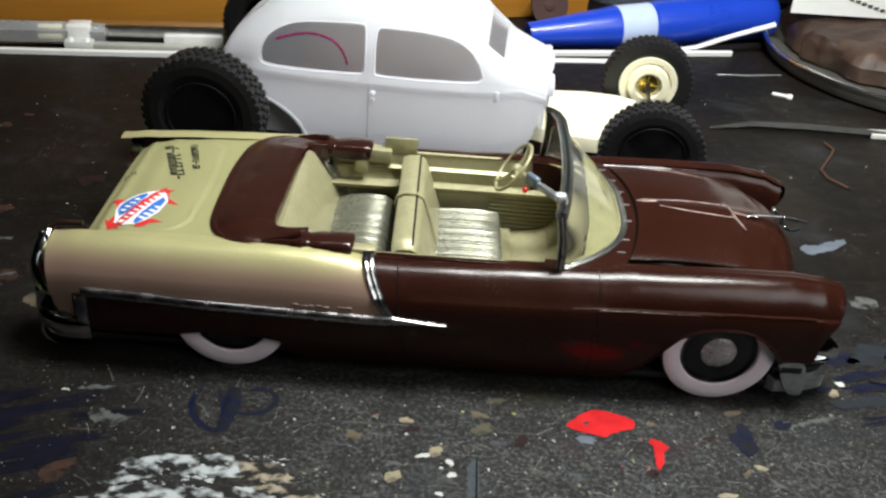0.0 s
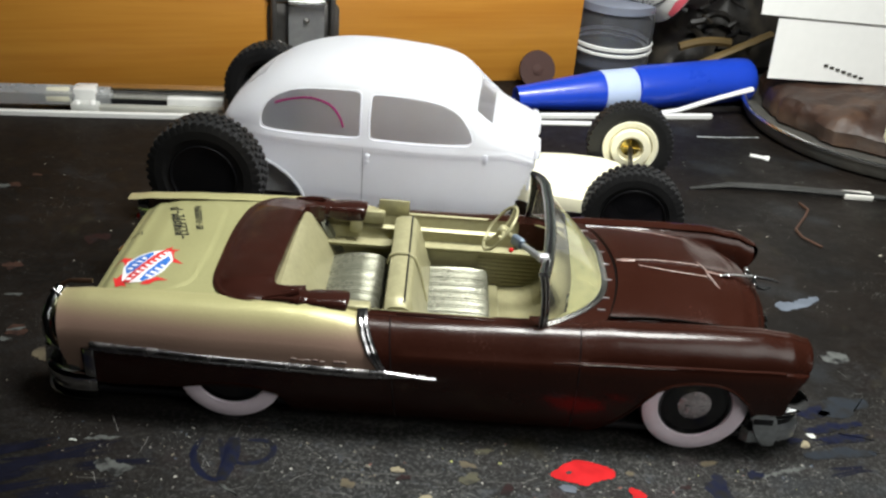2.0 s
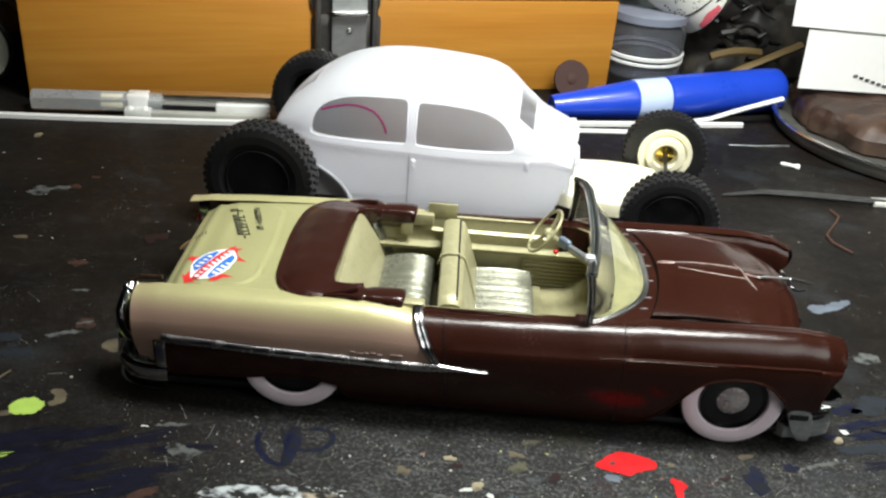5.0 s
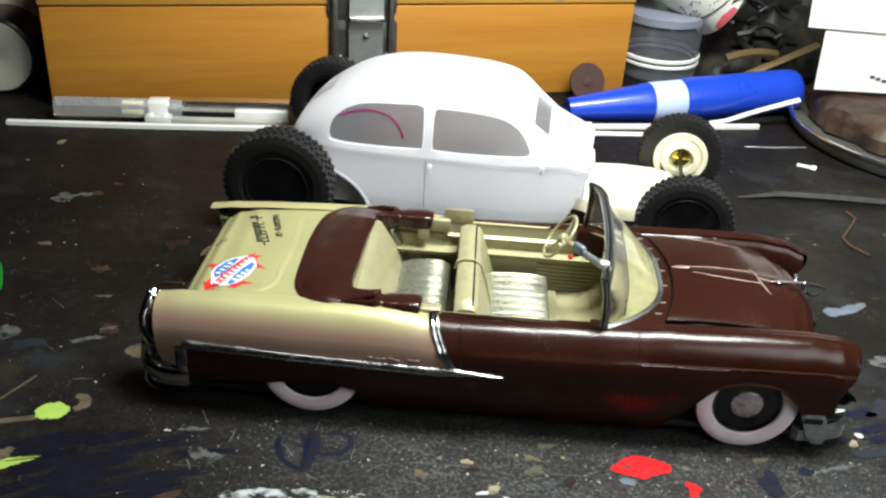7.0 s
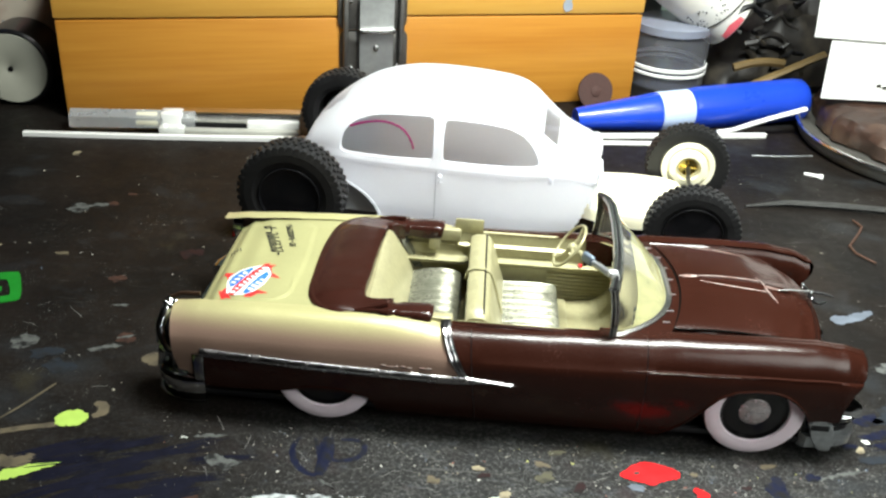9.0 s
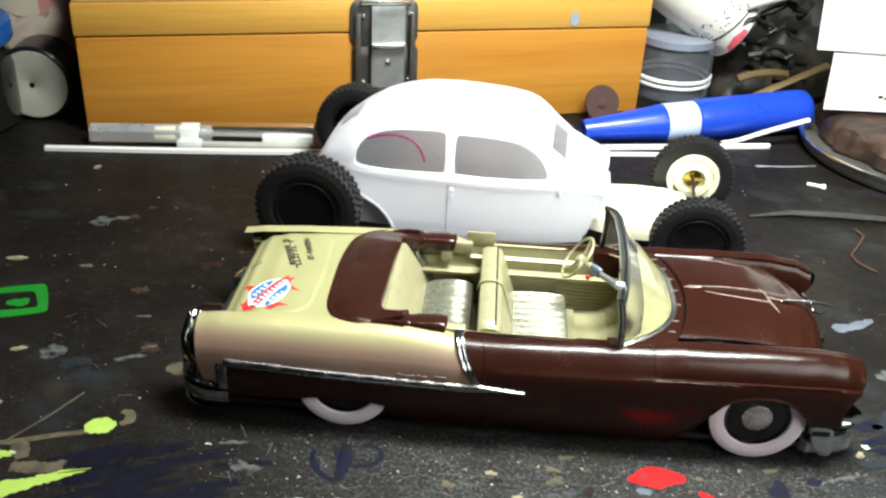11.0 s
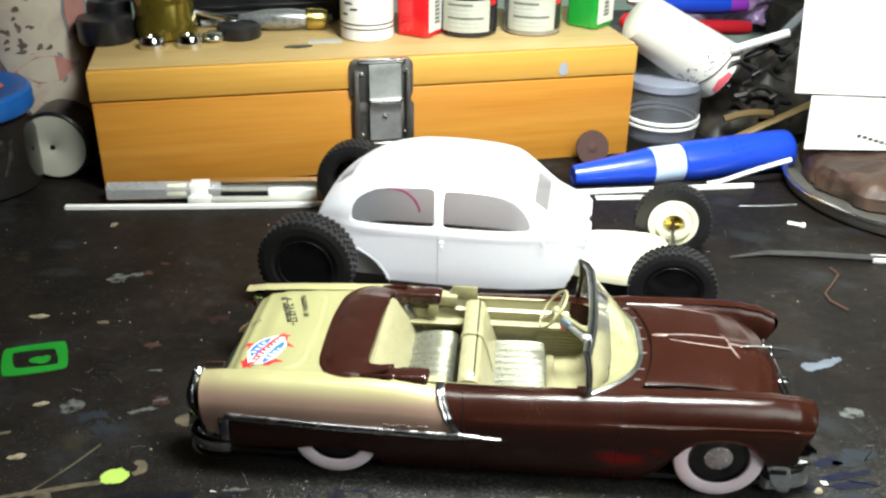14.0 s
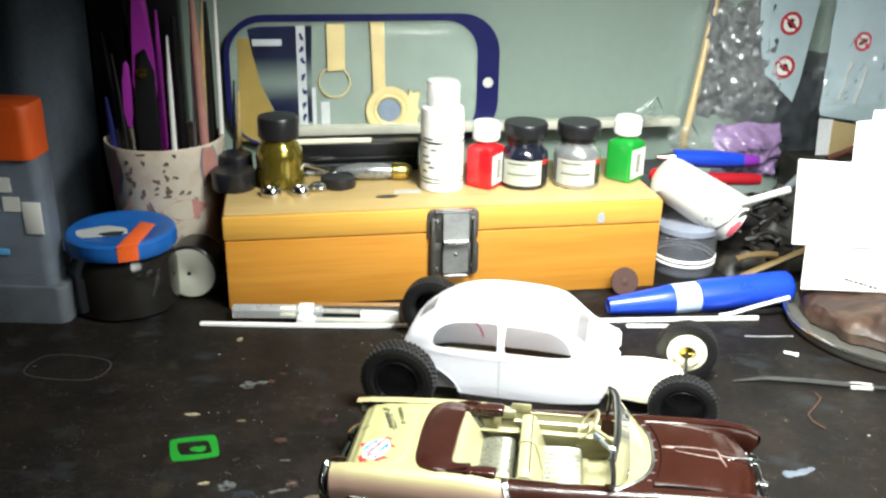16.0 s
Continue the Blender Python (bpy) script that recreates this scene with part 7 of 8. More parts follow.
crumpled("plastic_bag", 398, 130, 42, 76, 92, 8, 9.4, "smooth dark grey bag behind the clear ones", mat("dark_film", (0.045, 0.05, 0.056), 0.30, 0, 0.3, 60, 0.1, coat=0.3), 6, 2.4, True)
crumpled("plastic_bag", 362, 126, 84, 60, 92, 4, 4.4, "dark grey bag inside the clear one", mat("smoke_film", (0.16, 0.17, 0.175), 0.16, 0.2, 0.3, 60, 0.1, second=(0.07, 0.075, 0.08), mix=0.8, patch=45, coat=0.5), 7, 9)
# wooden dowel leaning on the wall
leaning("wooden_dowel", (346, 110, 66), (376, 138, 205), 2.8, pine_top, "thin wooden dowel leaning against the wall", "dowel")
# clear sprue frames
for k, (u, v, zz, sc) in enumerate(((303, 105, 86, 0.72), (326, 92, 66, 0.8))):
    bm = bmesh.new()
    for pts in (((0, 0, 14), (22, 2, 30), (36, 4, 8), (16, 1, 0), (0, 0, 14)), ((11, 1, 22), (26, 3, 4)), ((8, 1, 7), (29, 3, 19)), ((4, 1, 11), (20, 2, 27), (22, 2, 14))):
        tube(bm, [(a * sc, b, c * sc) for a, b, c in pts], 0.9, 6)
    solo("clear_sprue", bm, film, *at_box(u, v, zz), BOX_TURN, "clear plastic sprue frame behind the green bottle", "sprue", "clear sprues")
bm = bmesh.new()
block(bm, 0, 40, 0, 40, 0, 52, 2)
solo("grey_carton", bm, mat("grey_carton", (0.05, 0.055, 0.055), 0.6, 0, 0.2, 90, 0.1), *at_box(302, 88, 0), BOX_TURN, "dark grey carton standing behind the jar", "carton")

card_blue = mat("pale_blue_card", (0.40, 0.50, 0.54), 0.35, 0, 0.08, 100, 0.05, coat=0.3)
ring_red = mat("sign_red", (0.42, 0.02, 0.04), 0.5)


def pack(u, v, z, outline, label, signs, bars):
    x, y, zz = at_box(u, v, z)
    t = thing("blister_card", x, y, zz, BOX_TURN, label, "package", "cards on the wall")
    bm = bmesh.new()
    prism(bm, outline, 0, 0.8, pose(0, 0, 0, 90, 0, 0))
    part("card", bm, card_blue, t)
    for a, b, r in signs:
        bm = bmesh.new()
        lathe(bm, [(r * 0.74, 0.8), (r * 0.74, 1.1), (r, 1.1), (r, 0.8)], 28, pose(a, 0, b, 90, 0, 0), caps=False)
        block(bm, -r * 0.78, r * 0.78, -r * 0.1, r * 0.1, 1.1, 1.3, 0, 1, pose(a, 0, b, 90, 0, 0) @ pose(0, 0, 0, 0, 0, -40))
        part("warning_ring", bm, ring_red, t, "red ring sign")
        bm = bmesh.new()
        lathe(bm, [(0.05, 0.78), (r * 0.72, 0.78), (r * 0.72, 0.95), (0.05, 0.95)], 24, pose(a, 0, b, 90, 0, 0))
        part("sign_field", bm, label_white, t)
        bm = bmesh.new()
        prism(bm, blob(int(a * 7 + b), 14, r * 0.42, r * 0.36, 0.4), 0.95, 1.05, pose(a, 0, b, 90, 0, 0))
        part("sign_shape", bm, black_plastic, t)
    for a0, b0, a1, b1, r in bars:
        bm = bmesh.new()
        tube(bm, [(a0, -1.0, b0), (a0 * 0.7 + a1 * 0.3, -1.0, b0 * 0.7 + b1 * 0.3), (a1, -1.0, b1)], [r, r * 0.6, r * 0.8], 6, flat=0.8)
        part("grey_drawing", bm, label_grey, t)
    return t


pack(402, 125, 90, [(0, 92), (4, 60), (12, 29), (39, 6), (43, 24), (50, 92)], "pale blue warning card with red ring signs in a clear bag", [(27.5, 34.3, 9), (28, 68, 9)], [])
pack(462, 122, 70, [(2, 21), (4, 15), (64, 6), (110, 4), (110, 130), (2, 130)], "wide pale blue card with grey drawings", [(30, 74, 7.5)],
     [(23.5, 58, 17, 27, 2.2), (37.5, 53, 32, 24, 2.2), (50, 84, 84, 80, 1.0), (50, 78, 84, 74, 1.0), (50, 60, 80, 56, 1.0)])
bm = bmesh.new()
block(bm, 0, 160, 0, 34, 0, 55, 2)
solo("dark_carton", bm, pile_dark, *at_box(440, 94, 0), BOX_TURN, "dark carton standing behind the papers", "carton")
bm = bmesh.new()
prism(bm, [(0, 0), (24, 1), (29, 23), (-1, 28)], 0, 2.6, pose(0, 0, 0, 90, 0, 0), 0.3)
solo("cardboard_piece", bm, mat("kraft_board", (0.40, 0.30, 0.15), 0.7, 0, 0.1, 150, 0.1), *at_box(473, 114, 55), BOX_TURN, "brown cardboard piece below the blue card", "cardboard")
bm = bmesh.new()
prism(bm, [(0, 0), (11, 0), (11, 29), (-2, 30)], 0, 0.6, pose(0, 0, 0, 90, 0, 0))
solo("white_strip_card", bm, mat("white_card", (0.70, 0.71, 0.72), 0.5), *at_box(462, 113, 55), BOX_TURN, "white card strip beside the cardboard", "card")
leaning("tool_rod", (464, 99, 56), (490, 99, 65), 2.4, mat("red_brown_handle", (0.10, 0.035, 0.025), 0.4), "red-brown tool rod lying on the carton", "rod")

# ---------------------------------------------------------------- blister pack on the wall
bl = thing("blister_pack", *at_box(0, 142, 68), BOX_TURN, "clear blister pack with a dark blue border and brass parts", "package")
navy = mat("navy_card", (0.012, 0.014, 0.105), 0.35, 0, 0.1, 200, 0.04)
navy_print = mat("navy_print", (0.003, 0.006, 0.030), 0.35, 0, 0.3, 60, 0.03)
nt = navy_print.node_tree
tc = nt.nodes.new("ShaderNodeTexCoord")
sp = nt.nodes.new("ShaderNodeSeparateXYZ")
nt.links.new(tc.outputs["Object"], sp.inputs[0])
cr = nt.nodes.new("ShaderNodeValToRGB")
for e, p in zip(cr.color_ramp.elements, (0.034, 0.066)):
    e.position, e.color = p, (0, 0, 0, 1)
e = cr.color_ramp.elements.new(0.048)
e.color = (1, 1, 1, 1)
nt.links.new(sp.outputs["Z"], cr.inputs[0])
mx = nt.nodes.new("ShaderNodeMix")
mx.data_type = "RGBA"
nt.links.new(cr.outputs[0], mx.inputs["Factor"])
bsdf = nt.nodes["Principled BSDF"]
nt.links.new(bsdf.inputs["Base Color"].links[0].from_socket, mx.inputs["A"])
mx.inputs["B"].default_value = (0.17, 0.22, 0.20, 1)
nt.links.new(mx.outputs["Result"], bsdf.inputs["Base Color"])
ochre = mat("ochre_print", (0.30, 0.21, 0.055), 0.45, 0, 0.1, 100, 0.03)
sand = mat("sand_plastic", (0.66, 0.54, 0.27), 0.4, 0, 0.08, 150, 0.05)


def ringplate(bm, outer, inner, d0, d1):
    n = len(outer)
    rows = [[(x, -d0, z) for x, z in outer], [(x, -d1, z) for x, z in outer], [(x, -d1, z) for x, z in inner], [(x, -d0, z) for x, z in inner], [(x, -d0, z) for x, z in outer]]
    grid(bm, rows, closed=True)


bm = bmesh.new()
ringplate(bm, round_rect(-1, 204, 0, 97, 30, 8), round_rect(3, 187, 2, 92, 25, 8), 0, 1.4)
part("border", bm, navy, bl, "dark blue border")
bm = bmesh.new()
prism(bm, round_rect(2.6, 187.4, 1.6, 92.4, 25, 8), 0.3, 0.8, pose(0, 0, 0, 90, 0, 0))
part("backing", bm, mat("pack_backing", (0.20, 0.25, 0.22), 0.5, 0, 0.05, 60, 0.02), bl)
bm = bmesh.new()
prism(bm, [(8, 4), (46, 4), (35, 22), (24, 48), (19, 80), (10, 80)], 0.9, 1.2, pose(0, 0, 0, 90, 0, 0))
part("ochre_panel", bm, ochre, bl, "ochre printed panel")
bm = bmesh.new()
prism(bm, [(38, 18), (62, 18), (62, 40), (62, 58), (63, 88), (17, 87), (20, 68), (26, 44)], 0.9, 1.3, pose(0, 0, 0, 90, 0, 0))
part("navy_panel", bm, navy_print, bl, "dark blue printed panel fading to pale green")
for a0, a1, b0, b1 in ((51.5, 58, 16, 88), (20, 41, 75, 79.6), (61.5, 64.5, 16, 44), (68, 74.5, 16, 33)):
    bm = bmesh.new()
    block(bm, a0, a1, -1.7, -1.2, b0, b1, 0, 1)
    part("print_bar", bm, mat("pale_print", (0.50, 0.53, 0.55), 0.5), bl, "pale printed bar")
for zz in (22, 31, 41, 52, 64, 72, 81):
    bm = bmesh.new()
    prism(bm, blob(int(zz), 10, 1.5, 2.6, 0.5), 1.7, 1.9, pose(55 + (zz % 3) * 0.6, 0, zz, 90, 0, 0))
    part("print_shape", bm, navy, bl)
bm = bmesh.new()
prism(bm, [(73.5, 56), (86.4, 57), (86.8, 90.5), (73.2, 90.5)], 1.2, 4, pose(0, 0, 0, 90, 0, 0), 0.5)
lathe(bm, [(10.9, 0), (11.9, 0.4), (11.9, 1.8), (10.9, 2.2)], 36, pose(78.5, -1.2, 48, 90, 0, 0), caps=False)
part("sand_tab", bm, sand, bl, "sand coloured plastic tab with ring")
bm = bmesh.new()
prism(bm, [(107, 40), (116.4, 40), (115.6, 91.5), (105.2, 91.5)], 1.2, 4, pose(0, 0, 0, 90, 0, 0), 0.5)
lathe(bm, [(9, 0), (9.4, 2.6), (11, 3.4), (12.4, 2.4), (14.6, 3.4), (17.6, 3), (18, 0)], 40, pose(119, -1.2, 26, 90, 0, 0), caps=False)
prism(bm, [(133, 14), (142, 12), (139.6, 20), (143, 24), (140, 29), (143, 40), (138, 38), (134, 42), (133, 30)], 1.2, 4, pose(0, 0, 0, 90, 0, 0), 0.5)
part("sand_gauge", bm, sand, bl, "sand coloured moulded gauge")
bm = bmesh.new()
lathe(bm, [(0.05, 1.5), (9.6, 1.5), (9.6, 2.2), (0.05, 2.4)], 32, pose(121, 0, 26, 90, 0, 0))
part("gauge_face", bm, mat("slate_face", (0.20, 0.25, 0.33), 0.4), bl, "slate grey face")
bm = bmesh.new()
rows = []
for s_, d in ((1.0, 0.9), (0.99, 7), (0.97, 9.5), (0.94, 10.6), (0.8, 12), (0.6, 13.2), (0.4, 14), (0.2, 14.5), (0.02, 14.6)):
    cx, cz = 96, 47
    rows.append([(cx + (x - cx) * s_, -d, cz + (z - cz) * s_) for x, z in round_rect(5, 186, 4, 90, 23, 8)])
grid(bm, rows, closed=True, caps=True)
cv = part("clear_cover", bm, mat("blister_clear", (0.98, 0.985, 0.98), 0.035, 0, 0.02, 60, 0.02, trans=1.0, ior=1.12, coat=0.14), bl, "clear domed plastic cover")
cv.visible_shadow = False
bm = bmesh.new()
lathe(bm, [(2.6, 1.4), (4.0, 1.5), (4.0, 1.9), (2.6, 2.0)], 20, pose(195.5, 0, 45, 90, 0, 0), caps=False)
lathe(bm, [(0.05, 1.45), (2.7, 1.45), (2.7, 1.7), (0.05, 1.7)], 20, pose(195.5, 0, 45, 90, 0, 0))
part("hang_hole", bm, label_white, bl, "pale hang hole")

# ---------------------------------------------------------------- left-hand side of the bench
jr = thing("lidded_jar", -284, 170, 0, 8, "dark glass jar with a blue and orange lid", "jar")
dark_glass = mat("dark_jar_glass", (0.012, 0.011, 0.010), 0.08, 0, 0.2, 60, 0.02, coat=0.6)
bm = bmesh.new()
lathe(bm, [(0.05, 0), (30, 0), (32.5, 2), (33, 10), (33, 30), (31, 36), (29.5, 38), (29.5, 42)], 56)
part("jar_glass", bm, dark_glass, jr, "dark filled glass")
lid_blue = mat("lid_blue", (0.012, 0.10, 0.36), 0.35, 0, 0.15, 150, 0.05)
lid_orange = mat("lid_orange", (0.72, 0.11, 0.02), 0.4)
bm = bmesh.new()
lathe(bm, [(0.05, 49.6), (24, 49.6), (27, 51.2), (32, 51.4), (33.6, 50), (34, 46), (34, 42), (33.2, 40.6), (29, 40.6)], 56)
jl = part("jar_lid", bm, lid_blue, jr, "blue metal lid")
bm = bmesh.new()
prism(bm, [(8, -34), (19, -29), (20, 6), (10, 10)], 51.0, 51.9, None, 0.2)
rows = [[(34.3 * math.cos(a), 34.3 * math.sin(a), z) for a in np.linspace(-1.34, -0.98, 8)] for z in (41.4, 51.4)]
grid(bm, rows)
part("lid_stripe", bm, lid_orange, jl, "orange stripe")
bm = bmesh.new()
prism(bm, blob(12, 18, 16, 9, 0.2), 50.0, 51.0, pose(-11, -6, 0, 0, 0, 25))
part("lid_print", bm, label_grey, jl, "pale printed field")
bm = bmesh.new()
prism(bm, blob(14, 14, 7, 3, 0.2), 51.0, 51.4, pose(-2, -10, 0, 0, 0, 10))
part("lid_mark", bm, ink, jl)

cn = thing("clear_tub", -338, 158, 0, 6, "clear plastic tub with an orange lid and grey foot", "tub")
tub_clear = mat("tub_clear", (0.40, 0.46, 0.56), 0.10, 0, 0.15, 60, 0.05, trans=0.7, ior=1.2, second=(0.05, 0.06, 0.12), mix=0.6, patch=25)
bm = bmesh.new()
prism(bm, round_rect(-60, 29, -28, 2, 6), 0, 24, None, 1.5)
part("tub_foot", bm, mat("tub_grey", (0.13, 0.145, 0.165), 0.3, 0, 0.15, 60, 0.03, trans=0.3), cn, "grey foot")
bm = bmesh.new()
prism(bm, round_rect(-56, 22, -25, -1, 6), 24, 104, None, 1.0)
part("tub_wall", bm, tub_clear, cn, "clear wall")
bm = bmesh.new()
prism(bm, round_rect(-58, 21, -27, 1, 6), 104, 136, None, 3.0)
tl = part("tub_lid", bm, mat("tub_orange", (0.62, 0.085, 0.012), 0.4, 0, 0.08, 150, 0.04), cn, "orange lid")
bm = bmesh.new()
block(bm, -50, -4, -27.6, -26.6, 112, 126, 0.2)
part("lid_slot", bm, black_plastic, tl)
bm = bmesh.new()
block(bm, -46, -8, -28.0, -27.4, 117, 119, 0, 1)
part("lid_bar", bm, label_grey, tl)
bm = bmesh.new()
for a0, a1, b0, b1 in ((-30, -18, 84, 93), (-14, -4, 84, 93), (0, 10, 84, 93), (-30, -16, 72, 81), (-12, 0, 72, 81), (4, 14, 72, 81)):
    block(bm, a0 - 5, a1 - 5, -25.6, -25.0, b0, b1, 0, 1)
part("print_bar", bm, label_white, cn, "white printed bars")
bm = bmesh.new()
block(bm, 10, 21, -25.8, -24.8, 58, 78, 0.3)
part("white_patch", bm, label_white, cn)
bm = bmesh.new()
block(bm, -50, -2, -25.8, -24.8, 44, 48, 0.3)
part("blue_strip", bm, mat("sky_blue_print", (0.10, 0.34, 0.62), 0.4), cn, "light blue strip")

wd = thing("white_faced_wheel", -247, 203, 0, 4, "black roll with a white face standing beside the wooden box", "roll")
bm = bmesh.new()
lathe(bm, [(0.05, 0), (17.6, 0), (18.6, 1), (18.6, 22), (17.6, 23), (0.05, 23)], 44, pose(0, 0, 18.6, 90, 0, 0))
part("roll_body", bm, black_plastic, wd)
bm = bmesh.new()
lathe(bm, [(0.05, 23.0), (16.6, 23.0), (16.6, 23.7), (1.2, 23.9), (0.05, 23.2)], 44, pose(0, 0, 18.6, 90, 0, 0))
part("roll_face", bm, mat("ivory_face", (0.42, 0.42, 0.35), 0.5, 0, 0.08, 100, 0.04), wd, "ivory face")
bm = bmesh.new()
lathe(bm, [(0.05, 23.8), (1.3, 23.9), (1.3, 24.2), (0.05, 24.2)], 12, pose(0, 0, 18.6, 90, 0, 0))
part("roll_hole", bm, black_plastic, wd)

cup = thing("ceramic_cup", *at_box(-41, 88), BOX_TURN, "cream ceramic cup with pink shapes holding brushes and scissors", "cup")
cup_cream = mat("cup_cream", (0.50, 0.44, 0.36), 0.4, 0, 0.12, 80, 0.1, second=(0.36, 0.25, 0.20), mix=0.5, patch=90)
cup_pink = mat("cup_pink", (0.42, 0.20, 0.17), 0.5, 0, 0.12, 120, 0.1)
cup_line = mat("cup_line", (0.20, 0.22, 0.24), 0.5)
cup_spot = mat("cup_spot", (0.14, 0.10, 0.085), 0.5, 0, 0.4, 200, 0.1)
CUPR = [(0, 33), (10, 34.5), (50, 37), (80, 39), (92, 40)]
bm = bmesh.new()
lathe(bm, [(0.05, 0), (31, 0), (33, 1.5), (34.5, 10), (37, 50), (39, 80), (40, 91), (39.4, 92.4), (38, 92), (37, 80), (33, 12), (0.05, 8)], 64)
part("cup_body", bm, cup_cream, cup)


def on_cup(bm, a0, z0, pts, lift):
    vs = []
    for da, dz in pts:
        z = min(91, max(1, z0 + dz))
        r = interp(CUPR, z) + lift
        a = a0 + da / r
        vs.append(bm.verts.new((r * math.sin(a), -r * math.cos(a), z)))
    bm.faces.new(vs)


for k, (a, z, rx, ry) in enumerate(((0.88, 79, 8, 15), (0.40, 50, 13, 9), (-0.95, 74, 9, 20), (-0.45, 48, 14, 8), (1.35, 52, 10, 14), (0.05, 22, 14, 10), (1.7, 80, 8, 12), (-1.5, 40, 10, 14))):
    bm = bmesh.new()
    on_cup(bm, a, z, blob(50 + k, 6, rx, ry, 0.28), 0.5)
    part("pink_shape", bm, cup_pink, cup, "dull pink shape")
    bm = bmesh.new()
    on_cup(bm, a, z, blob(50 + k, 6, rx + 2.2, ry + 2.2, 0.28), 0.25)
    part("grey_outline", bm, cup_line, cup, "grey outline")
rnd = random.Random(9)
for k in range(26):
    bm = bmesh.new()
    on_cup(bm, rnd.uniform(-0.6, 0.6), rnd.uniform(60, 90), blob(80 + k, 9, rnd.uniform(0.7, 2.6), rnd.uniform(0.7, 2.2), 0.5), 0.35)
    part("brown_spot", bm, cup_spot, cup, "brown spot")

sc = thing("scissors", *at_box(-50, 88, 40), BOX_TURN, "magenta-handled scissors standing in the cup", "scissors")
mag = mat("magenta_plastic", (0.36, 0.03, 0.36), 0.35)
bm = bmesh.new()
prism(bm, rounded([(-9, 70), (-3, 152), (0, 158), (5, 150), (8, 90), (5, 68), (-2, 66)], 1), -2.5, 2.5, pose(0, 0, 0, 90, 0, 0), 1.0)
part("handle", bm, mag, sc, "magenta handle")
bm = bmesh.new()
prism(bm, rounded([(-16, 60), (-14, 100), (-11, 104), (-9, 98), (-10, 58)], 1), -2, 2, pose(0, 0, 0, 90, 0, 0), 0.8)
part("handle", bm, mag, sc, "magenta handle")
bm = bmesh.new()
prism(bm, [(-6, -30), (6, -30), (7, 96), (2, 112), (-4, 108), (-8, 70)], 2.0, 3.6, pose(0, 0, 0, 90, 0, 0), 0.4)
part("blade", bm, black_plastic, sc, "dark blades")
bm = bmesh.new()
lathe(bm, [(0.05, 0), (4, 0.2), (3.4, 1.6), (0.05, 2)], 14, pose(-1, -4, 96, 90, 0, 0))
part("pivot", bm, brass, sc, "brass pivot")
sticks = ((-22, 92, 2.6, 175, 6, "white", white_rod), (-14, 86, 3.4, 185, -2, "rose", cup_pink), (-4, 90, 1.8, 190, 3, "pale", white_rod), (6, 94, 2.2, 110, 4, "wooden", pine_top), (-66, 98, 2.0, 150, -10, "black", black_plastic), (-70, 86, 3.0, 110, -6, "dark blue", navy), (-30, 100, 4.0, 160, 0, "black", black_plastic), (-58, 102, 3.5, 180, -4, "black", black_plastic),
          (-10, 98, 3.0, 170, 2, "dark", rubber), (-18, 96, 2.2, 178, 8, "tan", pine_top), (2, 84, 1.6, 120, 6, "dark", rubber), (-44, 96, 2.6, 165, 4, "violet", mag), (-62, 80, 1.8, 140, -6, "dark", rubber), (-36, 84, 2.0, 150, 3, "pale", white_rod))
for k, (u, v, r, h, lean, cname, mm) in enumerate(sticks):
    bm = bmesh.new()
    tube(bm, [(0, 0, 0), (lean * 0.4, 0, h * 0.45), (lean * 0.75, 0, h * 0.8), (lean, 0, h)], [r * 0.8, r, r * 0.8, r * 0.35], 10)
    solo("paint_brush", bm, mm, *at_box(u, v, 10), BOX_TURN, cname + " brush handle standing in the cup", "brush", "brushes in the cup")
# dark blue-grey fabric behind the tub
bm = bmesh.new()
rows = []
for j in range(20):
    zz = j / 19 * 330
    rows.append([(i / 39 * 210, 9 * math.sin(i * 0.55 + 0.4 * math.sin(j * 0.3)) + 6 * noise.noise(Vector((i * 0.15, j * 0.25, 2))), zz) for i in range(40)])
grid(bm, rows)
bmesh.ops.solidify(bm, geom=bm.faces[:], thickness=2)
solo("hanging_cloth", bm, mat("blue_grey_cloth", (0.095, 0.115, 0.140), 0.8, 0, 0.25, 300, 0.3, patch=25), *at_box(-300, 122, 0), BOX_TURN, "dark blue-grey cloth hanging against the wall", "cloth")
# tall black block added for the dark gap between cloth and cup
bm = bmesh.new()
block(bm, -30, 30, 0, 24, 0, 330, 3)
solo("black_case", bm, black_plastic, *at_box(-58, 122, 0), BOX_TURN, "tall black case standing behind the cup", "case")

# ---------------------------------------------------------------- paint marks on the bench


def ragged(outline, seed, amp=0.22, step=0.5):
    """The outline walked in small steps, with a torn edge."""
    pts = []
    for p, q in zip(outline, outline[1:] + outline[:1]):
        n = max(1, min(12, int(math.dist(p, q) / step)))
        for k in range(n):
            x, y = p[0] + (q[0] - p[0]) * k / n, p[1] + (q[1] - p[1]) * k / n
            pts.append((x + amp * (noise.noise(Vector((x * 1.1, y * 1.1, seed))) + 0.8 * noise.noise(Vector((x * 3.3, y * 3.3, seed + 9)))),
                        y + amp * (noise.noise(Vector((x * 1.1, y * 1.1, seed + 3))) + 0.8 * noise.noise(Vector((x * 3.3, y * 3.3, seed + 5))))))
    return pts


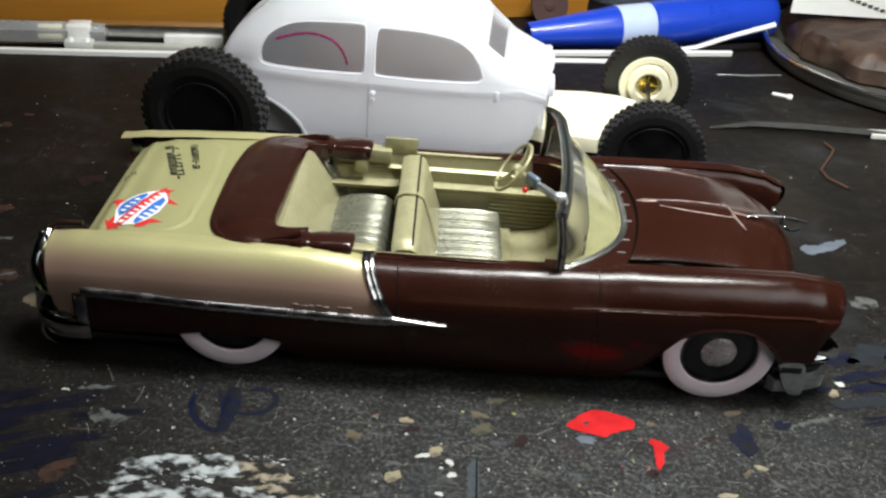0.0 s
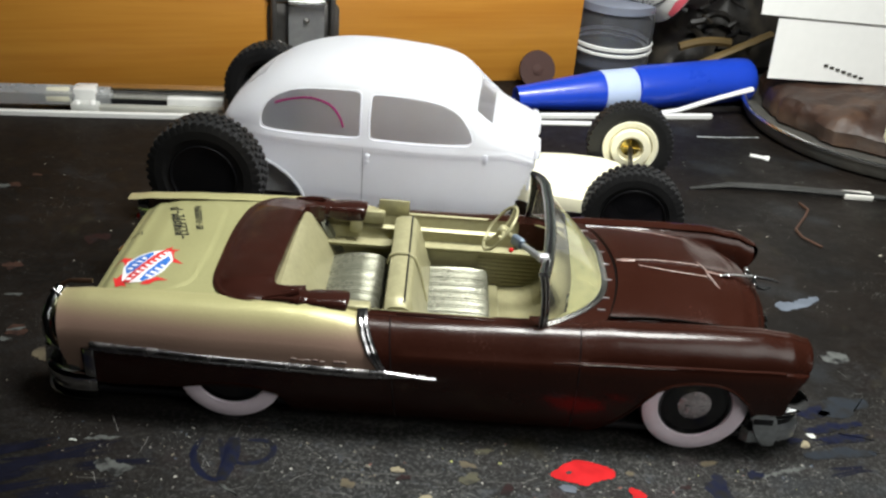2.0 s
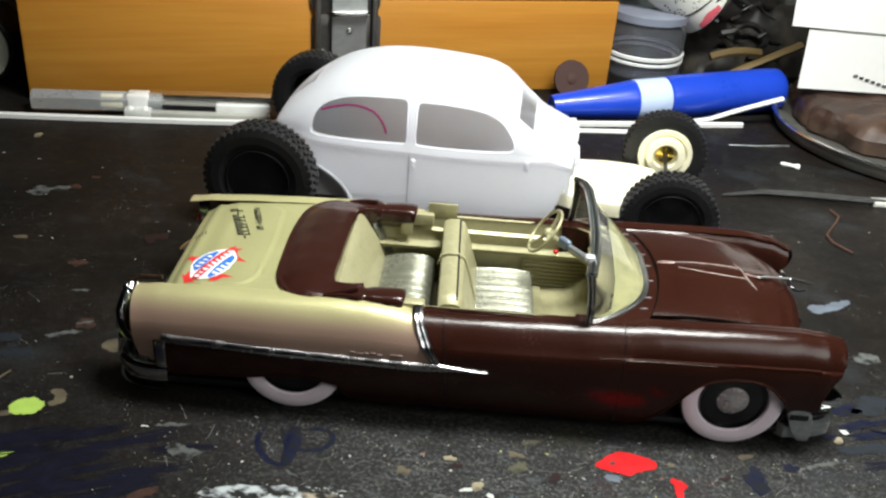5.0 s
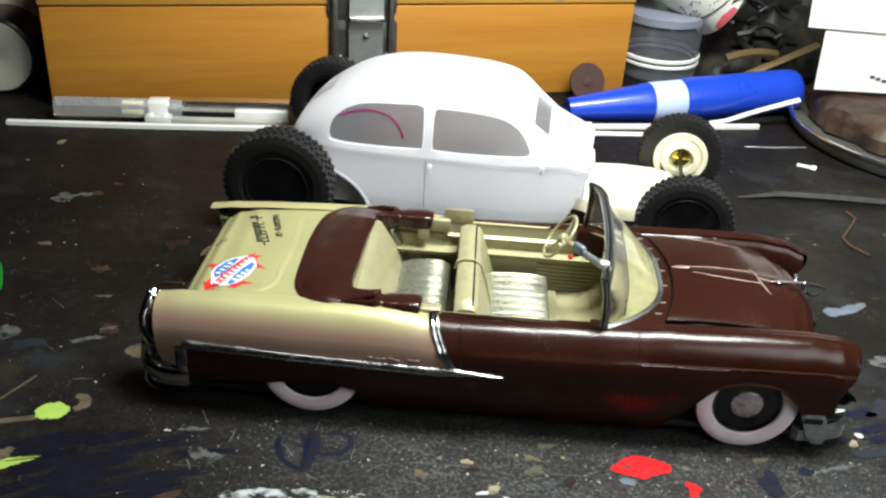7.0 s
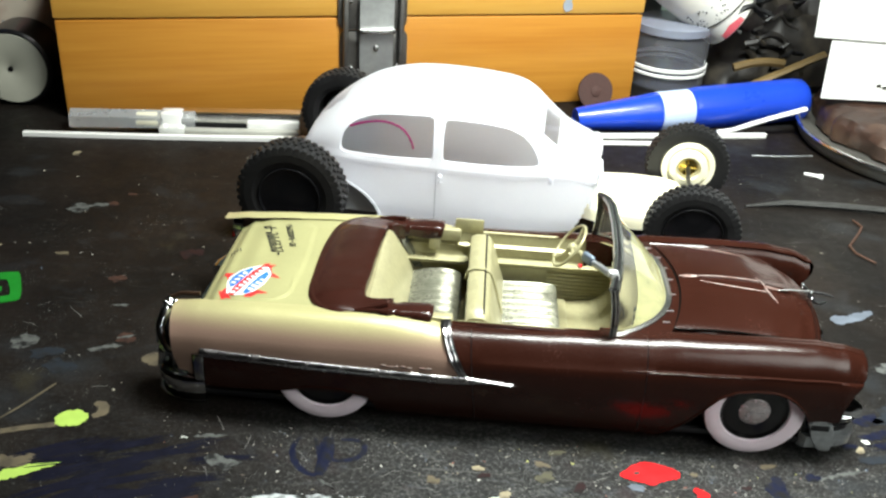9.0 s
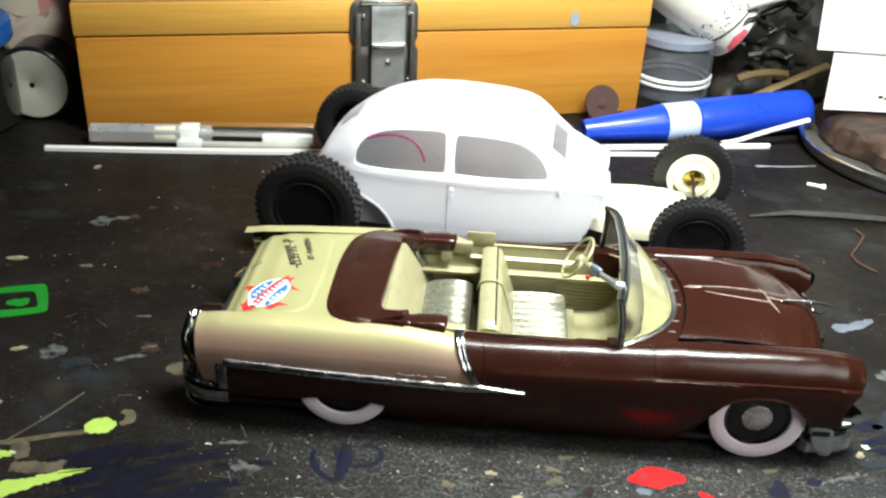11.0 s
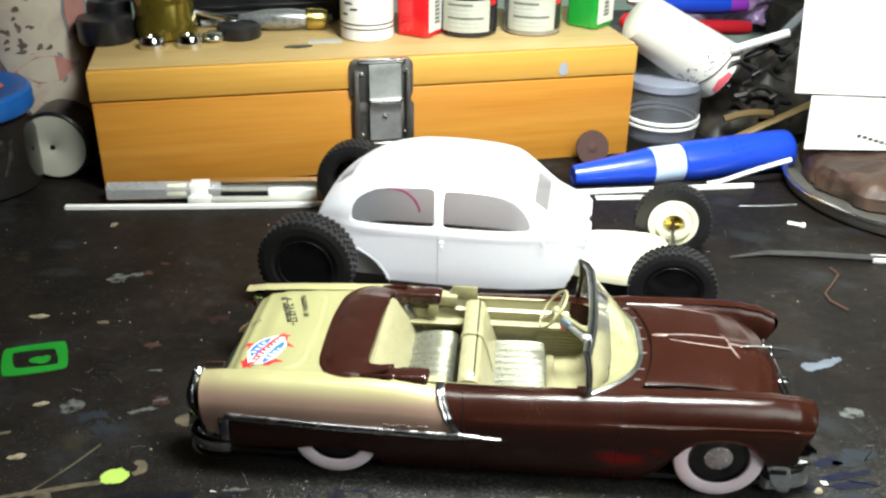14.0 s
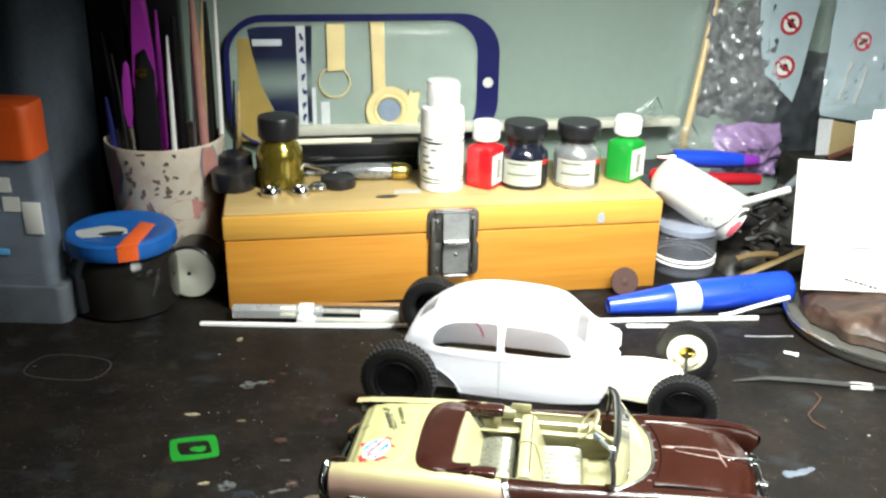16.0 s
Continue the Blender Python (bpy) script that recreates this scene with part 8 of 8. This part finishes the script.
def splash(name, outline, material, label, h=0.12, category="paint mark", group="paint marks", torn=1.0):
    bm = bmesh.new()
    cx = sum(p[0] for p in outline) / len(outline)
    cy = sum(p[1] for p in outline) / len(outline)
    size = max(math.dist(p, (cx, cy)) for p in outline)
    out = ragged([(x, y) for x, y in outline], cx, torn * min(0.75, 0.12 + 0.10 * size), 0.45 if size < 12 else 0.9)
    prism(bm, [(x - cx, y - cy) for x, y in out], 0, h)
    return solo(name, bm, material, cx, cy, 0, 0, label, category, group)


lime = mat("lime_paint", (0.32, 0.46, 0.09), 0.4, 0, 0.1, 300, 0.05, spec=0.14)
leaf = mat("green_paint", (0.012, 0.17, 0.018), 0.4, 0, 0.15, 300, 0.05, spec=0.14)
grey_blue = mat("grey_blue_paint", (0.095, 0.11, 0.135), 0.5, 0, 0.25, 200, 0.1, spec=0.14)
tan_glue = mat("tan_glue", (0.115, 0.095, 0.062), 0.55, 0, 0.35, 400, 0.3, second=(0.04, 0.034, 0.026), mix=0.8, patch=200, spec=0.14, cut_at=(0.40, 0.62))
navy_ink = mat("navy_ink", (0.0035, 0.0038, 0.010), 0.55, 0, 0.4, 300, 0.1, spec=0.14)
red_flat = mat("flat_red_paint", (0.42, 0.011, 0.013), 0.45, 0, 0.3, 260, 0.2, spec=0.14)
white_scrape = mat("scraped_white", (0.40, 0.42, 0.41), 0.6, 0, 0.30, 350, 0.25, spec=0.14)

splash("paint_splash", rounded([(21, -47.4), (24, -44.5), (27.5, -41.4), (31.5, -41.8), (35, -43), (38, -44.4), (37.4, -47.2), (33.4, -48.2), (30, -50.8), (27, -49.6), (23, -49)], 1), red_flat, "large flat splash of red paint", torn=0.45)
splash("bare_spot", rounded([(25.0, -46.4), (26.2, -45.6), (27.0, -46.2), (26.0, -47.0)], 1), mat("bare_black_spot", (0.02, 0.014, 0.013), 0.6), "small bare spot in the red splash", 0.17, torn=0.4)
splash("paint_splash", rounded([(39.6, -50.4), (41.8, -50.0), (44.8, -52.6), (42.6, -54.2), (42.4, -58), (40.6, -60.5), (40.4, -56), (41, -53.4)], 1), red_flat, "small dripping splash of red paint", torn=0.5)
bm = bmesh.new()
outer = [(-195, 20.5), (-193.5, 22.6), (-176, 29.4), (-173.6, 28.4), (-166.6, 13.6), (-167.6, 11.2), (-185, 4.4), (-188, 5.2)]
cx, cy = -180.6, 17.0
outer = rounded([(x - cx, y - cy) for x, y in outer], 2)
inner = [(x * 0.70, y * 0.56) for x, y in outer]
grid(bm, [[(x, y, 0) for x, y in outer], [(x, y, 0.3) for x, y in outer], [(x, y, 0.3) for x, y in inner], [(x, y, 0) for x, y in inner]], closed=True)
solo("paint_ring", bm, leaf, cx, cy, 0, 0, "bright green painted outline on the bench", "paint mark", "paint marks")
splash("paint_splash", [(-178.4 + x, 16.6 + y) for x, y in blob(21, 14, 3.4, 3.0, 0.25)], leaf, "green dab inside the painted outline")
splash("paint_splash", [(-126.6 + x, -43.0 + y) for x, y in blob(22, 26, 4.3, 3.5, 0.06)], lime, "round lime green paint drop")
splash("paint_splash", rounded([(-150, -72), (-143, -67.5), (-136, -65.2), (-128, -61.2), (-121.6, -59.0), (-124, -61.8), (-131, -66.5), (-138, -72), (-146, -77)], 1), lime, "long lime green paint streak")
splash("paint_splash", rounded([(-160, -60), (-150, -56), (-143, -57), (-150, -60), (-158, -64)], 1), lime, "short lime green paint streak")
splash("paint_splash", rounded([(103, 42.4), (108, 42.0), (113, 45.4), (118.4, 47.6), (118.8, 46), (115.6, 42.4), (110, 38.6), (104, 36.4), (102, 38.6)], 1), grey_blue, "grey-blue smear of dried paint")
splash("paint_splash", [(-111.5 + x, -13.2 + y) for x, y in blob(23, 18, 6.0, 3.4, 0.12)], tan_glue, "tan glue drop beside the car's tail")
splash("paint_splash", [(25.5 + x, -51.8 + y) for x, y in blob(24, 12, 2.6, 1.2, 0.2)], grey_blue, "small grey paint dab beside the red one")
splash("paint_splash", rounded([(-1.6, -61), (1.2, -60), (0.6, -68), (2.6, -79), (-0.6, -83), (-1.8, -72)], 1), mat("dull_grey_blue", (0.050, 0.060, 0.068), 0.5, 0, 0.4, 400, 0.3, spec=0.14, second=(0.012, 0.012, 0.012), mix=1.0, patch=350), "straight grey paint stroke", 0.04)
rnd = random.Random(55)
bm = bmesh.new()
for k in range(150):
    a, q = rnd.uniform(0, 6.283), rnd.random() ** 0.7
    cx, cy, rx, ry = rnd.choice(((-58, -70, 20, 6.5), (-58, -70, 18, 6), (-70, -78, 16, 5), (-47, -67, 8, 4), (-38, -77, 12, 4)))
    x, y = cx + rx * q * math.cos(a), cy + ry * q * math.sin(a) + 0.12 * (rx * q * math.cos(a))
    r = rnd.uniform(0.12, 0.5) * (1.5 - q)
    prism(bm, blob(3000 + k, 8, r * rnd.uniform(1.0, 2.6), r * 0.7, 0.5), 0, 0.04 + 0.03 * rnd.random(), pose(x, y, 0, 0, 0, rnd.uniform(-25, 30)))
solo("white_scrape", bm, white_scrape, 0, 0, 0, 0, "broken scraped patch of white paint flakes on the bench", "paint mark", "paint marks", kind="stuff")
# dark blue brush marks
rnd = random.Random(77)
for k, (cx, cy, ang, n, ln) in enumerate(((-112, -62, 24, 16, 36), (-95, -58, 22, 7, 26), (-104, -72, 26, 6, 30), (104, -30, 14, 3, 18))):
    bm = bmesh.new()
    for j in range(n):
        a = radians(ang + rnd.uniform(-10, 10))
        ox, oy = rnd.uniform(-16, 16), rnd.uniform(-11, 11)
        l2 = ln * rnd.uniform(0.5, 1.0)
        for h in range(7):
            t0, t1 = rnd.uniform(-0.5, -0.25), rnd.uniform(0.2, 0.5)
            off = (h - 3) * 0.42 + rnd.uniform(-0.2, 0.2)
            pts = []
            for t in np.linspace(t0, t1, 9):
                w = off + 0.35 * math.sin(t * 5 + j + h * 0.4)
                pts.append((ox + math.cos(a) * l2 * t - math.sin(a) * w, oy + math.sin(a) * l2 * t + math.cos(a) * w, 0.02 + 0.006 * j + 0.002 * h))
            r = rnd.uniform(0.14, 0.34)
            tube(bm, pts, [r * 0.3, r * 0.8, r, r, r, r, r * 0.9, r * 0.7, r * 0.2], 5, flat=0.1)
    solo("brush_mark", bm, navy_ink, cx, cy, 0.01, 0, "dark blue brush strokes dried on the bench", "paint mark", "dark blue brush strokes", kind="stuff")
pale_scrape = mat("pale_blue_white_scrape", (0.016, 0.016, 0.015), 0.6, 0, 0.5, 420, 0.4, second=(0.40, 0.43, 0.44), mix=0.95, patch=210, stretch=(1, 1.5, 1), spec=0.14, cut_at=(0.46, 0.60), detail=10)
cream_scrape = mat("cream_scrape", (0.018, 0.017, 0.015), 0.6, 0, 0.5, 420, 0.4, second=(0.36, 0.31, 0.23), mix=0.8, patch=260, stretch=(1, 1.4, 1), spec=0.14, cut_at=(0.48, 0.62), detail=10)
cream_paint = mat("cream_paint_spot", (0.30, 0.26, 0.17), 0.55, 0, 0.35, 400, 0.3, second=(0.06, 0.05, 0.04), mix=0.8, patch=300, spec=0.14, cut_at=(0.40, 0.62))
olive_paint = mat("olive_grey_spot", (0.085, 0.08, 0.052), 0.55, 0, 0.35, 400, 0.3, second=(0.02, 0.02, 0.018), mix=0.8, patch=300, spec=0.14, cut_at=(0.40, 0.62))
white_spot = mat("white_paint_spot", (0.45, 0.46, 0.43), 0.5, 0, 0.25, 400, 0.3, spec=0.14)
blue_smear = mat("blue_paint_smear", (0.006, 0.008, 0.024), 0.5, 0, 0.5, 300, 0.3, second=(0.008, 0.008, 0.009), mix=1.0, patch=260, spec=0.14, cut_at=(0.40, 0.62))
pale_smear = mat("pale_grey_smear", (0.10, 0.105, 0.10), 0.55, 0, 0.4, 300, 0.3, second=(0.012, 0.012, 0.012), mix=1.0, patch=280, spec=0.14, cut_at=(0.40, 0.62))
rust_spot = mat("rust_orange_spot", (0.055, 0.028, 0.02), 0.6, 0, 0.4, 400, 0.3, second=(0.02, 0.012, 0.01), mix=0.9, patch=300, spec=0.14, cut_at=(0.40, 0.62))
maroon_spot = mat("maroon_stain", (0.022, 0.010, 0.010), 0.5, 0, 0.4, 300, 0.1, second=(0.01, 0.008, 0.008), mix=0.9, patch=260, spec=0.14, cut_at=(0.40, 0.62))
blue_haze = mat("blue_grey_haze", (0.017, 0.021, 0.027), 0.55, 0, 0.3, 300, 0.1, second=(0.012, 0.012, 0.012), mix=0.8, patch=220, spec=0.14, cut_at=(0.42, 0.62))
MARKS = {"tan": (tan_glue, "dull tan spot of dried glue"), "cream": (cream_paint, "cream spot of dried paint"), "olive": (olive_paint, "olive grey spot of dried paint"), "white": (white_spot, "small white spot of dried paint"),
         "blue": (blue_smear, "dark blue smear of dried paint"), "pale": (pale_smear, "pale grey smear of dried paint"), "rust": (rust_spot, "rusty orange spot of dried paint"), "maroon": (maroon_spot, "dark maroon stain on the bench"),
         "bluegrey": (blue_haze, "faint blue-grey stain on the bench")}


def mark(kind, x, y, rx, ry, turn=0, rough=0.25):
    m, lab = MARKS[kind]
    c, s_ = math.cos(radians(turn)), math.sin(radians(turn))
    pts = blob(int(x * 13 + y * 7), 22, rx, ry, rough)
    splash("paint_splash", [(x + a * c - b * s_, y + a * s_ + b * c) for a, b in pts], m, lab, 0.05 + 0.02 * (int(x * 31) % 5))


mark("olive", 30.2, -47.0, 0.7, 0.5)
mark("tan", -27.3, -55.4, 1.6, 1.5)
mark("cream", -15.9, -49.5, 1.6, 1.0, 10)
mark("maroon", -14.0, -52, 1.8, 0.8, 10)
mark("olive", 1.6, -50.9, 2.4, 1.9, 20)
mark("olive", 5.0, -40.8, 3.0, 0.9, 15)
mark("tan", 1.0, -46, 1.8, 1.2, -30, 0.4)
mark("cream", -8.8, -58.8, 1.7, 1.4, 30)
mark("white", -11.3, -60.2, 1.7, 0.6, 8)
mark("white", -5.6, -61.7, 0.9, 0.8)
mark("pale", -17.8, -63.4, 1.6, 1.0)
mark("cream", -17.6, -66.9, 1.7, 1.7, 20)
mark("white", -5.0, -65.4, 0.9, 0.8)
mark("white", -7.6, -71.1, 0.8, 0.6)
mark("white", -7.4, -63.6, 0.5, 0.4)
mark("maroon", 10.6, -53.8, 2.6, 1.2, 60)
mark("maroon", 54.4, -48.7, 1.3, 0.9)
mark("tan", 62, -39.3, 2.4, 0.9, 5)
mark("white", 92.8, -25.3, 1.1, 1.0)
mark("cream", 89.9, -29.3, 1.6, 1.2, 40)
mark("blue", 87.4, -28.2, 2.0, 1.2, 30)
mark("blue", 73.3, -42.6, 2.4, 1.4, 30)
mark("pale", 81, -40.4, 6.5, 0.9, 22)
mark("blue", 62.7, -48.5, 3.6, 3.6, 40, 0.4)
mark("blue", 96.5, -15.4, 5.4, 2.2, 22)
mark("blue", 99.6, -21.4, 8.0, 1.9, 16)
mark("blue", 102, -25.6, 9.0, 1.5, 10)
mark("bluegrey", 106, -12, 9.0, 3.2, 18, 0.4)
mark("bluegrey", 98, -32, 8.0, 2.4, 12, 0.4)
mark("cream", 64.4, -57.1, 1.5, 0.8, -10)
mark("tan", 61.0, -58.9, 1.8, 0.6, 40)
mark("pale", 67.5, -62.5, 3.6, 0.8, -38)
mark("tan", 41.3, -45.1, 0.9, 1.0)
mark("maroon", 39.4, -61.0, 1.2, 1.5)
mark("cream", 54.8, -66.3, 2.4, 0.9)
mark("pale", 112.3, 12.0, 4.2, 3.0, 10, 0.15)
mark("pale", -82.3, -55.2, 4.2, 2.4, 0, 0.4)
mark("pale", -88.0, -45.6, 5.0, 0.5, 12, 0.4)
mark("white", -94.5, -46.8, 0.8, 0.4)
mark("pale", -54.4, -59.9, 2.6, 0.5, -35)
mark("rust", -87.9, -71.6, 3.4, 2.6, 20, 0.5)
mark("pale", -155, -9.6, 4.8, 3.4, 10, 0.2)
mark("cream", -166, -9.6, 2.2, 1.4, 20)
mark("cream", -161, -37, 3.0, 1.3, 8, 0.3)
mark("tan", -171, -26, 2.2, 0.9, 20)
mark("white", -145.4, -56.6, 0.9, 0.6)
mark("bluegrey", -146, -14.5, 4.4, 3.0, 5, 0.3)
mark("bluegrey", -139.5, -20.6, 4.4, 3.4, 15, 0.3)
mark("pale", -126, -3.4, 2.6, 0.6, 20, 0.4)
mark("pale", -134, 14, 2.4, 0.7, 12)
mark("pale", -130.5, -9.8, 4.0, 1.4, 25, 0.4)
mark("rust", -125.9, -4.0, 3.2, 2.4, 40, 0.4)
mark("pale", -174.4, 79.2, 4.4, 3.4, 10, 0.3)
mark("pale", -168.4, 82.7, 3.6, 2.0, 25, 0.45)
mark("rust", -162.8, 84.9, 2.2, 1.8)
mark("rust", -158.7, 94.3, 1.6, 1.3)
mark("cream", -196, 130, 1.8, 2.2)
mark("cream", -193, 46, 3.4, 1.8, 4, 0.15)
mark("tan", -166, 44, 2.8, 1.0, 8)
mark("rust", -141.1, 30, 2.2, 2.6, 10, 0.4)
mark("maroon", -122.1, 51.2, 3.4, 3.4, 10, 0.5)
for pts, r in ((((-64, -43), (-65.2, -47.5), (-63.4, -53), (-60, -56.4), (-57, -57.2)), 0.9), (((-56.4, -42), (-56.4, -46), (-56.0, -50), (-56.6, -57)), 2.2), (((-60, -43), (-58.4, -47), (-57.6, -51)), 0.7),
               (((-53, -42.6), (-48.4, -42.6), (-46.2, -45.6), (-48, -49.6), (-52.4, -51), (-55, -50.4)), 0.8)):
    bm = bmesh.new()
    fine = even([(x, y) for x, y in pts], 24)
    tube(bm, [(x - pts[0][0], y - pts[0][1], 0.03) for x, y in fine], [r * (0.35 + 0.65 * math.sin(math.pi * (0.08 + 0.84 * k / 23))) * (1 + 0.25 * noise.noise(Vector((k * 0.6, r, 2)))) for k in range(24)], 6, flat=0.05)
    solo("paint_swirl", bm, blue_smear, pts[0][0], pts[0][1], 0, 0, "dark blue swirling brush stroke dried on the bench", "paint mark", "dark blue brush strokes")
for pts, r in ((((-160.5, -57.2), (-154, -54.2), (-146, -51.8), (-138, -48.6), (-130, -46.0), (-126, -44.4)), 1.1), (((-121.5, -41.6), (-119.6, -39.6), (-120.4, -36.6), (-123.0, -35.8)), 1.5), (((-146, -52), (-144, -55), (-142, -58.5)), 2.6), (((-143.5, -62), (-138, -61.6), (-132, -60.4), (-131, -57.8)), 2.6)):
    bm = bmesh.new()
    fine = even([(x, y) for x, y in pts], 24)
    tube(bm, [(x - pts[0][0], y - pts[0][1], 0.03) for x, y in fine], [r * (0.45 + 0.55 * math.sin(math.pi * (0.1 + 0.8 * k / 23))) * (1 + 0.4 * noise.noise(Vector((k * 0.7, r, 5)))) for k in range(24)], 6, flat=0.04)
    solo("glue_streak", bm, tan_glue, pts[0][0], pts[0][1], 0, 0, "tan streak of dried glue on the bench", "paint mark", "glue streaks")
for seed, cx, cy, rx, ry, tn in ((301, -58, -67.5, 14, 3.6, 6), (302, -72, -71.5, 6.5, 1.8, 16), (303, -45, -68.5, 5.5, 3.0, -24), (304, -58, -78, 24, 5.0, 2), (305, -38, -74, 7, 2.0, -12)):
    c, s_ = math.cos(radians(tn)), math.sin(radians(tn))
    splash("white_scrape_sheet", [(cx + a * c - b * s_, cy + a * s_ + b * c) for a, b in blob(seed, 70, rx, ry, 0.22)], cream_scrape if seed in (303, 305) else pale_scrape, "broken scraped patch of pale paint", 0.05 + 0.01 * (seed - 300))
bm = bmesh.new()
tube(bm, [(0, 0, 0.3), (1.5, -6, 0.4), (-1.5, -12, 0.5), (-9, -24, 0.4), (-8.4, -30, 0.3), (-3.2, -37, 0.3)], 0.5, 6)
solo("wood_shaving", bm, mat("reddish_shaving", (0.06, 0.028, 0.017), 0.6), 135.4, 120, 0, 0, "thin curled reddish shaving on the bench", "shaving")
bm = bmesh.new()
block(bm, -4, 4, -1.2, 1.2, 0, 0.8, 0.2)
block(bm, 2.4, 4.4, -2.2, 2.2, 0, 0.9, 0.2)
solo("plastic_chip", bm, white_rod, 131.5, 165, 0, -20, "tiny white plastic chip on the bench", "chip")
bm = bmesh.new()
tube(bm, [(0, 0, 0.3), (14, 1.5, 0.3), (30, 5, 0.3)], 0.35, 6)
solo("grey_wire", bm, dull_chrome, 108, 184, 0, 0, "thin grey wire on the bench", "wire")
bm = bmesh.new()
tube(bm, [(-9, -22, 0.2), (3, -10, 0.25), (11, 4, 0.25), (16, 15, 0.2)], 0.3, 6)
solo("brown_thread", bm, tan_glue, -153, -44, 0, 0, "brown thread across the bench", "thread")
bm = bmesh.new()
pts = rounded([(-26, -12), (14, -14), (20, -4), (18, 12), (-20, 16), (-28, 4)], 2)
tube(bm, [(x, y, 0.05) for x, y in pts + pts[:1]], 0.5, 5, caps=False, flat=0.2)
solo("scratched_outline", bm, mat("grey_scratch", (0.028, 0.028, 0.031), 0.6), -276, 82, 0.02, 4, "faint grey outline scratched into the bench", "paint mark", "paint marks")

# pale kinked scratches, thickest on the worn front of the bench
rnd = random.Random(31)
bm = bmesh.new()
for k in range(260):
    if rnd.random() < 0.75:
        x, y = rnd.uniform(-85, 150), rnd.uniform(-105, -42)
    else:
        x, y = rnd.uniform(-210, 150), rnd.uniform(-40, 150)
        if -104 < x < 92 and -40 < y < 40:
            continue
    a, n = rnd.choice((0.5, 2.3, 1.2, 0.0)) + rnd.gauss(0, 0.35), rnd.randint(2, 4)
    pts = [(x, y, 0.012)]
    for j in range(n):
        a += rnd.gauss(0, 0.16)
        d = rnd.uniform(0.6, 2.4)
        pts.append((pts[-1][0] + d * math.cos(a), pts[-1][1] + d * math.sin(a), 0.012))
    w = rnd.uniform(0.035, 0.10)
    tube(bm, pts, [w * rnd.uniform(0.3, 1.0) for _ in pts], 4, flat=0.12)
solo("bench_scratches", bm, mat("pale_scratch", (0.17, 0.168, 0.16), 0.6, 0, 0.35, 300, 0.1, spec=0.14), 0, 0, 0, 0, "many pale kinked scratches in the black bench top", "scratches", kind="stuff")
# flecks of dried paint all over
rnd = random.Random(123)
bm = bmesh.new()
drifts = [(rnd.uniform(-95, 150), rnd.uniform(-100, -38), rnd.uniform(3, 14)) for _ in range(70)]
for k in range(1250):
    near = rnd.random() < 0.72
    x = rnd.uniform(-100, 150) if near else rnd.uniform(-330, 190)
    y = rnd.uniform(-100, -38) if near else rnd.uniform(-40, 165)
    if near and rnd.random() < 0.7:
        dx, dy, dr = rnd.choice(drifts)
        x, y = dx + rnd.gauss(0, dr), min(-37.5, dy + rnd.gauss(0, dr * 0.6))
    if near is False and -104 < x < 92 and -40 < y < 40:
        continue
    r = rnd.choice((0.09, 0.11, 0.13, 0.15, 0.18, 0.2, 0.22, 0.26, 0.32)) * rnd.uniform(0.7, 1.2)
    pts = blob(1000 + k, 9, r * rnd.uniform(0.8, 1.9), r, 0.45)
    a = rnd.uniform(0, 360)
    prism(bm, pts, 0, 0.06, pose(x, y, 0, 0, 0, a))
fm = mat("dried_flecks", (0.40, 0.36, 0.27), 0.55, 0, 0.1, 500, 0.1, spec=0.14)
nt = fm.node_tree
geo = nt.nodes.new("ShaderNodeNewGeometry")
ramp = nt.nodes.new("ShaderNodeValToRGB")
ramp.color_ramp.interpolation = "CONSTANT"
cols = ((0.0, (0.15, 0.135, 0.105)), (0.3, (0.24, 0.23, 0.21)), (0.5, (0.08, 0.08, 0.075)), (0.72, (0.42, 0.41, 0.37)), (0.80, (0.06, 0.075, 0.10)), (0.90, (0.20, 0.08, 0.06)), (0.925, (0.28, 0.28, 0.10)), (0.95, (0.12, 0.10, 0.08)))
ramp.color_ramp.elements[0].color = (*cols[0][1], 1)
ramp.color_ramp.elements[1].position, ramp.color_ramp.elements[1].color = cols[1][0], (*cols[1][1], 1)
for p, c in cols[2:]:
    e = ramp.color_ramp.elements.new(p)
    e.color = (*c, 1)
nt.links.new(geo.outputs["Random Per Island"], ramp.inputs[0])
nt.links.new(ramp.outputs[0], nt.nodes["Principled BSDF"].inputs["Base Color"])
solo("paint_flecks", bm, fm, 0, 0, 0.01, 0, "many small dried paint flecks scattered on the bench", "paint flecks", kind="stuff")
# closing walls and ceiling of the room
room_paint = mat("room_paint", (0.14, 0.14, 0.135), 0.8, 0, 0.06, 20, 0.05)
for name, dims, lab in (("wall_south", (-1000, 1000, -1020, -1000, -740, 1300), "plain grey wall of the room"), ("wall_west", (-1020, -1000, -1000, 900, -740, 1300), "plain grey wall of the room"),
                        ("wall_east", (1000, 1020, -1000, 900, -740, 1300), "plain grey wall of the room"), ("ceiling", (-1000, 1000, -1000, 900, 1300, 1320), "plain grey ceiling of the room"),
                        ("floor", (-1000, 1000, -1000, 900, -760, -740), "plain grey floor of the room")):
    bm = bmesh.new()
    block(bm, *dims, 0)
    solo(name, bm, room_paint, 0, 0, 0, 0, lab, name.split("_")[0], kind="structure")
